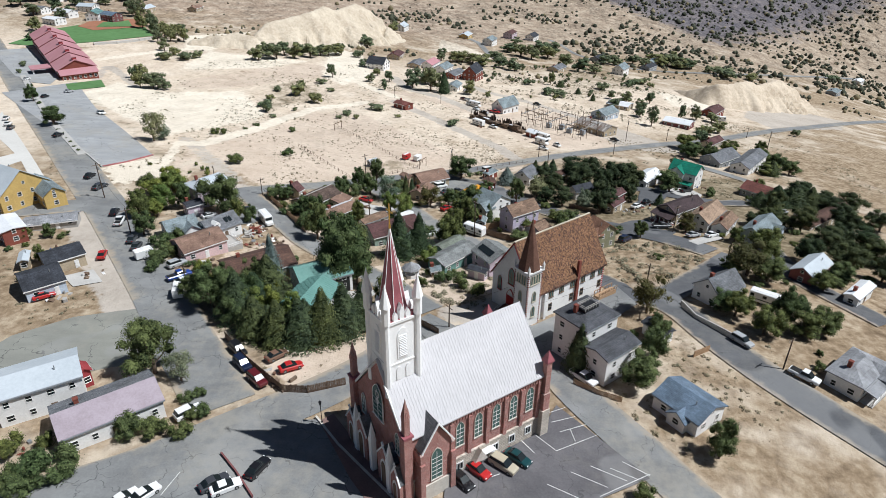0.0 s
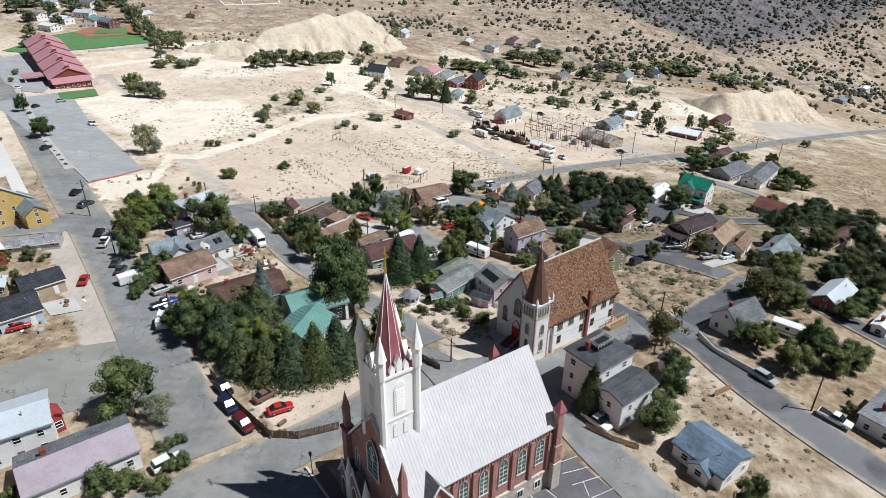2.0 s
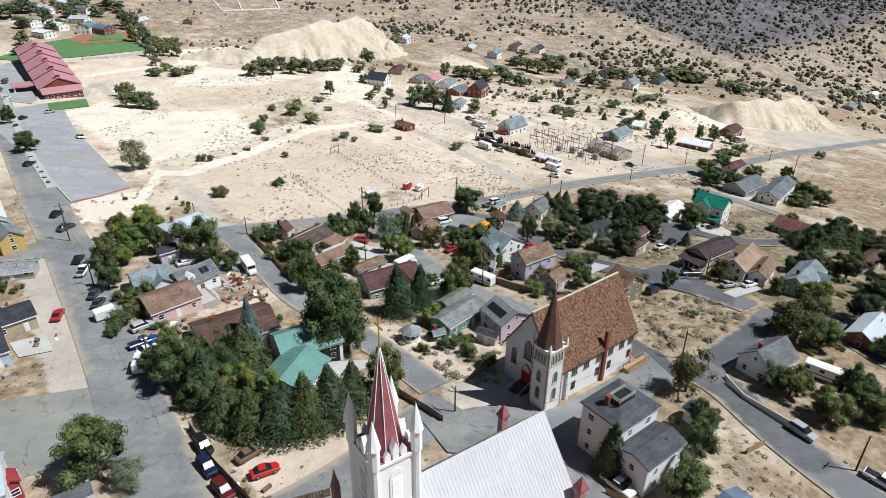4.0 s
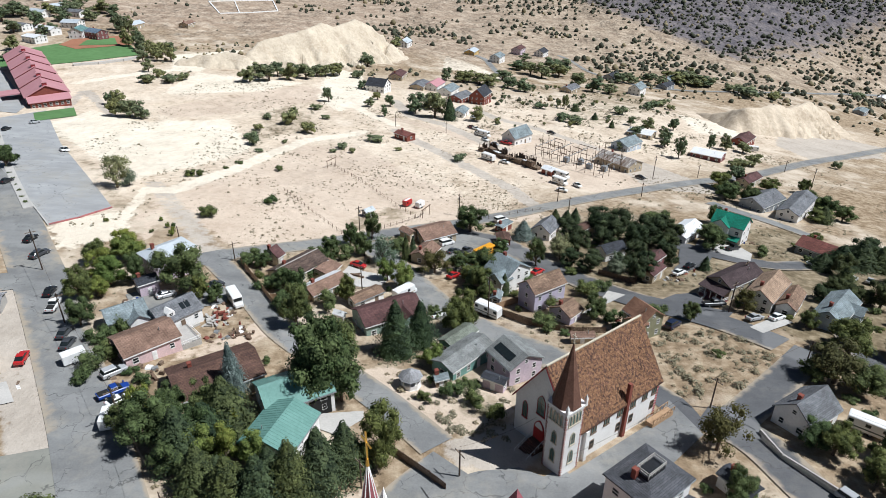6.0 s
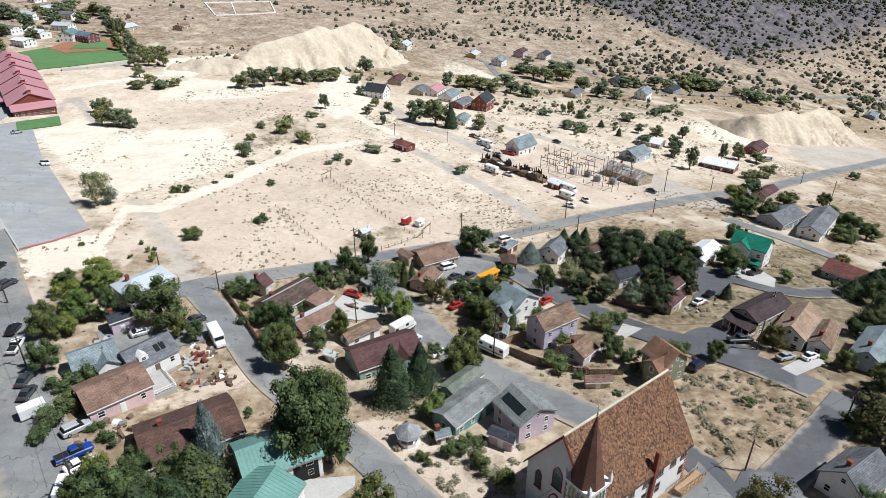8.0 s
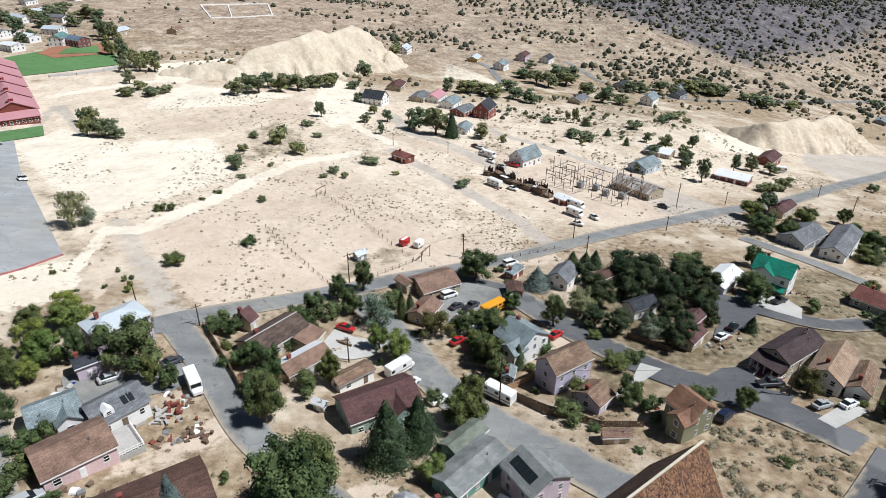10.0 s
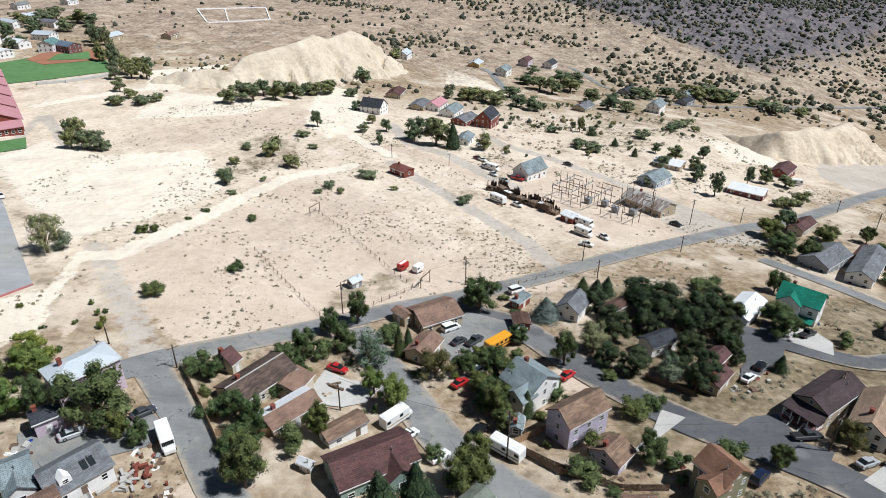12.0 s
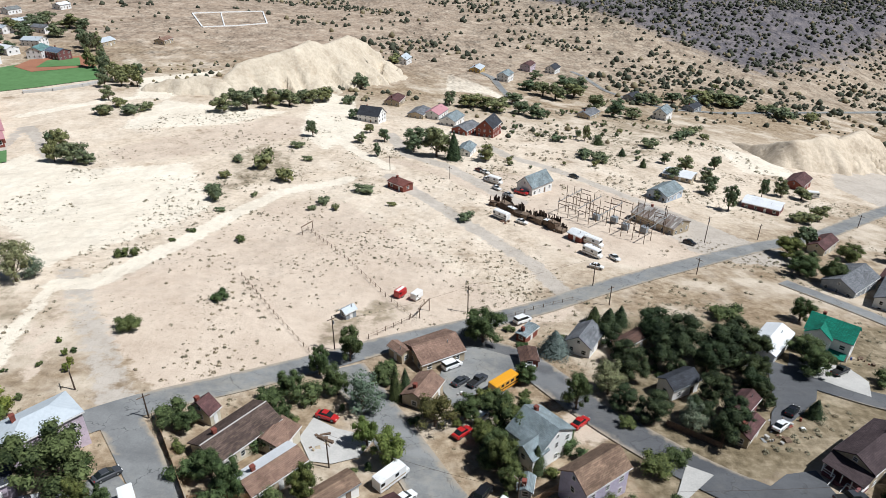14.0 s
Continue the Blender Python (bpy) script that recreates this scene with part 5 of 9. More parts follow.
area("infield_grass", [(-259.9, 500.5), (-263.6, 519.9), (-250.3, 534.8), (-238.7, 513.6)], 0.60, M_lawn)
area("lawn", [(-196.5, 334.4), (-185.1, 348.9), (-176.2, 334.4), (-187.5, 320.2)], 0.30, M_lawn)
soil_area([(-148.6, 356.0), (-139.6, 377.1), (-115.4, 407.5), (-89.5, 438.5), (-72.5, 430.0), (-76.0, 403.0), (-97.8, 376.0), (-118.6, 358.0), (-136.7, 346.7)], 1)
area("church_yard", [(4.5, 111.0), (11.0, 112.0), (16.6, 109.0), (36.4, 124.4), (40.7, 130.4), (43.6, 120.6), (35.4, 112.8), (27.7, 107.0), (15.4, 98.0), (0.1, 99.4), (-4.5, 107.3)], 0.31, M_asphalt)
soil_area([(1.0, 113.0), (-2.6, 117.2), (5.6, 120.7), (11.9, 124.3), (15.6, 116.0), (10.0, 110.0)], 2, 4.0)
area("concrete_apron", [(-192.0, 274.0), (-119.5, 180.5), (-127.0, 184.0), (-139.9, 201.0), (-143.5, 190.1), (-153.4, 198.7), (-147.0, 209.3), (-178.5, 243.9)], 0.05, M_pale_concrete)
soil_area([(-181.0, 311.3), (-176.7, 345.7), (-144.9, 334.3), (-111.3, 352.7), (-86.3, 303.5), (-97.2, 268.5), (-108.6, 239.3), (-123.3, 258.0), (-153.6, 287.5)], 0)
soil_area([(-111.0, 196.8), (-101.1, 212.5), (-95.0, 204.7), (-90.3, 189.9), (-101.1, 182.9)], 0)
soil_area([(-33.4, 96.1), (-24.7, 101.9), (-11.9, 107.5), (-12.6, 97.2), (-16.5, 90.1), (-23.6, 87.8), (-28.2, 88.0)], 1)
soil_area([(-17.8, 141.0), (-14.5, 134.0), (-9.2, 127.1), (-3.2, 118.8), (0.0, 119.8), (5.6, 121.3), (11.1, 125.7), (10.8, 133.6), (0.1, 136.1), (-10.6, 140.7)], 1, 4.0)
soil_area([(-2.0, 129.0), (3.0, 123.5), (9.0, 123.0), (11.5, 127.0), (10.0, 133.0), (3.0, 134.5)], 3, 5.0, 0.45)
soil_area([(-103.8, 369.1), (-91.3, 390.4), (-69.2, 375.5), (-62.4, 345.3), (-80.9, 325.0), (-84.7, 303.3), (-90.0, 318.0), (-96.0, 346.0)], 3, 12.0, 0.5)
soil_area([(-145.3, 365.5), (-135.4, 387.1), (-110.7, 411.8), (-86.7, 408.0), (-96.5, 379.7), (-119.4, 363.1), (-134.4, 351.7)], 3, 6.0, 0.35)
soil_line([(-188.0, 322.0), (-165.0, 300.0), (-140.0, 268.0), (-114.0, 236.0), (-101.0, 216.0)], 3, 8.0, 0.42)
soil_area([(30.0, 165.0), (33.0, 200.0), (42.0, 238.0), (80.0, 236.0), (118.0, 240.0), (135.0, 205.0), (125.0, 150.0), (80.0, 150.0), (66.0, 182.0)], 3, 12.0)
soil_area([(-34.0, 212.0), (-22.0, 222.0), (-8.0, 240.0), (-20.0, 246.0), (-34.0, 228.0)], 3, 6.0, 0.55)
soil_line([(-27.7, 350.7), (-0.9, 310.5), (24.3, 270.1), (31.1, 250.0)], 2, 6.0)
soil_line([(-33.1, 419.7), (-21.3, 383.6), (-2.5, 367.3), (18.7, 333.7), (25.5, 327.8)], 2, 7.0)
soil_line([(17.5, 409.4), (25.7, 393.4), (51.7, 369.3), (74.0, 341.1), (92.0, 318.0), (104.0, 300.2)], 2, 6.0)
soil_area([(144.4, 640.0), (170.5, 494.5), (113.9, 401.7), (78.5, 374.7), (50.0, 395.0), (61.8, 450.7)], 3, 40.0, 0.45)
area("sidewalk", [(-20.3, 80.0), (-18.2, 81.8), (-12.5, 73.7), (-4.1, 64.2), (1.6, 58.0), (-4.4, 55.2), (-13.6, 68.0)], 0.36, M_brick_paving)
soil_area([(-32.4, 162.1), (-37.9, 151.1), (-44.9, 143.6), (-51.0, 138.9), (-54.8, 140.4), (-45.3, 152.3), (-40.0, 159.3)], 1)
area("driveway", [(79.7, 221.9), (83.5, 215.7), (75.0, 201.1), (66.5, 193.7), (60.2, 189.8), (63.6, 196.6), (70.8, 205.3)], 0.29, M_asphalt_mid)
soil_area([(52.7, 183.6), (64.3, 189.9), (77.8, 196.2), (75.2, 189.4), (61.8, 180.4), (53.6, 178.8)], 3, 4.0)
soil_line([(-56.0, 98.0), (-68.8, 115.3), (-84.2, 136.8), (-101.0, 160.0)], 2, 8.0)
area("patio", [(-86.8, 126.1), (-81.7, 129.7), (-76.9, 124.1), (-82.2, 121.5)], 0.20, M_concrete)

# houses
house(-68.9, 150.7, 38, 8.4, 7.0, 3.2, 1.8, M_roof_slate, M_white, "white cottage with weathered blue-grey metal roof", wing=1)
house(-59.6, 153.1, 49, 9.7, 7.8, 3.0, 2.3, M_roof_grey, M_white, "white cottage with grey shingle roof and skylights", skylights=2, dormer=1)
house(-61.0, 141.9, 43, 11.4, 9.4, 3.0, 1.9, M_roof_rust, M_pink, "pink bungalow with faded rust-brown roof and deck", terrace=1)
house(-43.7, 131.7, 33, 15.8, 11.4, 3.0, 2.3, M_roof_brown, M_tan, "long low house with dark brown roof among trees")
carport = house(-27.9, 126.6, 30, 12.4, 9.6, 4.2, 2.5, M_roof_green, M_white, "white house with green standing-seam metal roof", seams=1)
# flat black panel painted for the shade inside an open garage bay
b = ([], [])
box(b, 1.2, 5.2, -4.51, -4.43, -0.4, 3.6)
mesh("garage_opening", *b, P_tyre, carport, "dark open garage bay")
house(-27.9, 116.2, 253, 10.4, 9.6, 3.5, 1.9, M_roof_green, M_white, "white wing with green standing-seam metal roof", seams=1)
house(-69.4, 175.9, 49, 11.9, 7.7, 6.2, 1.7, M_roof_pale, M_lilac_wall, "lavender two-storey house with pale metal hip roof", hip=1, chimney=1)
house(-39.2, 181.2, 53, 14.0, 8.4, 3.0, 1.9, M_roof_shingle_dark, M_cream, "cream house with dark brown shingle roof", ridge_cap=1)
house(-33.1, 182.3, 69, 6.4, 8.0, 2.7, 1.2, M_roof_rust, M_cream, "cream sun room with rust-coloured roof")
house(-46.8, 187.2, 65, 3.2, 5.4, 2.7, 2.3, M_roof_maroon, M_cream, "small gabled cottage with dark maroon roof")
house(-31.1, 173.1, 47, 11.0, 6.3, 2.6, 1.3, M_roof_rust, M_tan, "long shed with half white and half rust metal roof", back=M_roof_white)
house(-20.5, 169.6, 41, 8.8, 4.2, 2.4, 0.8, M_roof_shingle, M_white, "low white shed with weathered shingle roof")
house(-14.3, 160.0, 30, 14.6, 8.7, 3.6, 2.2, M_roof_maroon, M_sage, "sage green house with maroon shingle roof", wing=1)
house(-5.1, 216.4, 30, 11.6, 9.8, 2.8, 2.0, M_roof_rust, M_tan, "tan ranch house with brown shingle roof")
house(-12.9, 214.8, 314, 5.3, 3.3, 2.8, 0.8, M_roof_rust, M_tan, "gabled end of tan ranch house with brown roof")
house(-7.0, 200.0, 64, 8.2, 6.2, 2.8, 1.5, M_roof_rust, M_tan, "small brown hip-roofed house behind trees")
house(15.1, 184.8, 312, 8.5, 9.7, 5.2, 2.9, M_roof_slate, M_white, "white two-storey house with blue-grey shingle roof", wing=1)
house(22.6, 173.3, 35, 10.6, 6.6, 5.8, 2.5, M_roof_shingle, M_lavender, "lavender two-storey house with brown shingle roof")
house(27.2, 165.0, 46, 5.6, 6.6, 2.6, 1.8, M_roof_shingle, M_lavender, "small lavender garage with brown shingle roof")
house(42.9, 157.5, 300, 6.7, 6.7, 5.2, 2.4, M_roof_orange, M_olive, "olive green two-storey house with orange-brown roof", wing=1)
house(73.2, 180.9, 34, 14.1, 7.3, 4.6, 1.8, M_roof_umber, M_tan, "tan house with wide dark brown roof and raised porch", veranda=1)
house(78.6, 174.6, 48, 13.6, 7.2, 4.0, 2.4, M_roof_tan, M_white, "white gabled house with a faded tan shingle roof")
house(82.8, 170.8, 52, 10.6, 5.0, 2.8, 1.6, M_roof_shingle, M_white, "white garage with red-brown roof")
house(90.0, 224.6, 319, 10.7, 8.0, 6.0, 2.9, M_roof_teal, M_white, "white two-storey house with bright green roof", wing=(5.6, 0.8, -1.9, 5.9), porch=1)
house(75.3, 223.3, 47, 13.1, 6.8, 3.0, 1.4, M_roof_white, M_white, "white garage with white metal roof")
house(120.8, 267.7, 37, 16.3, 10.4, 3.2, 2.6, M_roof_grey, M_grey_wall, "grey house with dark grey roof and deck")
house(130.1, 260.2, 49, 23.4, 8.2, 4.6, 2.0, M_roof_grey, M_white, "white two-storey house end with grey roof")
house(56.1, 194.4, 45, 7.7, 4.1, 4.2, 1.2, M_roof_maroon, M_maroon_wall, "dark maroon house with maroon roof")
house(54.9, 188.6, 47, 7.3, 3.6, 2.8, 0.9, M_roof_maroon, M_tan, "low garage with dark maroon roof")
house(30.6, 222.6, 58, 8.6, 6.7, 3.2, 2.3, M_roof_grey, M_white, "grey-roofed cottage beside the corral")
house(41.4, 222.2, 37, 9.3, 4.2, 3.0, 1.0, M_roof_brown, M_tan, "brown-roofed cottage half hidden by trees")
house(47.1, 204.6, 29, 8.2, 5.1, 3.2, 1.5, M_roof_dark, M_white, "dark-roofed white cottage deep among trees")
house(17.5, 226.9, 51, 6.2, 3.3, 2.2, 0.3, M_roof_slate, M_barn, "small red-brown shed with grey roof")
house(16.5, 215.6, 273, 5.5, 4.5, 2.2, 0.5, M_roof_brown, M_barn, "low brown lean-to shed by the street")
house(11.5, 173.4, 76, 4.0, 2.8, 2.2, 0.7, M_roof_slate, M_grey_wall, "small grey garden shed")
house(2.6, 143.0, 47, 13.0, 6.4, 3.0, 1.1, M_roof_grey2, M_teal_wall, "teal-walled house with grey roof")
house(12.7, 140.1, 302, 8.1, 8.5, 4.6, 2.1, M_roof_grey2, M_lilac_wall, "lilac house with grey roof and skylights", solar=5)
house(1.7, 150.3, 48, 8.7, 4.3, 3.0, 0.9, M_roof_sage, M_teal_wall, "low house with grey-green roof")
house(8.5, 134.4, 331, 5.0, 2.5, 2.4, 0.4, M_roof_dark, M_lilac_wall, "low lilac lean-to with dark roof")
house(-54.3, 79.4, 37, 15.7, 9.5, 3.4, 1.7, M_roof_lilac, M_white, "white building with faded lilac metal roof", chimney=1, back=M_roof_grey)
house(-67.6, 83.8, 32, 13.3, 9.2, 5.5, 1.4, M_roof_pale, M_white, "white two-storey building with pale metal roof")
house(-89.4, 131.7, 42, 8.9, 7.4, 3.0, 1.5, M_roof_dark, M_tan, "tan cottage with black shingle roof")
house(-88.1, 120.6, 40, 8.4, 9.9, 3.0, 2.0, M_roof_dark, M_pale_blue, "pale blue cottage with black shingle roof")
house(-121.7, 167.4, 152, 14.0, 15.2, 5.0, 5.7, M_roof_pale, M_yellow, "yellow building with pale grey metal roof")
house(-112.9, 168.6, 137, 14.0, 6.2, 4.0, 2.2, M_roof_slate, M_yellow, "yellow gabled porch block with grey roof")
house(-109.5, 145.1, 314, 10.5, 5.9, 4.0, 0.4, M_roof_white, M_barn, "red storefront with white flat roof")
house(-97.6, 130.5, 114, 5.4, 2.4, 2.5, 0.5, M_roof_pale, M_tan, "small tan shed with pale roof")
house(42.5, 84.7, 306, 9.5, 8.2, 2.9, 1.8, M_roof_blue, M_white, "white bungalow with blue-grey shingle roof", wing=(3.4, 0.7, 1.0, 2.3))
house(27.4, 101.5, 38, 9.6, 8.4, 9.3, 1.6, M_roof_char, M_white, "tall white house with dark grey hip roof and lookout", hip=1, chimney=1, deck=1)
house(31.3, 95.9, 38, 9.6, 6.0, 6.0, 0.9, M_roof_char, M_white, "lower white house wing with dark shingle roof")
house(43.9, 107.5, 304, 6.0, 3.5, 2.6, 0.5, M_roof_dark, M_white, "small white garage with dark roof")
house(77.8, 95.4, 38, 11.6, 6.9, 3.4, 1.7, M_roof_zinc, M_white, "white house with grey metal roof and porch", hip=1, porch=1, wing=1)
house(62.6, 124.6, 33, 9.4, 7.4, 3.5, 3.0, M_roof_grey, M_white, "white cottage with grey shingle roof", chimney=1)
house(91.6, 139.0, 41, 11.7, 6.1, 3.0, 1.8, M_roof_pale, M_maroon_wall, "maroon cottage with weathered metal roof")
house(114.3, 213.3, 311, 13.0, 9.0, 2.8, 2.0, M_roof_barn, M_grey_wall, "long low workshop with dark red roof")
house(121.3, 186.2, 35, 25.6, 5.4, 3.0, 1.4, M_roof_brown, M_tan, "low house with dark brown roof")
house(90.6, 165.2, 45, 14.0, 7.0, 3.6, 2.2, M_roof_slate, M_pale_blue, "pale blue cottage with slate-grey roof and wing", wing=1, chimney=1)
house(97.8, 128.4, 40, 10.0, 3.7, 2.6, 0.7, M_roof_white, M_white, "white shed with white metal roof")

# buildings across the field
house(32.9, 343.3, 44, 13.4, 8.8, 3.6, 4.0, M_roof_slate, M_white, "white two-storey house with slate-grey gable roof")
house(88.3, 347.9, 44, 13.7, 10.0, 3.0, 2.5, M_roof_slate, M_pale_blue, "pale house with slate-blue roof")
house(127.6, 342.2, 324, 15.0, 10.0, 2.6, 1.2, M_roof_white, M_maroon_wall, "long low red shed with white roof")
house(161.1, 380.5, 49, 15.0, 9.0, 3.0, 2.3, M_roof_maroon, M_barn, "red barn with dark roof")
house(103.5, 375.5, 325, 13.5, 10.0, 2.4, 1.0, M_roof_white, M_tan, "low shed with white metal roof")
house(-21.6, 336.0, 317, 9.4, 6.2, 2.6, 0.9, M_roof_barn, M_barn, "small red timber hoist house")
house(76.0, 313.5, 309, 19.0, 10.5, 3.4, 2.2, M_roof_streaked, M_tan, "long shed with rust-streaked sheet metal roof")
house(-45.2, 445.4, 338, 13.4, 10.0, 4.0, 4.0, M_roof_dark, M_white, "white house with dark gable roof")
house(-36.5, 494.0, 78, 15.0, 10.0, 3.0, 2.0, M_roof_maroon, M_tan, "house with brown roof above the gulch")
house(-1.0, 455.7, 67, 15.0, 10.0, 3.4, 2.5, M_roof_slate, M_white, "white house with slate-grey roof")
house(-10.3, 468.9, 68, 15.0, 10.0, 3.4, 2.5, M_roof_red, M_white, "house with bright red roof")
house(-20.0, 467.3, 73, 15.0, 10.0, 2.8, 1.5, M_roof_grey, M_tan, "low house with grey roof")
house(6.5, 437.5, 58, 15.0, 10.0, 3.0, 2.0, M_roof_grey, M_barn, "red-brown house with grey roof")
house(19.0, 436.0, 68, 15.0, 10.0, 5.4, 4.5, M_roof_dark, M_barn, "red two-storey house with dark gable roof")
house(5.9, 393.0, 74, 12.2, 7.4, 2.6, 1.8, M_roof_slate, M_white, "small white garage with grey roof")
house(-41.2, 643.8, 76, 15.0, 10.0, 4.0, 3.0, M_roof_pale, M_white, "white house on the far slope")
house(41.6, 619.3, 67, 15.0, 10.0, 5.0, 2.5, M_roof_slate, M_white, "white two-storey house with blue-grey roof")
house(65.7, 675.3, 65, 15.0, 10.0, 5.0, 2.5, M_roof_maroon, M_lilac_wall, "purple-grey two-storey house with dark roof")
house(88.0, 677.9, 62, 15.0, 9.9, 4.0, 3.0, M_roof_dark, M_white, "white house with dark roof")
house(87.7, 510.0, 53, 15.0, 10.0, 3.0, 2.0, M_roof_grey, M_tan, "low house with grey roof")
house(143.9, 534.4, 57, 15.0, 10.0, 5.0, 3.5, M_roof_slate, M_white, "white two-storey house with grey gable roof")
house(180.0, 579.3, 48, 15.0, 10.0, 3.0, 2.0, M_roof_dark, M_grey_wall, "low house with dark roof")
house(367.9, 609.4, 46, 15.0, 10.0, 3.5, 1.5, M_roof_slate, M_grey_wall, "long blue-grey building beyond the dump")
house(19.9, 645.3, 71, 15.0, 10.0, 3.0, 2.0, M_roof_pale, M_yellow, "small yellow house on the far slope")
house(139.1, 596.8, 50, 15.0, 10.0, 3.0, 2.0, M_roof_dark, M_grey_wall, "dark-roofed house among far trees")
house(192.6, 611.3, 55, 15.0, 10.0, 3.0, 2.0, M_roof_slate, M_white, "pale house among far trees")
house(459.9, 722.2, 44, 15.0, 9.1, 3.5, 1.4, M_roof_white, M_white, "white-roofed building beyond the dump")
house(129.8, 299.9, 42, 12.3, 6.2, 3.0, 1.8, M_roof_maroon, M_cream, "cottage with dark maroon roof among trees")
house(136.4, 273.9, 46, 14.3, 3.3, 3.0, 0.7, M_roof_maroon, M_tan, "cottage with brown roof behind trees")
house(-273.9, 530.3, 98, 15.0, 10.0, 5.0, 2.5, M_roof_teal2, M_white, "building with green-grey roof by the ball field")
house(-260.7, 529.8, 329, 15.0, 10.0, 5.0, 2.0, M_roof_blue, M_maroon_wall, "maroon grandstand with blue-grey roof")
house(-292.1, 505.1, 333, 15.0, 10.0, 4.0, 1.0, M_roof_white, M_white, "long white shed by the ball field")
house(-293.7, 560.8, 351, 14.9, 10.0, 4.0, 2.0, M_roof_pale, M_white, "pale-roofed house near the ball field")
house(-321.9, 540.1, 338, 15.0, 10.0, 4.0, 1.5, M_roof_grey, M_white, "grey-roofed house near the ball field")
house(-253.9, 577.6, 72, 14.3, 10.0, 3.5, 2.0, M_roof_pale, M_tan, "tan shed with pale roof on the far flat")
house(-221.8, 605.7, 81, 13.8, 8.8, 3.0, 1.8, M_roof_rust, M_tan, "rust-roofed shed on the far flat")

house(-298.9, 535.2, 330, 20.0, 9.0, 3.6, 1.8, M_roof_white, M_white, "long pale shed roof among far trees")
house(-337.6, 620.8, 60, 13.0, 9.0, 3.6, 1.8, M_roof_pale, M_white, "white bungalow among far trees")
house(-312.1, 603.7, 340, 15.0, 9.0, 3.6, 1.8, M_roof_grey, M_white, "grey-roofed house among far trees")
house(-345.0, 695.2, 75, 13.0, 9.0, 3.6, 1.8, M_roof_white, M_white, "low white house on the far flat")
house(-337.4, 593.7, 335, 18.0, 9.0, 3.6, 1.8, M_roof_pale, M_white, "pale metal-roofed house among far trees")
house(-368.1, 659.7, 70, 13.0, 9.0, 3.6, 1.8, M_roof_grey2, M_white, "grey-green roofed cottage among far trees")

# trees and shrubs
plant(tree_round, -83.5, 159.9, 8.6, 7.4)
plant(tree_lime, -80.0, 166.8, 7.1, 7.8)
plant(tree_lime, -80.2, 177.8, 8.1, 8.3)
plant(tree_round, -77.9, 149.1, 6.8, 6.5)
plant(tree_shrub, -68.0, 135.2, 4.8, 6.1)
plant(tree_round, -63.2, 168.3, 11.6, 12.6)
plant(tree_round, -54.3, 163.2, 5.5, 5.1)
plant(tree_round, -57.7, 163.9, 6.5, 3.9)
plant(tree_shrub, -71.4, 144.2, 4.0, 5.6)
plant(tree_shrub, -57.0, 130.5, 3.0, 4.1)
plant(tree_spruce, -46.8, 116.6, 7.7, 3.1)
plant(tree_spruce, -39.4, 128.7, 11.5, 6.4)
plant(tree_round, -24.3, 129.9, 18.3, 12.2)
plant(tree_round, -20.0, 128.6, 11.9, 8.1)
plant(tree_round, -22.3, 136.3, 13.0, 10.7)
plant(tree_conifer, -37.2, 105.2, 9.6, 7.6)
plant(tree_conifer, -32.1, 102.8, 10.3, 7.5)
plant(tree_conifer, -27.6, 102.5, 11.2, 7.5)
plant(tree_conifer, -23.4, 104.3, 12.6, 7.6)
plant(tree_conifer, -19.8, 106.7, 12.7, 7.7)
plant(tree_conifer, -16.6, 111.3, 10.2, 6.6)
plant(tree_round, -48.7, 114.8, 10.4, 9.2)
plant(tree_round, -53.3, 117.6, 7.4, 6.9)
plant(tree_conifer, -42.3, 111.3, 11.8, 8.0)
plant(tree_conifer, -37.8, 119.4, 11.7, 9.2)
plant(tree_round, -22.4, 129.4, 16.5, 13.3)
plant(tree_round, -45.2, 115.1, 8.9, 7.3)
plant(tree_conifer, -39.9, 115.5, 9.4, 8.2)
plant(tree_round, -48.2, 121.1, 7.8, 6.3)
plant(tree_round, -10.5, 113.0, 11.7, 8.0)
plant(tree_lime, -35.6, 111.6, 7.8, 5.2)
plant(tree_lime, -31.0, 110.7, 6.8, 5.2)
plant(tree_conifer, -20.5, 110.0, 9.9, 5.8)
plant(tree_conifer, -16.4, 111.3, 9.2, 5.8)
plant(tree_lime, -50.1, 117.0, 10.8, 4.6)
plant(tree_round, -41.6, 113.7, 9.8, 6.2)
plant(tree_round, -41.3, 120.3, 10.3, 6.6)
plant(tree_round, -42.4, 109.0, 7.4, 6.8)
plant(tree_conifer, -27.6, 107.4, 7.9, 5.6)
plant(tree_conifer, -34.7, 106.1, 6.9, 5.6)
plant(tree_shrub, -52.5, 185.8, 4.6, 6.5)
plant(tree_shrub, -44.9, 173.2, 4.2, 6.8)
plant(tree_shrub, -38.4, 163.1, 6.3, 6.4)
plant(tree_round, -33.9, 154.6, 11.3, 7.6)
plant(tree_shrub, -36.2, 180.9, 4.4, 5.7)
plant(tree_shrub, -29.1, 164.9, 5.7, 6.5)
plant(tree_shrub, -26.5, 173.4, 4.3, 5.5)
plant(tree_silver, -18.8, 195.0, 8.4, 8.6)
plant(tree_conifer, -11.3, 146.5, 13.8, 7.7)
plant(tree_conifer, -6.3, 150.9, 11.9, 6.5)
plant(tree_lime, -3.7, 142.1, 5.3, 5.2)
plant(tree_round, 0.9, 156.4, 8.9, 7.7)
plant(tree_lime, -11.6, 178.9, 8.3, 6.7)
plant(tree_round, 2.7, 158.4, 11.2, 6.8)
plant(tree_shrub, -3.7, 164.5, 4.0, 3.9)
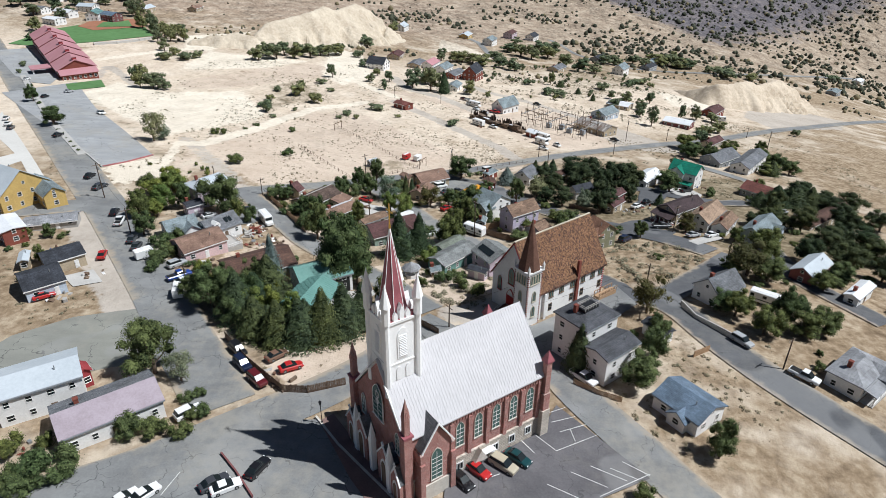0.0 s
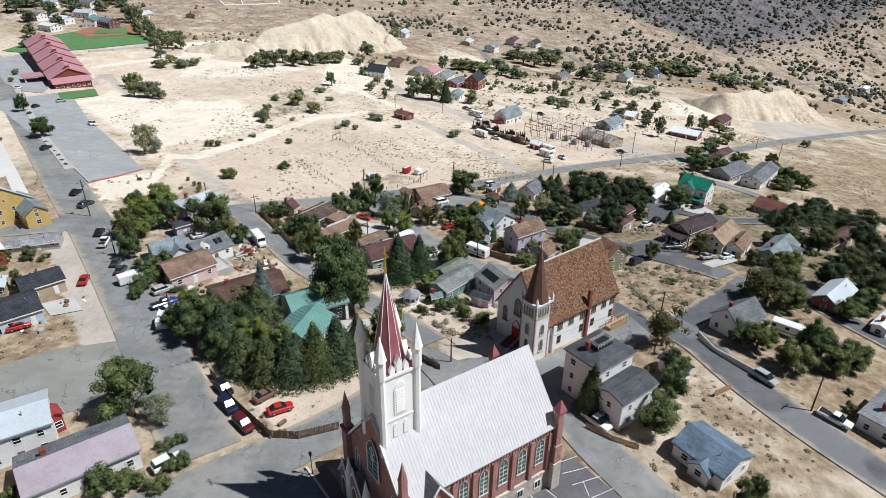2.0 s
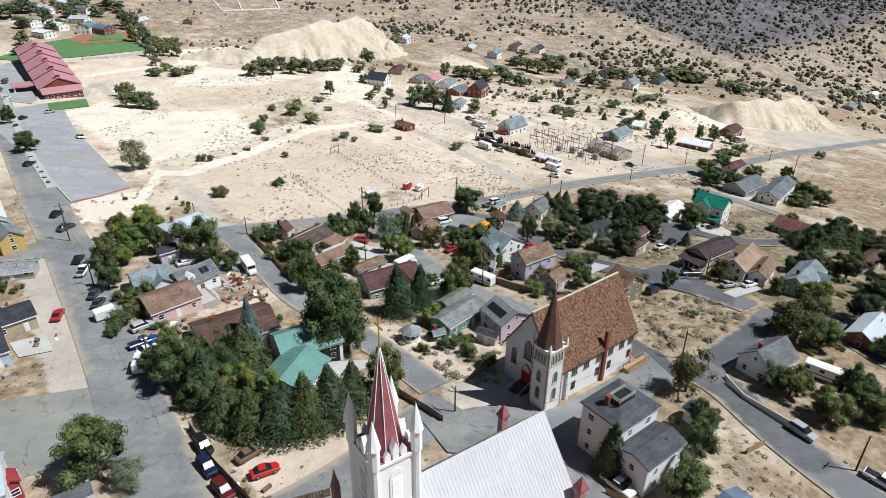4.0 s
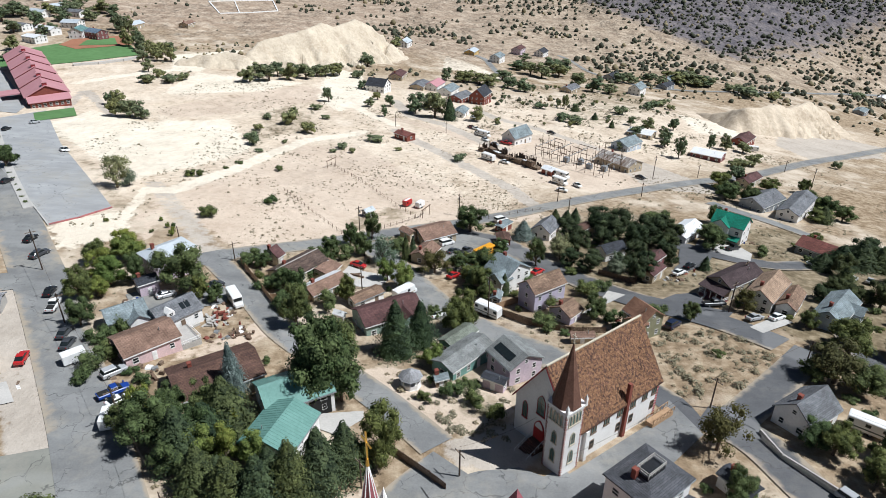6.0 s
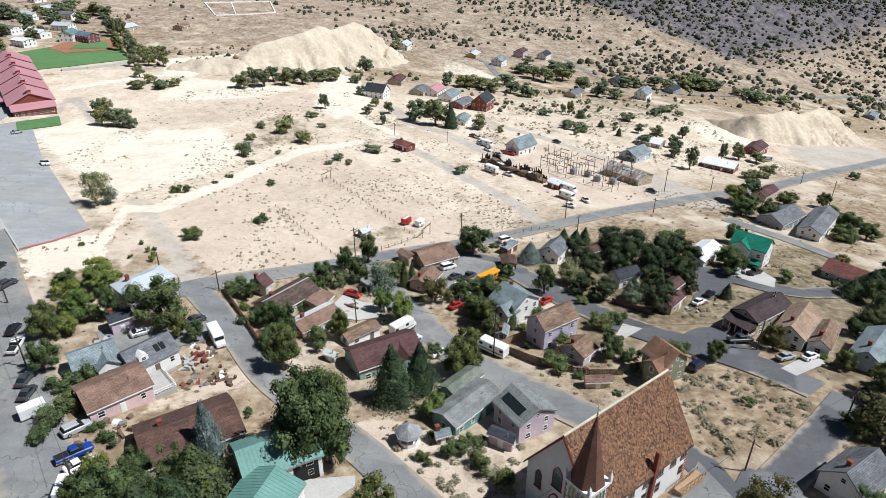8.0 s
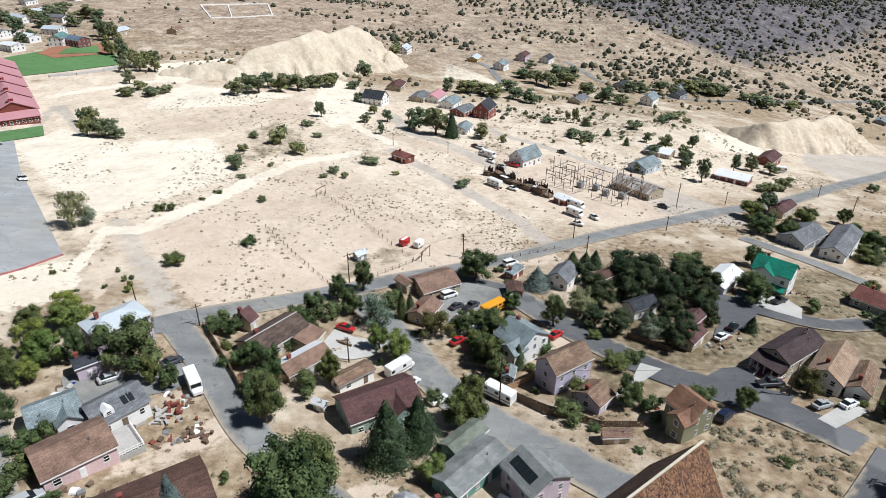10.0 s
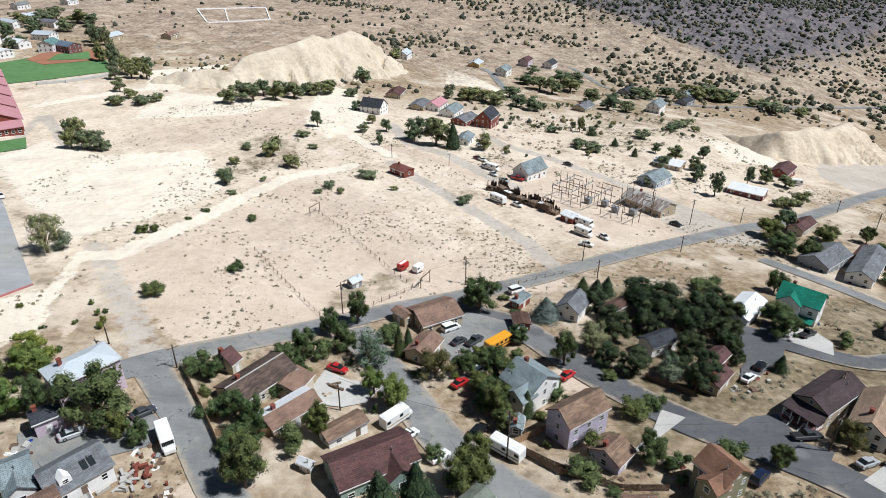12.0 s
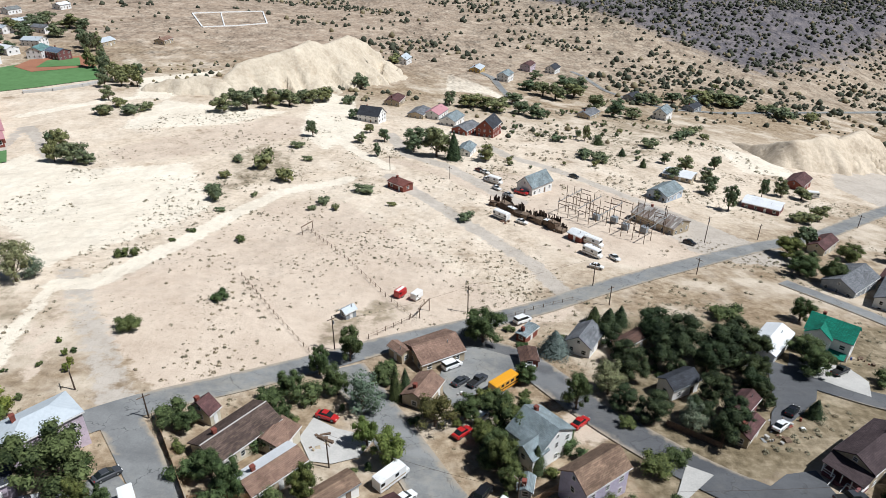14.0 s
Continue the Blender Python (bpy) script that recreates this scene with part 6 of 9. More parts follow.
plant(tree_olive, -4.2, 191.0, 7.6, 8.6)
plant(tree_conifer, -12.6, 199.1, 8.5, 2.8)
plant(tree_conifer, -10.7, 201.2, 7.0, 2.8)
plant(tree_shrub, -15.1, 205.4, 4.8, 6.5)
plant(tree_round, 6.5, 223.8, 9.2, 10.5)
plant(tree_spruce, 23.1, 219.5, 6.4, 8.5)
plant(tree_silver, 32.1, 203.3, 8.3, 8.0)
plant(tree_round, 24.4, 197.9, 9.0, 6.0)
plant(tree_dark, 47.9, 226.2, 9.2, 11.8)
plant(tree_dark, 53.2, 219.7, 10.0, 11.9)
plant(tree_dark, 62.1, 217.1, 9.7, 11.7)
plant(tree_dark, 70.1, 219.6, 7.1, 8.8)
plant(tree_dark, 38.7, 209.4, 7.4, 7.6)
plant(tree_dark, 53.6, 200.4, 7.3, 7.2)
plant(tree_dark, 39.2, 194.1, 6.6, 8.0)
plant(tree_silver, 45.4, 190.6, 6.4, 6.0)
plant(tree_dark, 47.6, 194.2, 6.0, 6.0)
plant(tree_dark, 49.9, 187.1, 7.5, 7.1)
plant(tree_dark, 34.4, 198.4, 5.4, 6.6)
plant(tree_silver, 32.6, 206.0, 6.2, 6.4)
plant(tree_dark, 62.2, 203.6, 6.5, 6.9)
plant(tree_dark, 65.6, 208.6, 7.0, 7.0)
plant(tree_dark, 37.2, 224.4, 5.9, 7.9)
plant(tree_conifer, 35.5, 234.9, 5.3, 4.0)
plant(tree_conifer, 39.2, 234.0, 5.3, 4.6)
plant(tree_conifer, 42.0, 234.1, 6.1, 4.3)
plant(tree_dark, 56.2, 211.8, 8.6, 8.8)
plant(tree_dark, 48.8, 214.4, 9.5, 9.6)
plant(tree_dark, 68.9, 227.4, 6.6, 7.4)
plant(tree_dark, 39.1, 214.3, 6.4, 8.3)
plant(tree_silver, 45.8, 192.3, 7.1, 4.8)
plant(tree_shrub, 35.1, 179.0, 4.9, 6.7)
plant(tree_shrub, 39.6, 181.4, 4.5, 5.1)
plant(tree_shrub, 24.5, 167.2, 5.4, 4.9)
plant(tree_shrub, 27.5, 169.5, 3.9, 3.6)
plant(tree_round, 33.9, 164.3, 7.4, 6.4)
plant(tree_shrub, 49.3, 166.8, 3.8, 5.5)
plant(tree_shrub, 21.6, 160.2, 3.8, 6.5)
plant(tree_shrub, 38.2, 162.9, 4.2, 4.8)
plant(tree_round, 7.9, 196.6, 5.1, 7.4)
plant(tree_round, 11.5, 188.9, 8.8, 9.4)
plant(tree_round, 6.9, 180.4, 6.8, 8.8)
plant(tree_conifer, 13.9, 178.9, 6.4, 3.3)
plant(tree_round, 9.2, 174.1, 5.5, 5.2)
plant(tree_round, 15.1, 207.2, 4.8, 5.8)
plant(tree_shrub, 5.1, 189.6, 3.7, 4.7)
plant(tree_shrub, 20.0, 183.3, 4.3, 6.7)
plant(tree_shrub, 33.4, 192.4, 2.7, 4.1)
plant(tree_round, 5.5, 199.4, 3.9, 5.0)
plant(tree_round, 81.1, 218.0, 6.8, 8.5)
plant(tree_conifer, 71.6, 195.6, 4.6, 3.2)
plant(tree_round, 84.8, 148.9, 9.9, 10.1)
plant(tree_olive, 75.5, 137.8, 9.5, 11.5)
plant(tree_conifer, 115.1, 204.8, 7.6, 9.2)
plant(tree_conifer, 120.8, 204.9, 10.1, 9.2)
plant(tree_conifer, 127.3, 205.3, 8.2, 8.5)
plant(tree_conifer, 105.4, 186.6, 7.4, 6.7)
plant(tree_dark, 127.7, 191.6, 8.0, 10.4)
plant(tree_dark, 95.5, 147.6, 7.9, 8.4)
plant(tree_dark, 114.1, 164.8, 7.9, 9.1)
plant(tree_dark, 106.9, 150.0, 7.3, 8.3)
plant(tree_round, 61.3, 118.7, 5.1, 7.2)
plant(tree_round, 67.2, 110.1, 6.5, 7.8)
plant(tree_round, 73.6, 114.1, 9.2, 8.0)
plant(tree_round, 76.2, 110.9, 6.5, 8.5)
plant(tree_round, 80.8, 111.4, 6.4, 7.7)
plant(tree_olive, 44.5, 117.0, 9.6, 8.2)
plant(tree_round, 35.7, 91.6, 6.8, 8.7)
plant(tree_round, 40.7, 100.3, 7.1, 5.9)
plant(tree_dark, 103.3, 177.9, 5.1, 6.5)
plant(tree_shrub, 93.7, 209.5, 4.0, 5.6)
plant(tree_round, 141.3, 271.0, 7.3, 12.0)
plant(tree_conifer, 137.3, 253.6, 6.9, 6.8)
plant(tree_round, 126.0, 254.0, 4.6, 6.8)
plant(tree_round, 113.1, 280.2, 6.3, 9.8)
plant(tree_round, 91.1, 131.3, 5.3, 7.4)
plant(tree_conifer, 25.6, 96.2, 10.8, 4.9)
plant(tree_round, 43.4, 105.8, 6.6, 6.0)
plant(tree_round, 44.5, 74.7, 7.7, 5.3)
plant(tree_shrub, 30.1, 65.7, 4.2, 3.7)
plant(tree_shrub, 73.0, 98.4, 2.8, 2.6)
plant(tree_round, 26.1, 106.3, 5.5, 4.6)
plant(tree_dark, 108.7, 161.6, 6.7, 9.6)
plant(tree_dark, 105.8, 145.7, 7.7, 10.3)
plant(tree_dark, 115.9, 152.0, 7.9, 10.7)
plant(tree_round, -52.1, 91.8, 11.4, 10.7)
plant(tree_silver, -46.5, 89.6, 6.3, 5.3)
plant(tree_shrub, -49.7, 75.7, 5.4, 4.7)
plant(tree_shrub, -46.4, 76.3, 4.4, 5.4)
plant(tree_shrub, -41.7, 76.0, 3.4, 3.6)
plant(tree_shrub, -56.1, 69.2, 4.5, 5.3)
plant(tree_shrub, -60.1, 67.2, 5.1, 6.0)
plant(tree_shrub, -62.8, 65.2, 4.3, 5.1)
plant(tree_shrub, -65.8, 71.8, 4.0, 4.4)
plant(tree_shrub, -60.9, 73.2, 3.6, 3.5)
plant(tree_shrub, -41.4, 80.2, 2.9, 2.8)
plant(tree_round, -72.9, 80.6, 4.2, 3.8)
plant(tree_shrub, -39.8, 81.0, 2.7, 2.8)
plant(tree_shrub, -56.5, 66.5, 3.9, 5.0)
plant(tree_shrub, -60.2, 64.3, 3.8, 4.9)
plant(tree_shrub, -41.9, 85.9, 2.4, 2.4)
plant(tree_shrub, -43.8, 84.4, 2.4, 2.9)
plant(tree_dark, 108.2, 174.8, 8.3, 9.5)
plant(tree_dark, 123.2, 179.0, 9.2, 9.8)
plant(tree_round, 97.9, 136.0, 6.1, 7.6)
plant(tree_dark, 140.9, 203.5, 7.5, 11.0)
plant(tree_dark, 100.3, 181.7, 5.2, 6.6)
plant(tree_round, 87.6, 153.6, 5.5, 6.6)
plant(tree_round, 72.2, 138.9, 5.0, 6.4)
plant(tree_round, 79.0, 134.4, 6.8, 8.8)
plant(tree_dark, 131.7, 205.7, 6.7, 9.3)
plant(tree_conifer, 107.5, 201.0, 5.7, 6.5)
plant(tree_round, 117.0, 222.0, 5.1, 5.9)
plant(tree_dark, 111.8, 140.7, 7.5, 8.6)
plant(tree_dark, 121.0, 165.3, 6.8, 9.9)
plant(tree_dark, 140.9, 186.5, 7.4, 9.1)
plant(tree_dark, 94.3, 177.0, 4.6, 6.9)
plant(tree_round, 63.7, 116.6, 6.8, 7.4)
plant(tree_round, -156.5, 250.4, 8.0, 9.1)
plant(tree_round, -190.5, 295.1, 8.6, 6.8)
plant(tree_round, -100.3, 145.8, 3.8, 3.5)
plant(tree_round, -104.9, 143.9, 3.7, 3.4)
plant(tree_round, -95.1, 132.5, 5.0, 3.2)
plant(tree_shrub, -73.6, 214.9, 4.7, 6.4)
plant(tree_shrub, -59.4, 233.8, 4.0, 5.2)
plant(tree_shrub, -66.9, 274.2, 2.8, 3.5)
plant(tree_shrub, -92.3, 253.2, 3.7, 5.2)
plant(tree_shrub, -90.4, 255.7, 3.0, 2.8)
plant(tree_shrub, -35.5, 328.8, 4.1, 8.4)
plant(tree_shrub, -43.3, 309.7, 3.1, 3.5)
plant(tree_round, -69.5, 402.6, 8.6, 8.3)
plant(tree_silver, -109.0, 232.5, 11.5, 10.2)
plant(tree_silver, -106.9, 236.4, 6.7, 6.7)
plant(tree_shrub, -87.3, 311.2, 8.1, 7.4)
plant(tree_shrub, -81.0, 354.0, 10.2, 13.0)
plant(tree_shrub, -68.1, 338.5, 6.9, 9.7)
plant(tree_round, -166.3, 355.2, 9.6, 11.2)
plant(tree_round, -151.7, 340.8, 9.1, 12.4)
plant(tree_shrub, -174.6, 411.7, 6.3, 9.7)
plant(tree_shrub, -164.2, 418.4, 5.8, 15.2)
plant(tree_round, -201.6, 468.0, 11.3, 11.1)
plant(tree_round, -199.0, 493.7, 9.3, 13.2)
plant(tree_round, -186.0, 474.8, 9.7, 11.2)
plant(tree_round, -229.7, 511.3, 13.3, 12.0)
plant(tree_round, -219.3, 505.4, 13.2, 10.3)
plant(tree_shrub, -51.1, 309.1, 1.8, 4.4)
plant(tree_shrub, -23.3, 316.2, 2.1, 3.5)
plant(tree_shrub, -48.5, 315.8, 1.6, 6.1)
plant(tree_shrub, 3.2, 305.1, 4.1, 7.3)
plant(tree_round, -122.9, 434.6, 10.1, 15.1)
plant(tree_round, -113.0, 442.7, 11.0, 17.5)
plant(tree_round, -102.8, 451.5, 11.2, 14.3)
plant(tree_round, -93.9, 460.2, 10.0, 16.8)
plant(tree_round, -83.6, 474.1, 8.1, 15.1)
plant(tree_round, -75.9, 485.0, 8.7, 11.6)
plant(tree_round, -63.1, 539.9, 8.4, 15.5)
plant(tree_round, -58.8, 560.9, 7.8, 13.4)
plant(tree_shrub, -72.4, 383.4, 3.7, 9.2)
plant(tree_shrub, -64.7, 365.4, 3.0, 5.8)
plant(tree_round, -19.2, 389.2, 11.6, 15.5)
plant(tree_round, -8.2, 382.7, 14.5, 18.4)
plant(tree_round, -12.0, 406.7, 8.2, 16.3)
plant(tree_conifer, -0.3, 379.7, 13.5, 8.5)
plant(tree_round, 14.7, 381.9, 8.7, 10.4)
plant(tree_round, -35.3, 378.0, 6.7, 6.0)
plant(tree_round, -45.2, 399.6, 5.5, 8.3)
plant(tree_round, -43.0, 418.7, 5.0, 7.3)
plant(tree_round, -55.8, 446.8, 5.3, 9.3)
plant(tree_round, 13.5, 507.5, 8.0, 20.3)
plant(tree_round, 29.4, 500.4, 9.1, 21.7)
plant(tree_round, 41.5, 500.2, 8.0, 16.1)
plant(tree_round, 52.5, 490.2, 9.0, 17.3)
plant(tree_round, 73.9, 562.5, 12.4, 22.6)
plant(tree_round, 89.9, 577.1, 10.5, 23.2)
plant(tree_round, 97.1, 539.2, 10.7, 17.4)
plant(tree_round, 106.5, 520.8, 10.4, 16.8)
plant(tree_round, 68.4, 639.3, 7.5, 15.4)
plant(tree_round, 119.4, 521.4, 7.5, 16.8)
plant(tree_round, 71.2, 435.5, 8.8, 6.3)
plant(tree_conifer, 76.9, 428.5, 4.2, 6.9)
plant(tree_round, 200.0, 611.0, 10.6, 24.8)
plant(tree_round, 217.0, 609.2, 9.7, 22.8)
plant(tree_round, 235.1, 677.3, 4.3, 11.0)
plant(tree_round, 110.1, 355.5, 8.1, 9.4)
plant(tree_round, 110.6, 388.3, 7.3, 12.5)
plant(tree_round, 111.2, 336.8, 11.1, 8.2)
plant(tree_round, 134.1, 357.6, 8.8, 5.8)
plant(tree_round, 144.3, 361.1, 8.8, 8.8)
plant(tree_round, 152.3, 358.9, 5.9, 11.6)
plant(tree_round, 146.8, 333.0, 6.9, 9.7)
plant(tree_shrub, 137.5, 330.3, 3.3, 13.4)
plant(tree_round, 84.1, 343.8, 4.3, 6.7)
plant(tree_shrub, 195.5, 346.7, 5.1, 6.2)
plant(tree_round, 113.9, 291.0, 7.3, 11.8)
plant(tree_round, 125.6, 301.9, 7.5, 9.8)
plant(tree_round, 116.2, 269.2, 9.0, 8.7)
plant(tree_round, 109.6, 274.7, 6.9, 8.9)
plant(tree_round, 134.9, 292.5, 6.1, 9.5)
plant(tree_round, 147.2, 267.0, 6.7, 9.5)
plant(tree_round, 147.0, 257.3, 6.4, 8.4)
plant(tree_round, 137.0, 254.6, 3.2, 10.3)
plant(tree_round, 150.7, 292.7, 7.3, 6.2)
plant(tree_dark, 128.6, 214.4, 7.2, 10.4)
plant(tree_dark, 111.1, 197.1, 7.5, 7.0)
plant(tree_shrub, 71.8, 239.6, 5.2, 9.6)
plant(tree_round, 80.1, 211.5, 7.3, 8.5)
plant(tree_shrub, 256.5, 588.7, 7.1, 28.8)
plant(tree_shrub, 248.4, 605.3, 6.3, 19.7)
plant(tree_shrub, 280.5, 597.8, 6.2, 19.5)
plant(tree_shrub, 415.8, 696.7, 5.5, 17.2)
plant(tree_round, 140.3, 581.6, 8.3, 18.8)
plant(tree_round, 152.8, 584.0, 8.3, 18.9)
plant(tree_round, 171.6, 599.6, 8.6, 19.4)
plant(tree_round, 177.5, 586.2, 8.9, 14.2)
plant(tree_round, 209.4, 616.4, 9.8, 25.0)
plant(tree_round, 223.4, 612.9, 9.2, 24.9)
plant(tree_round, 232.1, 615.6, 6.8, 20.0)
plant(tree_round, 199.8, 634.7, 7.0, 15.4)
plant(tree_round, 103.8, 398.8, 5.5, 7.6)
plant(tree_round, 115.3, 372.6, 7.0, 8.6)
plant(tree_round, 126.7, 394.0, 7.4, 9.5)
plant(tree_round, 100.4, 373.8, 6.1, 9.0)
plant(tree_shrub, 69.0, 444.3, 5.4, 5.0)
plant(tree_conifer, 84.5, 406.9, 4.3, 4.6)
plant(tree_conifer, 90.2, 388.5, 4.8, 3.8)
plant(tree_shrub, 70.7, 393.7, 5.5, 12.7)
plant(tree_shrub, 65.6, 401.9, 4.9, 12.9)
plant(tree_shrub, 56.5, 430.8, 5.2, 10.4)
plant(tree_round, 99.7, 608.9, 7.7, 24.5)
plant(tree_round, 87.5, 609.6, 8.2, 24.5)
plant(tree_round, 65.7, 570.3, 10.3, 21.1)
plant(tree_round, 56.1, 590.6, 7.9, 19.0)
plant(tree_round, 39.7, 529.6, 8.4, 19.5)
plant(tree_round, 21.7, 507.5, 8.1, 18.7)
plant(tree_round, 9.4, 505.2, 8.8, 16.2)
plant(tree_round, -2.7, 505.2, 9.2, 12.1)
plant(tree_round, 117.2, 551.1, 7.5, 17.8)
plant(tree_shrub, 105.0, 429.9, 5.9, 13.8)
plant(tree_shrub, 133.5, 467.4, 4.9, 15.1)
plant(tree_shrub, 147.8, 488.6, 4.7, 15.8)
plant(tree_shrub, 150.7, 472.8, 4.6, 7.7)
plant(tree_round, -121.7, 449.4, 9.7, 14.2)
plant(tree_round, -111.5, 458.4, 9.2, 14.5)
plant(tree_round, -101.0, 468.3, 8.0, 14.9)
plant(tree_round, -88.7, 471.2, 8.1, 15.0)
plant(tree_round, -79.1, 481.0, 8.3, 15.3)
plant(tree_round, -61.7, 528.3, 8.2, 16.8)
plant(tree_shrub, -63.9, 481.4, 6.8, 11.5)
plant(tree_round, -186.5, 440.3, 8.4, 10.4)
plant(tree_round, -195.2, 474.7, 9.0, 11.2)
plant(tree_round, -195.6, 499.8, 8.3, 11.8)
plant(tree_round, -250.3, 558.6, 13.2, 11.4)
plant(tree_round, -228.7, 522.9, 12.4, 11.5)
plant(tree_round, -160.5, 339.8, 9.3, 8.1)
plant(tree_round, -153.9, 339.9, 8.5, 11.8)
plant(tree_round, -147.4, 340.2, 6.4, 9.7)
plant(tree_shrub, -171.1, 359.6, 8.3, 8.5)
plant(tree_shrub, -49.4, 642.4, 8.9, 20.4)
plant(tree_round, -34.4, 403.3, 6.5, 8.4)
plant(tree_lime, -37.2, 117.8, 6.9, 5.5)
plant(tree_lime, -39.1, 111.4, 7.7, 6.1)
plant(tree_shrub, 0.2, 131.5, 3.4, 4.1)
plant(tree_shrub, 4.2, 128.2, 3.9, 4.6)
plant(tree_shrub, 8.0, 124.4, 4.5, 3.9)
plant(tree_shrub, -3.0, 135.8, 2.7, 3.2)
plant(tree_shrub, 2.3, 134.2, 2.7, 3.2)
plant(tree_shrub, -4.9, 129.5, 2.7, 3.1)
plant(tree_round, -87.6, 177.1, 7.1, 6.9)
plant(tree_lime, -79.5, 161.0, 5.6, 5.6)
plant(tree_lime, -83.0, 170.5, 7.9, 8.0)
plant(tree_lime, -82.6, 181.1, 7.6, 8.5)
plant(tree_round, -74.6, 168.6, 8.0, 5.6)
plant(tree_shrub, -68.2, 147.0, 6.4, 4.6)
plant(tree_shrub, -66.3, 139.3, 4.3, 5.4)
plant(tree_shrub, -68.6, 135.5, 3.6, 4.2)
plant(tree_shrub, -68.1, 130.5, 3.5, 4.1)
plant(tree_shrub, -139.8, 229.0, 1.0, 1.5)
plant(tree_shrub, -145.0, 235.6, 1.1, 1.5)
plant(tree_shrub, -150.0, 241.8, 1.1, 1.5)
plant(tree_shrub, -135.5, 223.6, 1.2, 1.6)
plant(tree_shrub, -131.1, 217.9, 1.2, 1.6)
plant(tree_shrub, -127.3, 213.3, 1.2, 1.6)
plant(tree_shrub, -156.5, 250.4, 1.1, 1.4)
plant(tree_shrub, -184.9, 289.9, 1.8, 2.6)
plant(tree_shrub, -205.0, 318.2, 2.2, 2.8)
plant(tree_shrub, -232.4, 355.5, 3.0, 4.3)
plant(tree_shrub, -240.8, 372.5, 4.0, 6.4)
plant(tree_round, -348.9, 588.2, 11.9, 22.9)
plant(tree_round, -329.9, 594.8, 11.2, 20.4)
plant(tree_round, -322.2, 611.3, 11.0, 20.9)
plant(tree_round, -320.2, 626.3, 11.3, 21.4)
plant(tree_round, -301.6, 622.3, 11.3, 21.3)
plant(tree_round, -261.7, 564.7, 13.7, 13.3)
plant(tree_round, -252.1, 552.8, 15.0, 11.3)
plant(tree_round, -350.8, 564.7, 11.4, 22.0)
plant(tree_round, -299.0, 525.8, 7.7, 12.3)
plant(tree_round, -213.9, 497.2, 12.3, 13.3)
plant(tree_round, -201.9, 481.9, 12.0, 13.7)
plant(tree_shrub, -174.5, 427.5, 6.6, 10.1)
plant(tree_shrub, -177.1, 413.9, 5.7, 9.8)
plant(tree_shrub, -160.0, 424.6, 5.6, 10.1)
plant(tree_lime, -77.6, 197.1, 2.0, 1.9)
plant(tree_lime, -78.1, 199.4, 2.1, 1.7)
plant(tree_shrub, -79.8, 204.0, 1.4, 1.5)
plant(tree_lime, -80.9, 202.5, 1.8, 1.5)
plant(tree_shrub, -81.3, 187.8, 1.3, 1.8)
plant(tree_shrub, -88.8, 195.1, 1.0, 1.7)
plant(tree_shrub, -98.4, 203.1, 1.3, 1.8)
plant(tree_lime, -84.4, 207.0, 1.4, 1.5)
plant(tree_shrub, -83.6, 198.3, 1.1, 1.5)
plant(tree_round, -23.7, 211.7, 9.5, 5.9)
plant(tree_round, -29.3, 205.4, 7.7, 5.2)
plant(tree_round, -24.5, 199.0, 7.5, 5.7)
plant(tree_shrub, -30.0, 195.7, 5.2, 6.1)
plant(tree_round, -33.9, 197.2, 5.9, 6.1)
plant(tree_shrub, -36.9, 194.3, 4.4, 6.0)
plant(tree_lime, -16.5, 183.5, 7.1, 5.2)
plant(tree_round, -48.7, 183.8, 5.3, 5.6)
plant(tree_round, -36.6, 168.7, 8.7, 6.0)
plant(tree_round, -40.4, 171.3, 6.9, 5.1)
plant(tree_round, -24.8, 168.7, 7.8, 5.0)
plant(tree_round, -32.8, 186.7, 7.0, 4.6)
plant(tree_round, 11.0, 189.9, 8.8, 8.3)
plant(tree_round, 6.1, 185.7, 5.8, 6.9)
plant(tree_round, 1.7, 193.6, 6.0, 6.0)
plant(tree_round, 7.9, 178.3, 8.4, 6.5)
plant(tree_dark, 62.6, 199.6, 6.0, 5.6)
plant(tree_dark, 54.1, 192.3, 7.0, 7.2)
plant(tree_round, 91.7, 240.6, 6.9, 6.4)
plant(tree_olive, 71.0, 168.6, 6.2, 6.4)
plant(tree_round, 82.2, 161.2, 5.0, 4.6)
plant(tree_shrub, 80.0, 165.0, 1.6, 2.2)
plant(tree_shrub, 56.4, 147.2, 2.1, 3.0)
plant(tree_round, 56.1, 162.9, 5.7, 4.7)
plant(tree_shrub, -83.6, 278.8, 1.9, 3.1)
plant(tree_shrub, -81.8, 300.2, 2.2, 3.8)
plant(tree_shrub, -85.9, 269.3, 1.3, 2.6)
plant(tree_shrub, -75.6, 319.0, 2.1, 3.6)
plant(tree_shrub, -91.6, 322.0, 3.7, 6.2)
plant(tree_shrub, -92.0, 337.4, 4.1, 5.9)
plant(tree_shrub, -93.3, 358.3, 3.8, 7.4)
plant(tree_round, -321.5, 529.5, 9.7, 16.5)
plant(tree_round, -317.6, 552.0, 12.0, 17.2)
plant(tree_round, -309.9, 578.2, 11.8, 19.8)
plant(tree_round, -296.9, 537.1, 7.9, 12.6)
plant(tree_round, -291.8, 479.1, 9.9, 13.5)
plant(tree_round, -354.7, 586.5, 10.6, 22.8)
plant(tree_round, -293.8, 590.9, 9.9, 18.4)
plant(tree_round, -287.2, 616.6, 9.9, 19.2)
plant(tree_round, -276.8, 447.8, 6.0, 10.5)
plant(tree_round, -156.8, 252.1, 7.5, 4.4)
plant(tree_round, -255.5, 555.8, 12.3, 8.7)

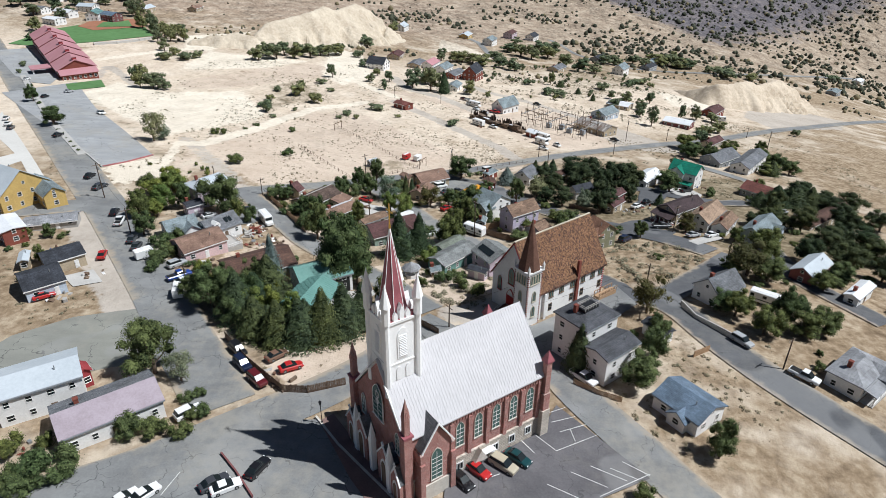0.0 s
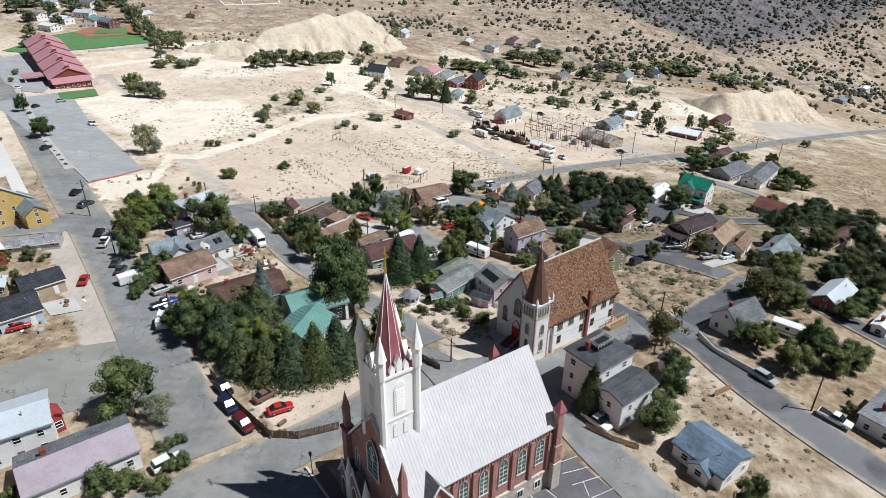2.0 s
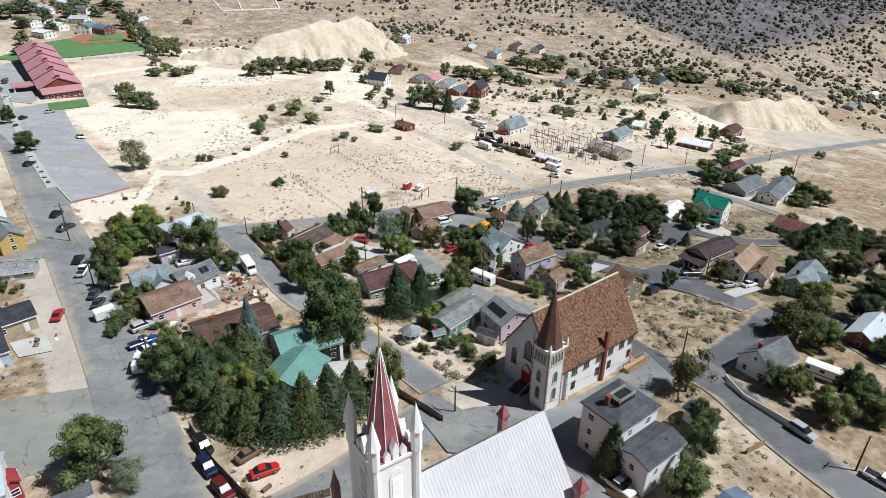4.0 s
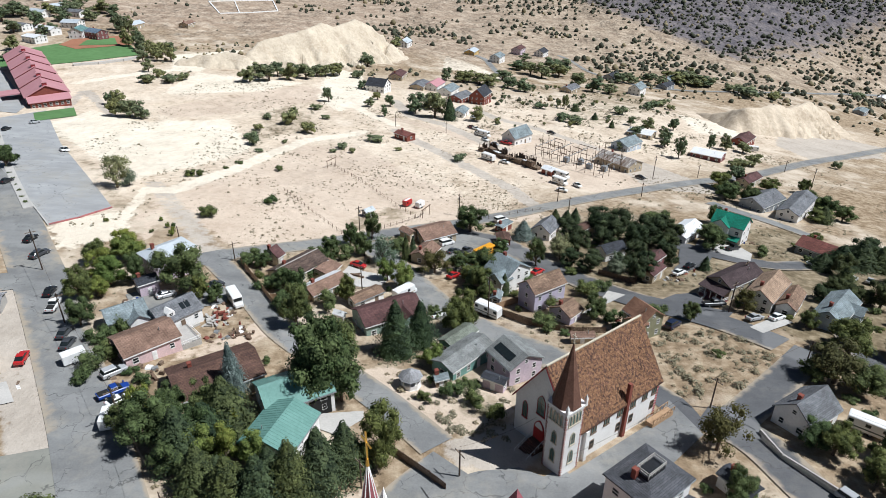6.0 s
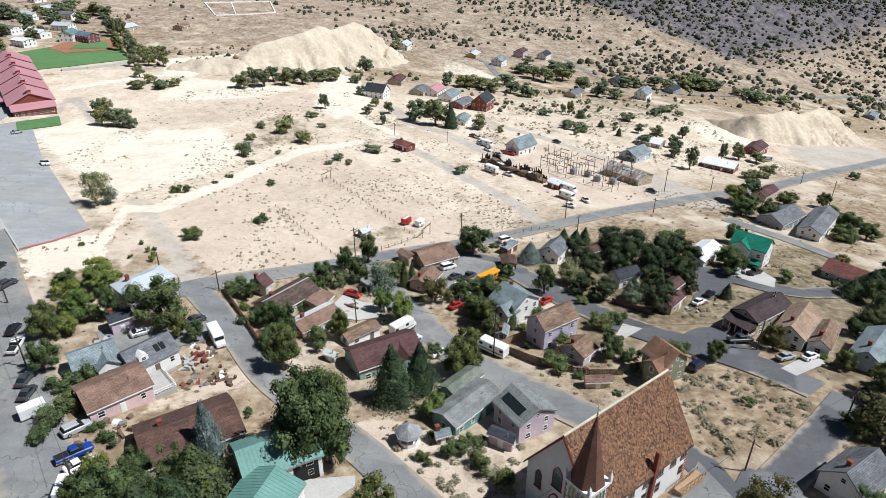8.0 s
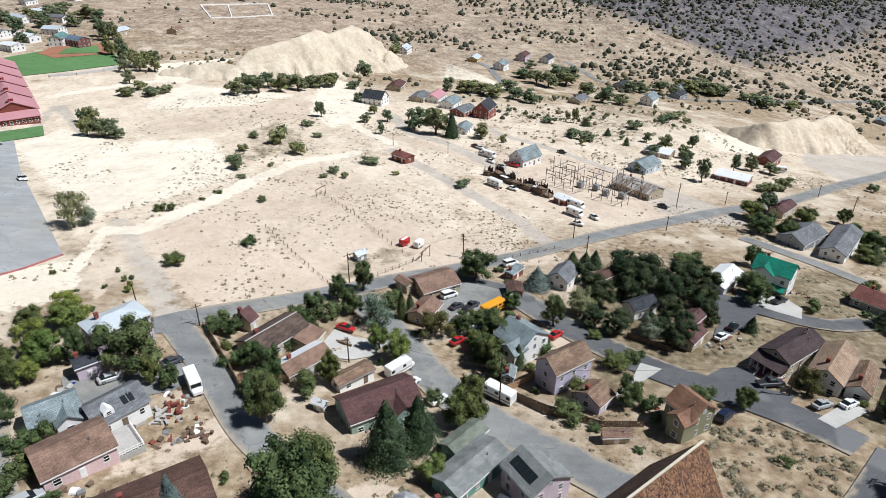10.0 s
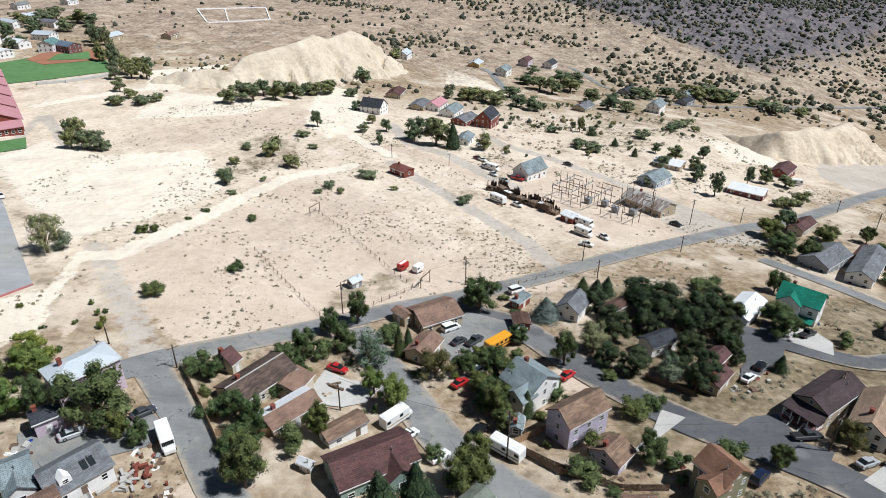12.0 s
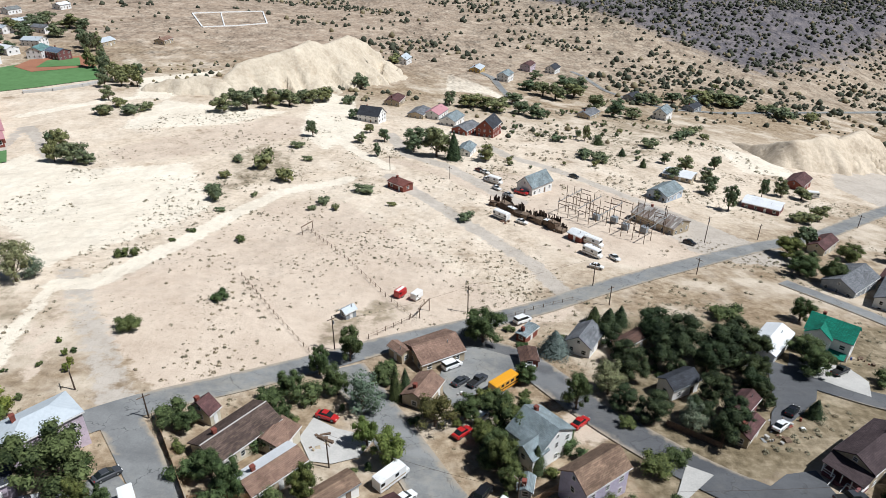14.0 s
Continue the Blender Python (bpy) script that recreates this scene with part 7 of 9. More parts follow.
# vehicles
vehicle("car", P_black, "black", 3.1, 68.0, -49)
vehicle("car", P_red, "red", 5.6, 70.1, -44)
vehicle("suv", P_cream, "cream and black", 9.6, 71.2, -38)
vehicle("car", P_teal, "dark teal", 12.0, 72.7, -40)
vehicle("car", P_black, "black", -27.6, 69.1, 65)
vehicle("car", P_white, "white", -31.3, 65.4, 32)
vehicle("car", P_grey, "dark grey", -33.2, 66.1, 40)
vehicle("car", P_white, "white", -42.3, 63.7, 53)
vehicle("car", P_white, "white", -44.9, 62.7, 53)
vehicle("suv", P_white, "white", -42.0, 80.7, 44)
vehicle("suv", P_maroon, "maroon", -33.0, 89.7, -45)
vehicle("suv", P_navy, "dark navy", -36.9, 94.2, -48)
vehicle("suv", P_black, "black", -39.0, 98.6, -47)
vehicle("pickup", P_white, "white", 26.0, 92.6, -51)
vehicle("suv", P_silver, "silver", 60.6, 105.7, -58)
vehicle("pickup", P_white, "white", 68.2, 95.2, -47)
vehicle("suv", P_silver, "silver", -63.4, 132.9, 50)
vehicle("pickup", P_blue, "bright blue", -60.7, 127.1, 45)
vehicle("car", P_white, "white", -58.7, 124.8, 50)
vehicle("car", P_grey, "dark grey", -79.3, 145.2, 96)
vehicle("car", P_grey, "dark grey", -76.6, 141.5, 94)
vehicle("car", P_black, "black", -91.0, 161.2, 98)
vehicle("pickup", P_white, "white", -87.0, 155.4, 101)
vehicle("car", P_red, "red", -82.5, 136.1, 104)
vehicle("car", P_grey, "dark grey", -103.5, 179.5, 61)
vehicle("van", P_white, "white", -1.0, 212.0, 38)
vehicle("suv", P_white, "white", 4.9, 193.3, 50)
vehicle("car", P_red, "red", 24.3, 192.5, 45)
vehicle("suv", P_black, "black", 4.3, 172.2, 59)
vehicle("car", P_white, "white", -3.0, 164.5, 44)
vehicle("car", P_white, "white", -8.8, 170.2, 47)
vehicle("car", P_silver, "silver", -65.7, 163.2, 43)
vehicle("car", P_grey, "dark grey", -56.8, 170.2, 50)
vehicle("car", P_red, "red", -25.1, 190.6, -18)
vehicle("pickup", P_grey, "dark grey", 4.6, 206.3, 52)
vehicle("car", P_grey, "dark grey", 0.9, 206.0, 47)
vehicle("car", P_red, "red", 1.0, 188.5, 47)
vehicle("car", P_white, "white", 15.9, 212.1, 44)
vehicle("van", P_white, "white", 17.2, 234.1, 34)
vehicle("suv", P_navy, "dark navy", 50.9, 159.7, 42)
vehicle("pickup", P_grey, "dark grey", 64.7, 171.2, 7)
vehicle("car", P_silver, "silver", 71.4, 163.9, 23)
vehicle("car", P_white, "white", 76.9, 164.4, 28)
vehicle("pickup", P_black, "black", 86.7, 213.0, 33)
vehicle("car", P_white, "white", 82.4, 178.0, 22)
vehicle("pickup", P_white, "white", 106.4, 201.4, -62)
vehicle("car", P_silver, "silver", 112.2, 193.1, 42)
vehicle("car", P_silver, "silver", 116.9, 192.7, 45)
vehicle("car", P_black, "black", 67.6, 196.5, 46)
vehicle("car", P_white, "white", 62.9, 191.4, 39)
vehicle("car", P_black, "black", -144.3, 231.7, 76)
vehicle("car", P_black, "black", -190.0, 303.6, 84)
vehicle("car", P_white, "white", -149.1, 275.0, -42)
vehicle("car", P_white, "white", -173.8, 249.1, 99)
vehicle("car", P_grey, "dark grey", -168.9, 242.9, 102)
vehicle("car", P_white, "white", -219.4, 339.6, 88)
vehicle("car", P_grey, "dark grey", -103.6, 178.6, 78)
vehicle("car", P_black, "black", -110.5, 187.4, 86)
vehicle("car", P_white, "white", -180.6, 258.9, 104)
vehicle("car", P_white, "white", 44.7, 284.6, -65)
vehicle("car", P_white, "white", 43.5, 269.6, -28)
vehicle("car", P_white, "white", 17.2, 340.5, -53)
vehicle("car", P_silver, "silver", 21.5, 333.2, -46)
vehicle("car", P_white, "white", 50.9, 277.2, -64)
vehicle("car", P_black, "black", 81.4, 295.9, -46)
vehicle("car", P_white, "white", 24.0, 304.8, -41)
vehicle("car", P_white, "white", 13.8, 351.1, -61)
vehicle("car", P_white, "white", -150.1, 274.8, -50)
vehicle("car", P_silver, "silver", -185.6, 317.0, 54)
vehicle("car", P_red, "red", -85.8, 116.6, 38)
vehicle("car", P_red, "old bright red", -27.9, 93.8, 31)
vehicle("car", P_grey, "dark grey", -21.0, 105.7, 33)
vehicle("car", P_rust, "rusty", -31.3, 97.2, 48)
school_bus(10.6, 205.5, 42)
box_trailer(-57.9, 119.3, 104)
box_trailer(-72.6, 136.5, 42)
motor_home(-11.3, 174.9, 46)
travel_trailer(9.1, 166.6, -38)
motor_home(-49.9, 163.4, -57)
travel_trailer(72.9, 122.8, -38)
travel_trailer(159.1, 364.2, -14)

motor_home(17.1, 348.5, -40)
motor_home(46.5, 288.5, -44)
travel_trailer(17.0, 308.5, -46)
motor_home(44.3, 279.5, -47)
vehicle("pickup", P_red, "red", 27.0, 336.6, -30)
vehicle("car", P_maroon, "maroon", 11.1, 363.4, -45)
vehicle("car", P_white, "white", 13.4, 361.0, -45)
vehicle("car", P_white, "white", 12.7, 386.9, -70)
vehicle("car", P_silver, "silver", 15.7, 387.6, -70)
vehicle("car", P_black, "black", 53.1, 365.0, -40)

# poles
utility_pole(-98.8, 172.0, 11.2)
utility_pole(47.6, 128.4, 7.2)
utility_pole(71.9, 142.2, 7.2)
utility_pole(66.9, 167.6, 9.0)
utility_pole(9.0, 165.2, 14.8)
utility_pole(-81.7, 149.8, 7.6)
utility_pole(-27.9, 215.9, 9.5)
utility_pole(3.2, 238.7, 8.3)
utility_pole(-22.4, 177.2, 6.8)
utility_pole(-73.2, 191.7, 5.2)
utility_pole(-56.8, 185.7, 4.2)
utility_pole(1.4, 109.9, 5.2)
utility_pole(-13.6, 107.0, 6.2)
utility_pole(65.5, 97.8, 7.9)
utility_pole(74.5, 269.5, 5.7)
utility_pole(39.8, 256.9, 7.7)
utility_pole(41.9, 245.1, 6.4)
utility_pole(87.5, 298.3, 10.5)
utility_pole(159.5, 327.8, 5.9)
utility_pole(74.5, 304.8, 18.8)
utility_pole(109.8, 306.0, 6.4)
utility_pole(-27.7, 358.2, 6.7)
utility_pole(-1.9, 350.3, 4.3)
utility_pole(156.4, 298.0, 11.0)
utility_pole(76.4, 182.8, 8.6)
utility_pole(-55.2, 118.1, 9.2)

# overhead lines
power_line((-98.8, 172.0), (-81.7, 149.8), 8.5, 8.0)
power_line((-81.7, 149.8), (-55.2, 118.1), 8.0, 8.0)
power_line((-55.2, 118.1), (-43.0, 102.6), 8.0, 8.0)
power_line((47.6, 128.4), (71.9, 142.2), 7.5, 7.5)
power_line((47.6, 128.4), (17.8, 107.9), 7.5, 7.0)
power_line((1.4, 109.9), (15.2, 118.9), 6.5, 6.0)
power_line((9.0, 165.2), (-22.4, 177.2), 8.5, 8.0)
power_line((-27.9, 215.9), (3.2, 238.7), 8.0, 8.0)
power_line((3.2, 238.7), (37.0, 257.9), 8.0, 8.0)
power_line((9.0, 165.2), (66.9, 167.6), 8.5, 8.0)

# fences
fence([(-42.8, 103.2), (-36.1, 95.1), (-28.0, 87.3), (-23.5, 87.2), (-17.2, 89.8)], 1.8, M_fence, "weathered brown board fence round the lot")
fence([(-55.1, 185.0), (-47.7, 173.8), (-42.0, 165.1), (-37.9, 158.4)], 1.8, M_fence_new, "tan board fence along the lane")
fence([(-42.5, 166.4), (-33.4, 167.9)], 1.8, M_fence_new, "tan board fence across the yard")
fence([(9.8, 168.8), (14.7, 164.2), (18.0, 161.2), (25.0, 158.9)], 1.6, M_fence, "dark brown board fence along the street")
fence([(10.8, 169.3), (17.6, 174.3)], 1.8, M_fence_new, "tan board fence beside the shed")
fence([(10.9, 168.1), (16.2, 163.8), (20.9, 160.5), (27.2, 157.4), (35.1, 157.3)], 1.6, M_fence, "dark board fence below the garden")
fence([(53.0, 119.6), (54.4, 114.9), (59.6, 106.6)], 1.0, M_fence_grey, "pale timber rail fence beside the street")
fence([(24.1, 91.7), (28.1, 88.7), (31.8, 87.0)], 1.2, M_fence_new, "low tan fence along the street")
fence([(49.2, 100.7), (53.1, 103.0)], 1.5, M_fence_new, "tan board fence by the vacant lot")
fence([(41.1, 192.4), (49.1, 185.1)], 1.5, M_fence, "dark board fence below the trees")
fence([(-14.1, 113.9), (-9.8, 115.3), (-3.3, 109.5), (-0.7, 106.9)], 1.6, M_fence, "dark board fence along the lane")
rail_fence([(13.2, 236.0), (20.8, 241.0), (32.1, 247.2), (35.1, 245.5)])
rail_fence([(-49.1, 289.5), (-33.7, 268.3), (-19.0, 244.7), (-9.7, 231.5)])
rail_fence([(-58.9, 249.1), (-45.2, 229.5), (-31.6, 211.5)])
rail_fence([(-20.9, 222.2), (-10.0, 235.1), (-8.4, 242.3), (-17.2, 248.5)])

# ---- brick church ----
def lancet(b, x, z0, z1, w, y0, y1, n=6):
    """A pointed arch outline from z0 to the tip z1."""
    r = w * 0.5
    spring = z1 - w * 0.87
    pts = [(x - r, z0), (x + r, z0)]
    for i in range(n + 1):
        a = radians(60) * i / n
        pts.append((x - r + w * math.cos(a), spring + w * math.sin(a)))
    for i in range(n):
        a = radians(60) * (n - 1 - i) / n
        pts.append((x + r - w * math.cos(a), spring + w * math.sin(a)))
    prism(b, pts, y0, y1)


def lancet_window(parent, m, w, z0, z1, trim, tracery, hood=None):
    """A pointed window in the plane y = 0 that faces -y."""
    b = ([], [])
    lancet(b, 0, z0, z1, w, -0.05, 0.05)
    win = part("window", shared("window", b, M_stained), parent, m)
    b = ([], [])
    spring = z1 - w * 0.87
    for x in (-w / 2, w / 2):
        box(b, x - 0.05, x + 0.05, -0.12, 0.06, z0, spring)
    box(b, -w / 2 - 0.14, w / 2 + 0.14, -0.18, 0.06, z0 - 0.2, z0)
    prev = [None, None]
    for i in range(9):
        a = radians(60) * i / 8
        for k, s in ((0, 1), (1, -1)):
            p = (s * (-w / 2 + w * math.cos(a)), -0.06, spring + w * math.sin(a))
            if prev[k]:
                bar(b, prev[k], p, 0.1)
            prev[k] = p
    part("frame", shared("frame", b, trim), win)
    b = ([], [])
    if tracery:
        box(b, -0.035, 0.035, -0.09, 0.02, z0, z1 - w * 0.35)
        k = z0 + 0.8
        while k < spring + 0.1:
            box(b, -w / 2, w / 2, -0.09, 0.02, k - 0.025, k + 0.025)
            k += 0.8
        part("tracery", shared("tracery", b, tracery), win)
    return win


def pinnacle(b, x, y, z0, z1, w, shaft=0.5):
    zc = z0 + (z1 - z0) * shaft
    box(b, x - w, x + w, y - w, y + w, z0, zc)
    k = len(b[0])
    b[0].extend([(x - w * 1.15, y - w * 1.15, zc), (x + w * 1.15, y - w * 1.15, zc), (x + w * 1.15, y + w * 1.15, zc), (x - w * 1.15, y + w * 1.15, zc), (x, y, z1)])
    b[1].extend([(k, k + 1, k + 4), (k + 1, k + 2, k + 4), (k + 2, k + 3, k + 4), (k + 3, k, k + 4), (k + 3, k + 2, k + 1, k)])
    for dx, dy in ((-1, 0), (1, 0), (0, -1), (0, 1)):
        # small gables at the foot of the cap
        c = Vector((x + dx * w * 1.1, y + dy * w * 1.1, zc))
        s = Vector((-dy, dx, 0)) * w
        k = len(b[0])
        b[0].extend([tuple(c - s), tuple(c + s), tuple(c + Vector((0, 0, (z1 - zc) * 0.38))), (x, y, zc + (z1 - zc) * 0.2)])
        b[1].extend([(k, k + 1, k + 2), (k + 1, k + 3, k + 2), (k + 3, k, k + 2)])


def seam_lines(b, x0, x1, ya, za, yb, zb, step, w=0.05):
    n = int((x1 - x0) / step)
    for i in range(n + 1):
        u = x0 + (x1 - x0) * i / n
        bar(b, (u, ya, za), (u, yb, zb), w)


def brick_church():
    e = new("church")
    e.matrix_world = pose(-6.73, 72.38, 0, 0, 0, 34.5)
    tagged(e, "red brick gothic church with a white belfry and pale metal roof", "church")
    USED.append((2, 78, 17))
    hw, x0, x1, ev, top = 7.2, -2.7, 22.6, 12.7, 21.7
    vs = [(x0, -hw, -3), (x1, -hw, -3), (x1, hw, -3), (x0, hw, -3), (x0, -hw, ev), (x1, -hw, ev), (x1, hw, ev), (x0, hw, ev), (x0, 0, top), (x1, 0, top)]
    mesh("wall", vs, [(0, 1, 5, 4), (2, 3, 7, 6), (1, 2, 6, 9, 5), (3, 0, 4, 8, 7)], M_brick, e)
    for s in (-1, 1):
        vs = [(x0 - 0.3, s * (hw + 0.45), ev - 0.1), (x1 + 0.3, s * (hw + 0.45), ev - 0.1), (x1 + 0.3, 0, top + 0.35), (x0 - 0.3, 0, top + 0.35)]
        vs += [(p, q, r + 0.22) for p, q, r in vs]
        fs = [(4, 5, 6, 7), (3, 2, 1, 0), (0, 1, 5, 4), (1, 2, 6, 5), (3, 0, 4, 7)]
        mesh("roof", vs, fs if s < 0 else [f[::-1] for f in fs], M_roof_church, e)
        b = ([], [])
        seam_lines(b, x0 - 0.2, x1 + 0.2, s * (hw + 0.45), ev + 0.13, 0, top + 0.58, 0.48)
        mesh("roof_seam", *b, M_roof_church, e)
    # stone plinth, pilasters, corbels and windows of the long walls
    for s in (-1, 1):
        b = ([], [])
        box(b, x0, x1 + 0.1, *sorted((s * hw, s * (hw + 0.22))), -3, 4.2)
        box(b, x0, x1 + 0.1, *sorted((s * hw, s * (hw + 0.34))), 4.2, 4.5)
        mesh("plinth", *b, M_stone_block, e)
        for u in (4.9, 8.2, 11.6, 15.0, 18.3, 21.7):
            b = ([], [])
            box(b, u - 0.32, u + 0.32, *sorted((s * hw, s * (hw + 0.35))), 4.3, ev - 0.9)
            mesh("pilaster", *b, M_brick, e)
        b = ([], [])
        box(b, x0, x1, *sorted((s * hw, s * (hw + 0.3))), ev - 0.35, ev - 0.05)
        mesh("cornice", *b, M_brick, e)
        b = ([], [])
        box(b, -0.12, 0.12, -0.14, 0.14, -0.75, 0)
        corbel = shared("corbel", b, M_brick)
        for i in range(34):
            part("corbel", corbel, e, pose(4.9 + i * 0.52, s * (hw + 0.14), ev - 0.35))
        for u in (6.5, 9.9, 13.3, 16.65, 20.0):
            lancet_window(e, pose(u, s * (hw + 0.02), 0, 0, 0, 0 if s < 0 else 180), 1.45, 6.7, 11.4, M_stone, M_white)
            b = ([], [])
            box(b, -0.55, 0.55, -0.05, 0.05, 1.9, 3.2)
            w = part("basement_window", shared("basement_window", b, M_glass), e, pose(u, s * (hw + 0.22), 0, 0, 0, 0 if s < 0 else 180))
            b = ([], [])
            for xa, xb, za, zb in ((-0.65, 0.65, 3.2, 3.4), (-0.65, 0.65, 1.7, 1.9), (-0.65, -0.5, 1.9, 3.2), (0.5, 0.65, 1.9, 3.2), (-0.04, 0.04, 1.9, 3.2)):
                box(b, xa, xb, -0.1, 0.05, za, zb)
            part("frame", shared("frame", b, M_white), w)
    # side door hood in the stone plinth
    b = ([], [])
    prism(b, [(-1.3, 2.4), (1.3, 2.4), (0, 4.6)], -1.0, 0)
    part("door_hood", shared("door_hood", b, M_stone), e, pose(9.9, -hw - 0.2, 0))
    b = ([], [])
    box(b, -0.8, 0.8, -0.2, 0, 0, 2.4)
    part("door", shared("door", b, M_wood), e, pose(9.9, -hw - 0.22, 0))
    # corner piers with capped turrets
    for s in (-1, 1):
        b = ([], [])
        box(b, 22.0, 23.6, *sorted((s * (hw - 0.4), s * (hw + 1.2))), -3, 6.0)
        mesh("pier_base", *b, M_stone_block, e)
        b = ([], [])
        box(b, 22.15, 23.45, *sorted((s * (hw - 0.2), s * (hw + 1.05))), 6.0, 9.3)
        box(b, 22.3, 23.3, *sorted((s * (hw - 0.1), s * (hw + 0.9))), 9.3, 15.6)
        mesh("pier", *b, M_brick, e)
        b = ([], [])
        k = s * (hw + 0.4)
        box(b, 22.1, 23.5, k - 0.7, k + 0.7, 15.5, 15.8)
        b[0].extend([(22.1, k - 0.7, 15.8), (23.5, k - 0.7, 15.8), (23.5, k + 0.7, 15.8), (22.1, k + 0.7, 15.8), (22.8, k, 17.6)])
        n = len(b[0]) - 5
        b[1].extend([(n, n + 1, n + 4), (n + 1, n + 2, n + 4), (n + 2, n + 3, n + 4), (n + 3, n, n + 4)])
        mesh("pier_cap", *b, M_spire, e)
    # side chapels with slate gables
    for s in (-1, 1):
        ya, yb = s * (hw - 3.5), s * 8.7
        b = ([], [])
        pts = [(-0.9, -3), (3.9, -3), (3.9, 10.9), (1.5, 14.6), (-0.9, 10.9)]
        prism(b, pts, *sorted((ya, yb)))
        mesh("chapel_wall", *b, M_brick, e)
        for d in (-1, 1):
            vs = []
            for yy in (s * 3.6, s * 9.0):
                vs += [(1.5 + d * 2.75, yy, 10.6), (1.5, yy, 14.95)]
            vs += [(p, q, r + 0.2) for p, q, r in vs]
            fs = [(4, 5, 7, 6), (0, 1, 5, 4), (2, 0, 4, 6), (3, 2, 6, 7), (1, 0, 2, 3)]
            with_uv(mesh("chapel_roof", vs, fs if d * s > 0 else [f[::-1] for f in fs], M_roof_grey, e))
        b = ([], [])
        for d in (-1, 1):
            bar(b, (1.5 + d * 2.75, s * 9.05, 10.75), (1.5, s * 9.05, 15.1), 0.2)
        mesh("gable_coping", *b, M_fresh, e)
        lancet_window(e, pose(1.4, s * 8.72, 0, 0, 0, 0 if s < 0 else 180), 1.9, 4.5, 10.4, M_stone, M_white)
        b = ([], [])
        for u in (-1.1, 4.1):
            box(b, u - 0.4, u + 0.4, *sorted((s * 7.2, s * 9.2)), -3, 8.6)
            box(b, u - 0.3, u + 0.3, *sorted((s * 7.2, s * 8.9)), 8.6, 10.2)
        mesh("buttress", *b, M_brick, e)
        b = ([], [])
        box(b, -0.9, 3.9, *sorted((s * 8.7, s * 8.95)), -3, 3.9)
        mesh("chapel_plinth", *b, M_stone, e)
    # west front: turrets, rake coping, great window, portals
    for s in (-1, 1):
        b = ([], [])
        k = s * 7.5
        box(b, -3.5, -2.2, k - 0.65, k + 0.65, -3, 14.2)
        pinnacle(b, -2.85, k, 14.2, 20.6, 0.42, 0.5)
        mesh("turret", *b, M_brick, e)
        b = ([], [])
        box(b, -3.65, -2.05, k - 0.8, k + 0.8, 13.9, 14.3)
        mesh("turret_cap", *b, M_spire, e)
        b = ([], [])
        bar(b, (-3.0, s * 7.1, 13.2), (-3.0, s * 2.3, 19.3), 0.28)
        mesh("rake_coping", *b, M_fresh, e)
        lancet_window(e, pose(-2.75, s * 5.0, 0, 0, 0, 270), 1.1, 8.6, 12.4, M_white, M_white)
    win = lancet_window(e, pose(-2.95, 0, 0, 0, 0, 270), 2.9, 11.6, 17.8, M_white, M_white)
    for zc, r in ((15.9, 0.55), (14.7, 0.4)):
        prev, b = None, ([], [])
        for i in range(13):
            a = 6.2832 * i / 12
            p = (r * math.cos(a), -0.08, zc + r * math.sin(a))
            if prev:
                bar(b, prev, p, 0.09)
            prev = p
        part("rose_ring", shared("rose_ring", b, M_white), win)
    for v, zt, wide in ((6.9, 8.6, 1.5), (3.6, 9.4, 1.8), (-3.4, 9.4, 1.8), (-6.6, 8.0, 1.3)):
        d = new("portal")
        d.parent, d.location, d.rotation_euler = e, (-2.8, v, 0), (0, 0, radians(270))
        b = ([], [])
        prism(b, [(-wide, -3), (wide, -3), (wide, zt - 2.6), (0, zt - 0.2), (-wide, zt - 2.6)], -1.5, 0)
        mesh("porch_wall", *b, M_brick, d)
        b = ([], [])
        for q in (-1, 1):
            bar(b, (q * (wide + 0.15), -1.55, zt - 2.75), (0, -1.55, zt), 0.22)
        box(b, -0.1, 0.1, -1.65, -1.45, zt - 0.1, zt + 0.9)
        box(b, -0.32, 0.32, -1.65, -1.45, zt + 0.4, zt + 0.58)
        mesh("porch_gable", *b, M_fresh, d)
        b = ([], [])
        lancet(b, 0, 0.6, zt - 2.5, wide * 1.0, -1.56, -1.45)
        mesh("portal_door", *b, M_white, d)
        b = ([], [])
        lancet(b, 0, 0.6, zt - 3.0, wide * 0.62, -1.62, -1.5)
        mesh("door_leaf", *b, M_wood, d)
        for q in (-1, 1):
            vs = [(q * (wide + 0.1), -1.5, zt - 2.7), (0, -1.5, zt - 0.1), (0, 0.3, zt - 0.1), (q * (wide + 0.1), 0.3, zt - 2.7)]
            vs += [(x, y, z + 0.14) for x, y, z in vs]
            fs = [(4, 5, 6, 7), (3, 2, 1, 0), (0, 1, 5, 4), (3, 0, 4, 7)]
            with_uv(mesh("porch_roof", vs, fs if q < 0 else [f[::-1] for f in fs], M_roof_grey, d))
    b = ([], [])
    for v in (5.1, 0.1, -5.0):
        pinnacle(b, -4.2, v, 0, 11.4, 0.42, 0.66)
    mesh("porch_pinnacle", *b, M_fresh, e)
    b = ([], [])
    for i in range(5):
        box(b, -6.6 + 0.35 * i, -4.2, -7.5, 8.5, -3, 0.35 + 0.17 * i)
    mesh("front_step", *b, M_stone, e)
    # belfry
    s2 = 2.45
    b = ([], [])
    box(b, -s2, s2, -s2, s2, 17.0, 29.2)
    mesh("belfry", *b, M_fresh, e)
    b = ([], [])
    box(b, -s2 - 0.2, s2 + 0.2, -s2 - 0.2, s2 + 0.2, 28.9, 29.3)
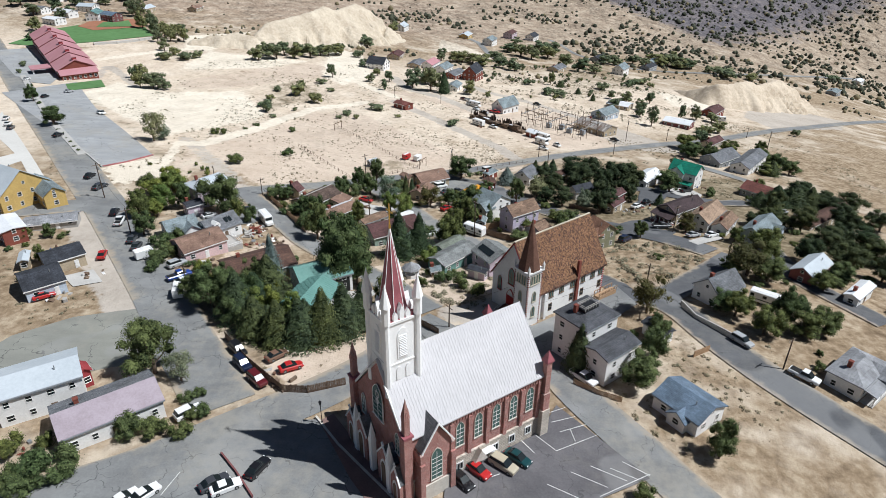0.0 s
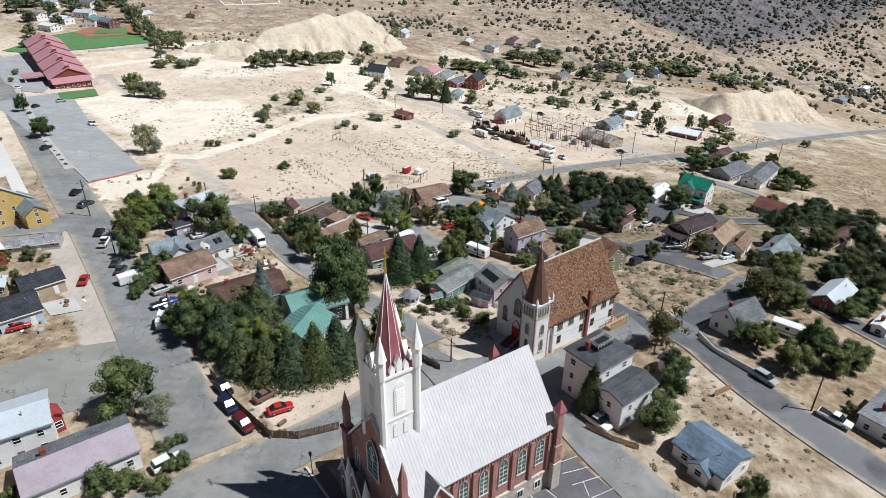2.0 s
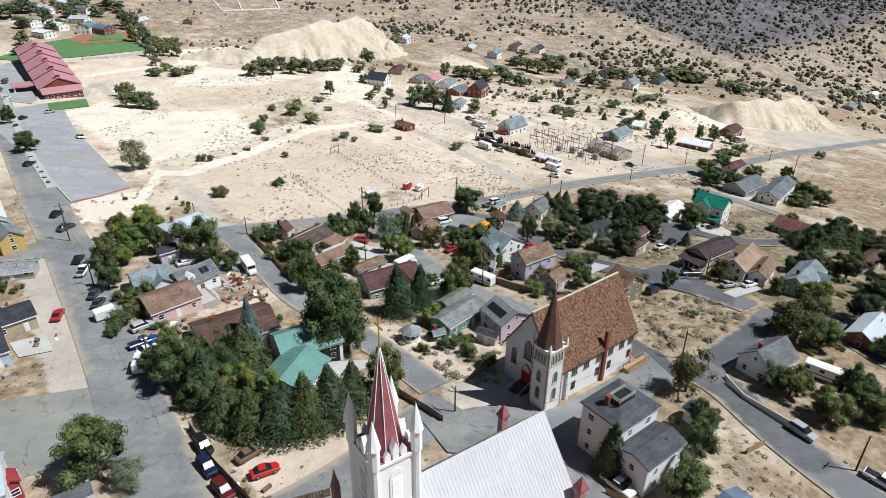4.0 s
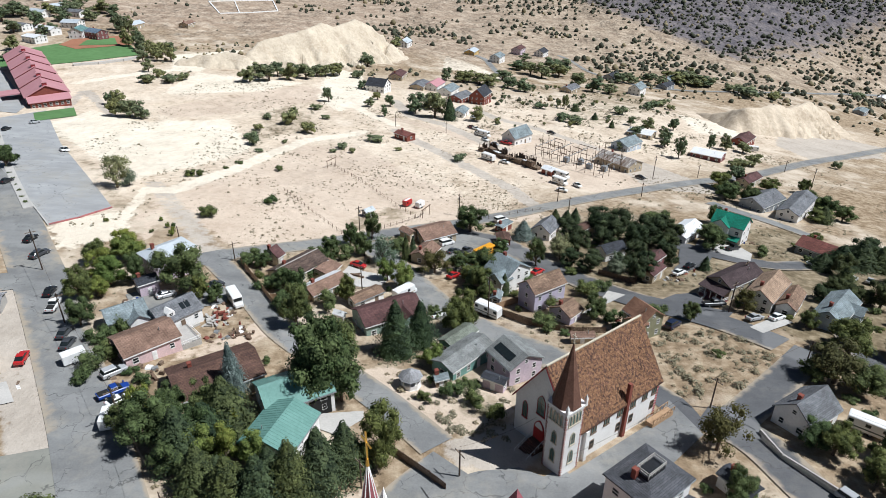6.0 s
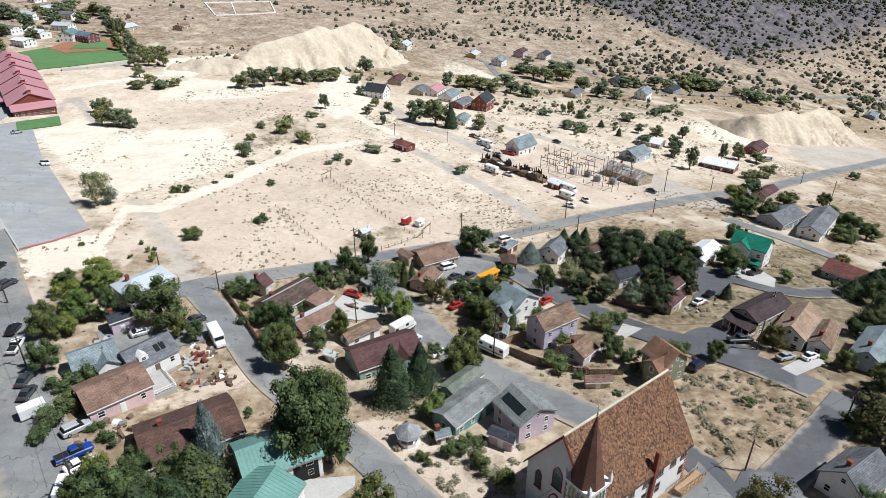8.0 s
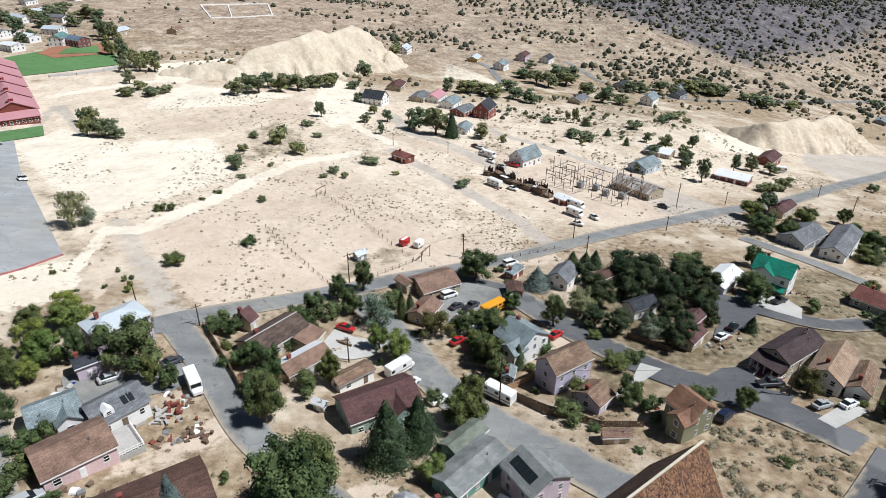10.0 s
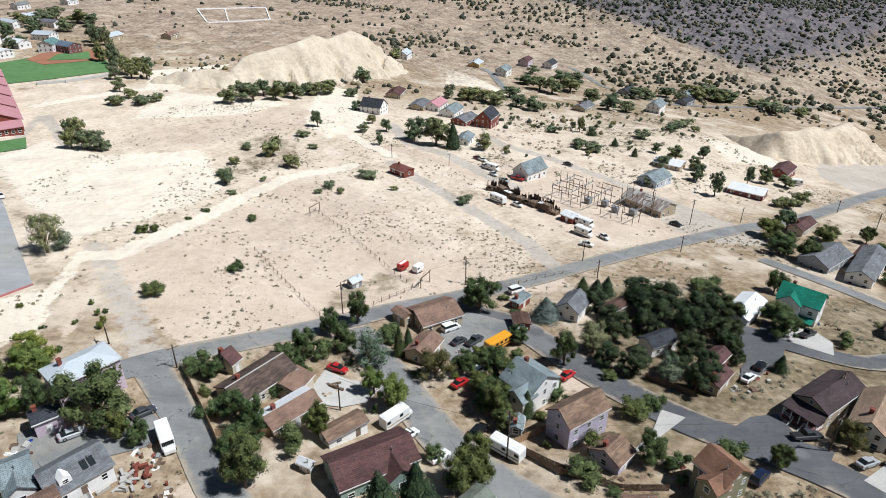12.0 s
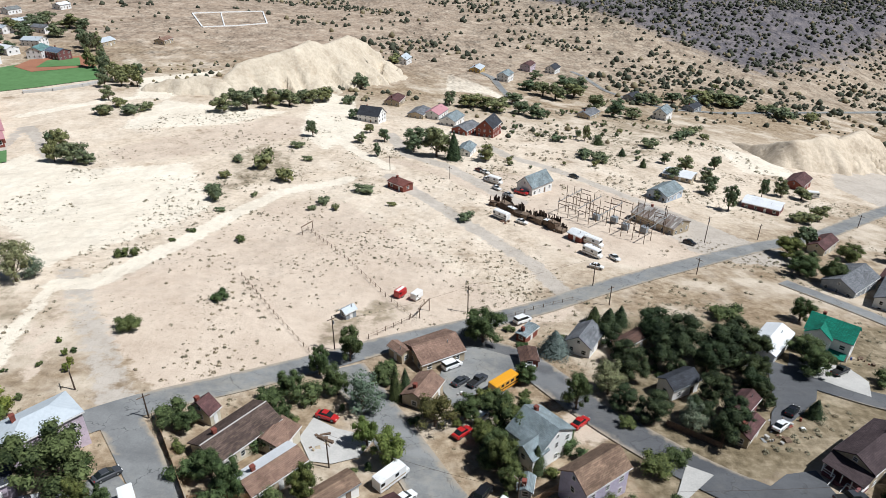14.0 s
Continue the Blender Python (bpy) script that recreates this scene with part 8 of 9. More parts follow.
    box(b, -s2 - 0.1, s2 + 0.1, -s2 - 0.1, s2 + 0.1, 22.1, 22.35)
    mesh("belfry_cornice", *b, M_fresh, e)
    b = ([], [])
    box(b, -s2 - 0.05, s2 + 0.05, -s2 - 0.05, s2 + 0.05, 29.3, 29.36)
    mesh("belfry_deck", *b, M_spire, e)
    for dx, dy in ((-1, -1), (1, -1), (1, 1), (-1, 1)):
        b = ([], [])
        tube(b, dx * s2, dy * s2, 17.0, 29.3, 0.52, 0.46, 8)
        tube(b, dx * s2, dy * s2, 29.3, 31.9, 0.62, 0.62, 8)
        k = len(b[0])
        b[0].extend([(dx * s2 + 0.8 * math.cos(6.2832 * i / 8), dy * s2 + 0.8 * math.sin(6.2832 * i / 8), 31.9 + 0.25 * (i % 2)) for i in range(8)])
        b[0].append((dx * s2, dy * s2, 35.6))
        b[1].extend([(k + i, k + (i + 1) % 8, k + 8) for i in range(8)])
        b[1].append(tuple(k + 7 - i for i in range(8)))
        mesh("pinnacle", *b, M_fresh, e)
    for t, (dx, dy) in zip((0, 90, 180, 270), ((0, -1), (1, 0), (0, 1), (-1, 0))):
        m = pose(dx * (s2 + 0.02), dy * (s2 + 0.02), 0, 0, 0, t)
        b = ([], [])
        lancet(b, 0, 23.0, 28.0, 1.7, -0.10, 0.02)
        part("louvre_frame", shared("louvre_frame", b, M_fresh), e, m)
        b = ([], [])
        k = 23.3
        while k < 26.8:
            box(b, -0.6, 0.6, -0.2, -0.08, k, k + 0.1)
            k += 0.28
        part("louvre", shared("louvre", b, M_fresh), e, m)
        b = ([], [])
        for u in (-0.75, 0.75):
            lancet(b, u, 19.4, 21.6, 0.7, -0.09, 0.02)
        part("blind_arch", shared("blind_arch", b, M_fresh), e, m)
        # small gabled dormers at the foot of the spire
        b = ([], [])
        for u in (-0.95, 0, 0.95):
            hgt = 2.3 if u == 0 else 1.4
            prism(b, [(u - 0.34, 29.3), (u + 0.34, 29.3), (u + 0.34, 29.3 + hgt * 0.55), (u, 29.3 + hgt), (u - 0.34, 29.3 + hgt * 0.55)], -0.05, 0.75 if u == 0 else 0.35)
        part("spire_dormer", shared("spire_dormer", b, M_fresh), e, m)
    b = ([], [])
    n, zb, zt, r = 8, 29.3, 42.1, 2.05
    b[0].extend([(r * math.cos(6.2832 * (i + 0.5) / n), r * math.sin(6.2832 * (i + 0.5) / n), zb) for i in range(n)] + [(0, 0, zt)])
    b[1].extend([(i, (i + 1) % n, n) for i in range(n)])
    mesh("spire", *b, M_spire, e)
    b = ([], [])
    for i in range(n):
        a = 6.2832 * (i + 0.5) / n
        bar(b, (r * math.cos(a), r * math.sin(a), zb), (0, 0, zt), 0.07)
    mesh("spire_rib", *b, M_fresh, e)
    b = ([], [])
    tube(b, 0, 0, zt - 0.4, zt + 0.25, 0.16, 0.12)
    box(b, -0.06, 0.06, -0.06, 0.06, zt, zt + 3.0)
    box(b, -0.06, 0.06, -0.75, 0.75, zt + 1.9, zt + 2.03)
    mesh("cross", *b, M_gold, e)


brick_church()


# ---- white timber church ----
def timber_church():
    e = new("church")
    e.matrix_world = pose(17.5, 113.0, -1.2, 0, 0, 38)
    tagged(e, "white timber church with brown shake roof, red trim and corner tower", "church")
    USED.append((27, 122, 16))
    x0, x1, y0, y1, ev, top = 0.6, 23.0, -1.3, 11.2, 7.2, 16.6
    ym = (y0 + y1) / 2
    vs = [(x0, y0, -4), (x1, y0, -4), (x1, y1, -4), (x0, y1, -4), (x0, y0, ev), (x1, y0, ev), (x1, y1, ev), (x0, y1, ev), (x0, ym, top), (x1, ym, top)]
    mesh("wall", vs, [(0, 1, 5, 4), (2, 3, 7, 6), (1, 2, 6, 9, 5), (3, 0, 4, 8, 7)], M_white, e)
    for s in (-1, 1):
        ye = y0 - 0.5 if s < 0 else y1 + 0.5
        drop = (top - ev) / (ym - y0) * 0.5
        vs = [(x0 - 0.35, ye, ev - drop), (x1 + 0.4, ye, ev - drop), (x1 + 0.4, ym, top + 0.05), (x0 - 0.35, ym, top + 0.05)]
        vs += [(p, q, r + 0.28) for p, q, r in vs]
        fs = [(4, 5, 6, 7), (3, 2, 1, 0), (0, 1, 5, 4), (1, 2, 6, 5), (3, 0, 4, 7)]
        with_uv(mesh("roof", vs, fs if s < 0 else [f[::-1] for f in fs], M_roof_shake, e))
    b = ([], [])
    box(b, x0 - 0.35, x1 + 0.4, ym - 0.16, ym + 0.16, top + 0.22, top + 0.42)
    mesh("ridge_cap", *b, M_cream, e)
    b = ([], [])
    for s, ye in ((-1, y0), (1, y1)):
        bar(b, (x0 - 0.4, ye + s * 0.5, ev - 0.75), (x0 - 0.4, ym, top), 0.16)
    mesh("bargeboard", *b, M_trim_red, e)
    # shakes proud of the roof's southern slope
    r = random.Random(3)
    b = ([], [])
    run, rise = ym - y0 + 0.5, top - ev + (top - ev) / (ym - y0) * 0.5
    for row in range(40):
        f = row / 40
        u = x0 - 0.3
        while u < x1 + 0.2:
            w = r.uniform(0.14, 0.34)
            if r.random() < 0.6:
                ya, yb = y0 - 0.5 + run * f, y0 - 0.5 + run * (f + 0.033)
                za, zb = ev - 0.72 + rise * f + 0.30 + r.uniform(0, 0.07), ev - 0.72 + rise * (f + 0.033) + 0.29
                k = len(b[0])
                b[0].extend([(u, ya, za + 0.05), (u + w, ya, za + 0.05), (u + w, yb, zb + 0.02), (u, yb, zb + 0.02), (u, ya, za - 0.06), (u + w, ya, za - 0.06)])
                b[1].extend([(k, k + 1, k + 2, k + 3), (k + 4, k + 5, k + 1, k)])
            u += w + 0.03
    with_uv(tagged(mesh("shake", *b, M_shake, e), kind="stuff"))
    # long wall
    for i, u in enumerate((6.0, 9.2, 12.6, 16.0, 19.2, 21.8)):
        for du in (-0.32, 0.32):
            lancet_window(e, pose(u + du, y0 - 0.02, 0), 0.52, ev - 2.6, ev - 0.6, M_wood, None)
        if i not in (1, 4):
            w = window(e, u, y0, 2.0, 0, 1.1, 1.9, "brown")
    for u in (4.0, 13.9):
        b = ([], [])
        box(b, u - 0.35, u + 0.35, y0 - 0.55, y0, -4, ev + (3.4 if u > 9 else -1))
        mesh("flue" if u > 9 else "corner_board", *b, M_barn if u > 9 else M_white, e)
    b = ([], [])
    box(b, 13.6, 14.2, y0 - 0.5, y0 + 0.1, ev, ev + 3.6)
    mesh("chimney", *b, M_barn, e)
    b = ([], [])
    for u, zz in ((x1 - 0.25, ev), (x0 + 0.1, ev - 1)):
        k = -2.0
        while k < zz:
            box(b, u - 0.28, u + 0.28, y0 - 0.07, y0, k, k + 0.3)
            k += 0.6
    mesh("quoin", *b, M_trim_red, e)
    # front
    face = lambda v: pose(x0 - 0.02, v, 0, 0, 0, 270)
    lancet_window(e, face(ym + 0.4), 1.7, 6.4, 10.4, M_trim_red, M_wood)
    lancet_window(e, face(ym + 3.9), 1.1, 3.6, 7.0, M_trim_red, M_wood)
    lancet_window(e, face(ym - 2.6), 1.1, 3.6, 7.0, M_trim_red, M_wood)
    b = ([], [])
    lancet(b, 0, 1.0, 5.2, 2.3, -0.15, 0.02)
    d = part("door", shared("door", b, M_door_red), e, face(ym + 0.4))
    b = ([], [])
    lancet(b, 0, 3.8, 5.0, 1.7, -0.2, -0.1)
    part("fanlight", shared("fanlight", b, M_white), d)
    b = ([], [])
    box(b, -0.9, 0.9, -0.2, -0.1, 1.9, 3.4)
    part("notice_board", shared("notice_board", b, paint("board_blue", (0.05, 0.35, 0.45))), e, face(ym - 2.0))
    b = ([], [])
    for i in range(8):
        box(b, x0 - 0.6 - 0.42 * (8 - i), x0, ym - 1.0, ym + 1.8, -4, 1.0 - 0.2 * (7 - i) - 0.2)
    mesh("front_step", *b, M_copper, e)
    for v in (ym - 1.0, ym + 1.8):
        b = ([], [])
        bar(b, (x0 - 4.0, v, 0.3), (x0 - 0.4, v, 2.0), 0.07)
        for i in range(5):
            f = i / 4
            bar(b, (x0 - 4.0 + 3.6 * f, v, -0.6 + 1.7 * f), (x0 - 4.0 + 3.6 * f, v, 0.3 + 1.7 * f), 0.05)
        mesh("handrail", *b, M_white, e)
    # tower
    b = ([], [])
    t = 1.95
    box(b, -t, t, -t, t, -4, 13.0)
    mesh("tower", *b, M_white, e)
    b = ([], [])
    box(b, -t - 0.3, t + 0.3, -t - 0.3, t + 0.3, 13.0, 13.4)
    mesh("tower_cornice", *b, M_white, e)
    for dx in (-1, 1):
        for dy in (-1, 1):
            k, b = -2.5, ([], [])
            i = 0
            while k < 12.8:
                w = 0.34 if i % 2 else 0.22
                box(b, *sorted((dx * t - dx * w, dx * (t + 0.04))), *sorted((dy * t - dy * w, dy * (t + 0.04))), k, k + 0.28)
                mesh("quoin", *b, M_barn, e)
                b = ([], [])
                k += 0.5
                i += 1
            b = ([], [])
            pinnacle(b, dx * (t + 0.1), dy * (t + 0.1), 13.3, 15.2, 0.2, 0.5)
            mesh("pinnacle", *b, M_white, e)
    for turn, (dx, dy) in zip((0, 90, 180, 270), ((0, -1), (1, 0), (0, 1), (-1, 0))):
        m = pose(dx * (t + 0.01), dy * (t + 0.01), 0, 0, 0, turn)
        for u in (-0.75, -0.25, 0.25, 0.75):
            lancet_window(e, m @ pose(u * 1.4, 0, 0), 0.5, 10.4, 12.5, M_cream, None)
        for z0, z1 in ((6.2, 8.6), (2.4, 5.0)):
            lancet_window(e, m, 1.0, z0, z1, M_cream, M_wood)
    b = ([], [])
    n, r, zb, zt = 8, 2.35, 13.4, 24.6
    b[0].extend([(r * math.cos(6.2832 * (i + 0.5) / n), r * math.sin(6.2832 * (i + 0.5) / n), zb) for i in range(n)] + [(0, 0, zt)])
    b[1].extend([(i, (i + 1) % n, n) for i in range(n)])
    mesh("spire", *b, M_copper, e)
    b = ([], [])
    tube(b, 0, 0, zt - 0.3, zt + 0.3, 0.16, 0.1, 6)
    box(b, -0.05, 0.05, -0.05, 0.05, zt, zt + 1.5)
    box(b, -0.05, 0.05, -0.4, 0.4, zt + 0.9, zt + 1.0)
    mesh("finial", *b, M_cream, e)
    # timber ramp at the far end
    b = ([], [])
    box(b, 19.5, 25.5, y0 - 2.4, y0 - 0.9, -4, 0.2)
    mesh("ramp", *b, M_fence_new, e)
    b = ([], [])
    for i in range(7):
        for v in (y0 - 2.4, y0 - 0.9):
            box(b, 19.6 + i, 19.7 + i, v - 0.05, v + 0.05, 0.2, 1.2)
    for v in (y0 - 2.4, y0 - 0.9):
        box(b, 19.5, 25.6, v - 0.05, v + 0.05, 1.1, 1.2)
    mesh("ramp_rail", *b, M_fence_new, e)


M_shake = leafy("split_shakes", (0.09, 0.052, 0.037), (0.27, 0.165, 0.11), 0.0)
timber_church()


# ---- school ----
def school():
    e = new("school")
    a, c = Vector((-199, 353)), Vector((-258, 434))
    yaw = math.degrees(math.atan2(c.y - a.y, c.x - a.x))
    m = (a + c) / 2
    e.matrix_world = pose(m.x, m.y, height(m.x, m.y) + 0.5, 0, 0, yaw)
    tagged(e, "long school building with stepped red metal gable roofs", "school")
    L = (c - a).length
    W = 19
    n = 5
    for i in range(n):
        u0, u1 = -L / 2 + L * i / n, -L / 2 + L * (i + 1) / n
        ev, rise = 4.6 + 0.75 * i, 4.4
        b = ([], [])
        prism(b, [(-W / 2, -4), (W / 2, -4), (W / 2, ev), (0, ev + rise), (-W / 2, ev)], u0, u1)
        # the outline above lies across the block; turn it to run along it
        mesh("wall", [(y, -x, z) for x, y, z in b[0]], b[1], M_barn, e)
        for s in (-1, 1):
            vs = [(u0 - 0.5, s * (W / 2 + 0.8), ev - 0.3), (u1 + 0.1, s * (W / 2 + 0.8), ev - 0.3), (u1 + 0.1, 0, ev + rise + 0.08), (u0 - 0.5, 0, ev + rise + 0.08)]
            vs += [(p, q, r + 0.3) for p, q, r in vs]
            fs = [(4, 5, 6, 7), (3, 2, 1, 0), (0, 1, 5, 4), (1, 2, 6, 5), (3, 0, 4, 7)]
            mesh("roof", vs, fs if s < 0 else [f[::-1] for f in fs], M_roof_red, e)
        b = ([], [])
        box(b, u0 + 1.0, u0 + 3.4, -1.0, 1.0, ev + rise - 0.4, ev + rise + 1.3)
        mesh("roof_vent", *b, M_trim_red, e)
        b = ([], [])
        box(b, u0 + 0.8, u0 + 3.6, -1.3, 1.3, ev + rise + 1.3, ev + rise + 1.5)
        mesh("vent_cap", *b, M_roof_red, e)
    # covered drop-off at the side
    b = ([], [])
    box(b, -L / 2 + 14, -L / 2 + 24, W / 2 + 0.8, W / 2 + 11, 3.4, 4.0)
    mesh("canopy", *b, M_roof_red, e)
    b = ([], [])
    box(b, -0.3, 0.3, -0.3, 0.3, -3, 3.5)
    post = shared("canopy_post", b, M_white)
    for u in (-L / 2 + 15, -L / 2 + 23):
        part("canopy_post", post, e, pose(u, W / 2 + 10, 0))
    for s, half, length, turn in ((-1, L / 2, W, 270), (1, W / 2, L, 180), (-1, W / 2, L, 0)):
        k = int(length / 4)
        for i in range(k):
            u = (i + 0.5) / k * length - length / 2
            p = (s * half, u) if turn == 270 else (u, s * half)
            window(e, *p, 2.2, turn, 1.6, 2.0)
    vs = [(-L / 2 - 7, -W / 2, 3.0), (-L / 2, -W / 2, 4.6), (-L / 2, W / 2, 4.6), (-L / 2 - 7, W / 2, 3.0)]
    vs += [(x, y, z + 0.25) for x, y, z in vs]
    mesh("entrance_roof", vs, [(4, 5, 6, 7)[::-1], (0, 1, 2, 3), (0, 4, 5, 1), (0, 3, 7, 4), (3, 2, 6, 7)], M_roof_red, e)
    b = ([], [])
    box(b, -L / 2 - 6.2, -L / 2, -W / 2 + 0.7, W / 2 - 0.7, -4, 3.1)
    mesh("entrance_wall", *b, M_barn, e)
    for i in range(7):
        window(e, -L / 2 - 6.2, -W / 2 + 2 + i * 2.5, 1.4, 270, 1.3, 1.7)


school()


# ---- electrical yard ----
def substation(cx, cy, yaw):
    e = new("substation")
    e.matrix_world = pose(cx, cy, height(cx, cy), 0, 0, yaw)
    tagged(e, "open-air electrical yard of timber and steel frames", "substation")
    b = ([], [])
    tube(b, 0, 0, -1.5, 8.0, 0.15, 0.12, 6)
    post = shared("post", b, M_wood)
    b = ([], [])
    tube(b, 0, 0, 0, 0.9, 0.12, 0.08, 6)
    ins = shared("insulator", b, M_concrete)
    r = random.Random(5)
    for i in range(9):
        for j in range(4):
            if r.random() < 0.82:
                part("post", post, e, pose(-18 + i * 4.4, -7.5 + j * 5, 0) @ Matrix.Diagonal((1, 1, r.choice((0.6, 0.8, 0.95, 1.15, 1.4)), 1)))
    b = ([], [])
    box(b, 0, 4.4, -0.09, 0.09, -0.11, 0.11)
    beam = shared("beam", b, M_wood)
    for j in range(4):
        for i in range(8):
            for zz in (5.2, 6.8):
                if r.random() < 0.42:
                    part("beam", beam, e, pose(-18 + i * 4.4, -7.5 + j * 5, zz + r.uniform(-0.5, 0.3)))
    for i in range(0, 9, 2):
        b = ([], [])
        box(b, -18.1 + i * 4.4, -17.9 + i * 4.4, -8, 8, 6.0, 6.25)
        mesh("beam", *b, M_steel, e)
        for j in range(6):
            part("insulator", ins, e, pose(-18 + i * 4.4, -7 + j * 2.8, 6.25))
    for i in range(4):
        b = ([], [])
        box(b, -1.2, 1.2, -0.9, 0.9, 0.2, 2.4)
        for s in (-0.6, 0, 0.6):
            tube(b, s, 0, 2.4, 3.3, 0.12, 0.07, 6)
        part("transformer", shared("transformer", b, M_grey_wall), e, pose(-6 + i * 6, 2.5 * (i % 2), 0))
    USED.append((cx, cy, 24))


def ruined_works(cx, cy, yaw):
    e = new("shed_row")
    e.matrix_world = pose(cx, cy, height(cx, cy), 0, 0, yaw)
    tagged(e, "row of derelict dark timber sheds and scrap", "shed")
    r = random.Random(9)
    for i in range(11):
        u = -17.5 + i * 3.2
        hgt, w, y0 = r.uniform(2.0, 4.8), r.uniform(2.6, 3.6), r.uniform(-0.8, 0.8)
        # broken boards of the back wall, uneven at the top
        k, tilt = 6, r.uniform(-6, 6)
        b = ([], [])
        box(b, 0, w / k - 0.06, 1.5, 1.62, -1.5, 1)
        plank = shared("plank", b, M_pole)
        for j in range(k):
            part("plank", plank, e, pose(u, y0, 0, 0, 0, tilt) @ Matrix.Translation((-w / 2 + w * j / k, 0, 0)) @ Matrix.Diagonal((1, 1, hgt * r.uniform(0.75, 1.15), 1)))
        # low bays before it
        b = ([], [])
        low = hgt * r.uniform(0.35, 0.7)
        prism(b, [(-w / 2, -1.5), (w / 2, -1.5), (w / 2, low), (-w / 2, low + r.uniform(-0.4, 0.4))], -1.6, 1.2)
        part("bay", shared("bay", b, r.choice((M_fence, M_pole, M_pole, M_wood))), e, pose(u, y0, 0, 0, 0, r.uniform(-8, 8)))
        if i % 3 != 1:
            b = ([], [])
            box(b, -w / 2, w / 2, -1.9, 0.6, 0, 0.1)
            part("roof_sheet", shared("roof_sheet", b, r.choice((M_wood, M_roof_white, M_roof_white, M_fence))), e, pose(u, y0, low + 0.3, r.uniform(-14, 4), r.uniform(-8, 8), r.uniform(-10, 10)))
        for j in range(3):
            b = ([], [])
            box(b, -0.09, 0.09, -0.09, 0.09, -1.5, hgt * r.uniform(0.8, 1.3))
            part("post", shared("post", b, M_pole), e, pose(u + r.uniform(-1.5, 1.5), y0 + r.uniform(-1.6, 1.4), 0, r.uniform(-4, 4), r.uniform(-4, 4)))
    b = ([], [])
    for i in range(60):
        x, y = r.uniform(-19, 19), r.uniform(-5, 3)
        s = r.uniform(0.2, 0.7)
        limb(b, (x - s, y, 0), (x + s, y + r.uniform(-0.5, 0.5), s * r.uniform(0.2, 1.0)), s * 0.4, s * 0.25, 4)
    tagged(mesh("scrap", *b, M_fence, e), kind="stuff")
    USED.append((cx, cy, 14))


def low_shed(x, y, yaw, L, W, h, roof, wall, label):
    house(x, y, yaw, L, W, h, 0.9, roof, wall, label)


substation(57.0, 310.0, 317)
ruined_works(27.5, 310.0, 313)
low_shed(42.0, 293.0, 313, 6, 5, 2.4, M_roof_white, M_barn, "small red shed with a pale roof")


def clear(x, y):
    return all((x - p) ** 2 + (y - q) ** 2 > s * s for p, q, s in USED)


ROADS = np.array(PAVED + TRACKS)


def on_road(x, y):
    return bool((((ROADS[:, :2] - (x, y)) ** 2).sum(1) < ROADS[:, 2] ** 2).any())


# ---- spoil heaps ----
def spoil_heap(crest, slope, reach, seed, label, mat):
    """A tipped heap: a crest line in plan with its height and a slope, both fitted to the camera's view, cut by
    gullies.
    """
    line = [Vector(p) for p in crest]
    xs, ys = [p.x for p in line], [p.y for p in line]
    vs, fs = [], []
    step = 1.8
    nx, ny = int((max(xs) - min(xs) + 2 * reach) / step), int((max(ys) - min(ys) + 2 * reach) / step)
    keep = {}
    for j in range(ny + 1):
        for i in range(nx + 1):
            x, y = min(xs) - reach + i * step, min(ys) - reach + j * step
            best, along, far, run = -999, 0, 0, 0
            for a, c in zip(line, line[1:]):
                d = c.xy - a.xy
                f = min(1, max(0, (Vector((x, y)) - a.xy).dot(d) / d.length_squared))
                dist = (Vector((x, y)) - a.xy - d * f).length
                z = a.z + (c.z - a.z) * f - slope * max(0, dist - 1.5)
                if z > best:
                    best, along, far = z, run + d.length * f + 0.35 * (x - a.x - d.x * f), dist
                run += d.length
            gully = abs(noise.noise(Vector((along * 0.2, far * 0.02, seed)))) * min(far, 20) * 0.68 + abs(noise.noise(Vector((along * 0.37, far * 0.03, seed)))) * min(far, 11) * 0.5
            z = best - gully + noise.noise(Vector((x * 0.05, y * 0.05, seed + 4))) * 2.6 + noise.noise(Vector((x * 0.21, y * 0.21, seed + 2))) * 0.5
            if z > height(x, y) - 9:
                keep[(i, j)] = len(vs)
                vs.append((x, y, z))
    for (i, j), a in keep.items():
        q = [keep.get(k) for k in ((i + 1, j), (i + 1, j + 1), (i, j + 1))]
        if None not in q:
            fs.append((a, *q))
    USED.extend((p.x, p.y - 8, 14) for p in line)
    return tagged(mesh("spoil_heap", vs, fs, mat, smooth=True), label, "heap", kind="structure")


spoil_heap([(-135.2, 483.9, -11.9), (-131.7, 493.8, -8.2), (-121.0, 506.3, -6.7), (-104.6, 523.8, -5.4), (-96.2, 542.0, -2.5), (-88.2, 548.1, -6.3), (-77.3, 577.9, -6.0), (-68.0, 591.3, -13.3), (-60.8, 599.5, -21.0)], 0.72, 75, 2, "pale mine spoil heap with gullied flanks", M_heap)
spoil_heap([(-177.2, 470.8, -14.6), (-166.4, 475.2, -12.2), (-157.0, 473.8, -14.0), (-148.9, 478.9, -12.1), (-139.6, 478.3, -13.7)], 0.5, 40, 5, "low hummocks of pale mine spoil", M_heap)
spoil_heap([(168.8, 478.4, -50.0), (173.1, 455.0, -42.4), (183.2, 431.9, -33.5), (200.7, 439.0, -33.6), (217.2, 449.7, -37.4), (244.8, 473.6, -40.8), (259.2, 481.2, -48.3), (272.3, 486.7, -56.7)], 0.66, 50, 9, "pale tan mine spoil heap beside the gravel yard", M_heap_tan)

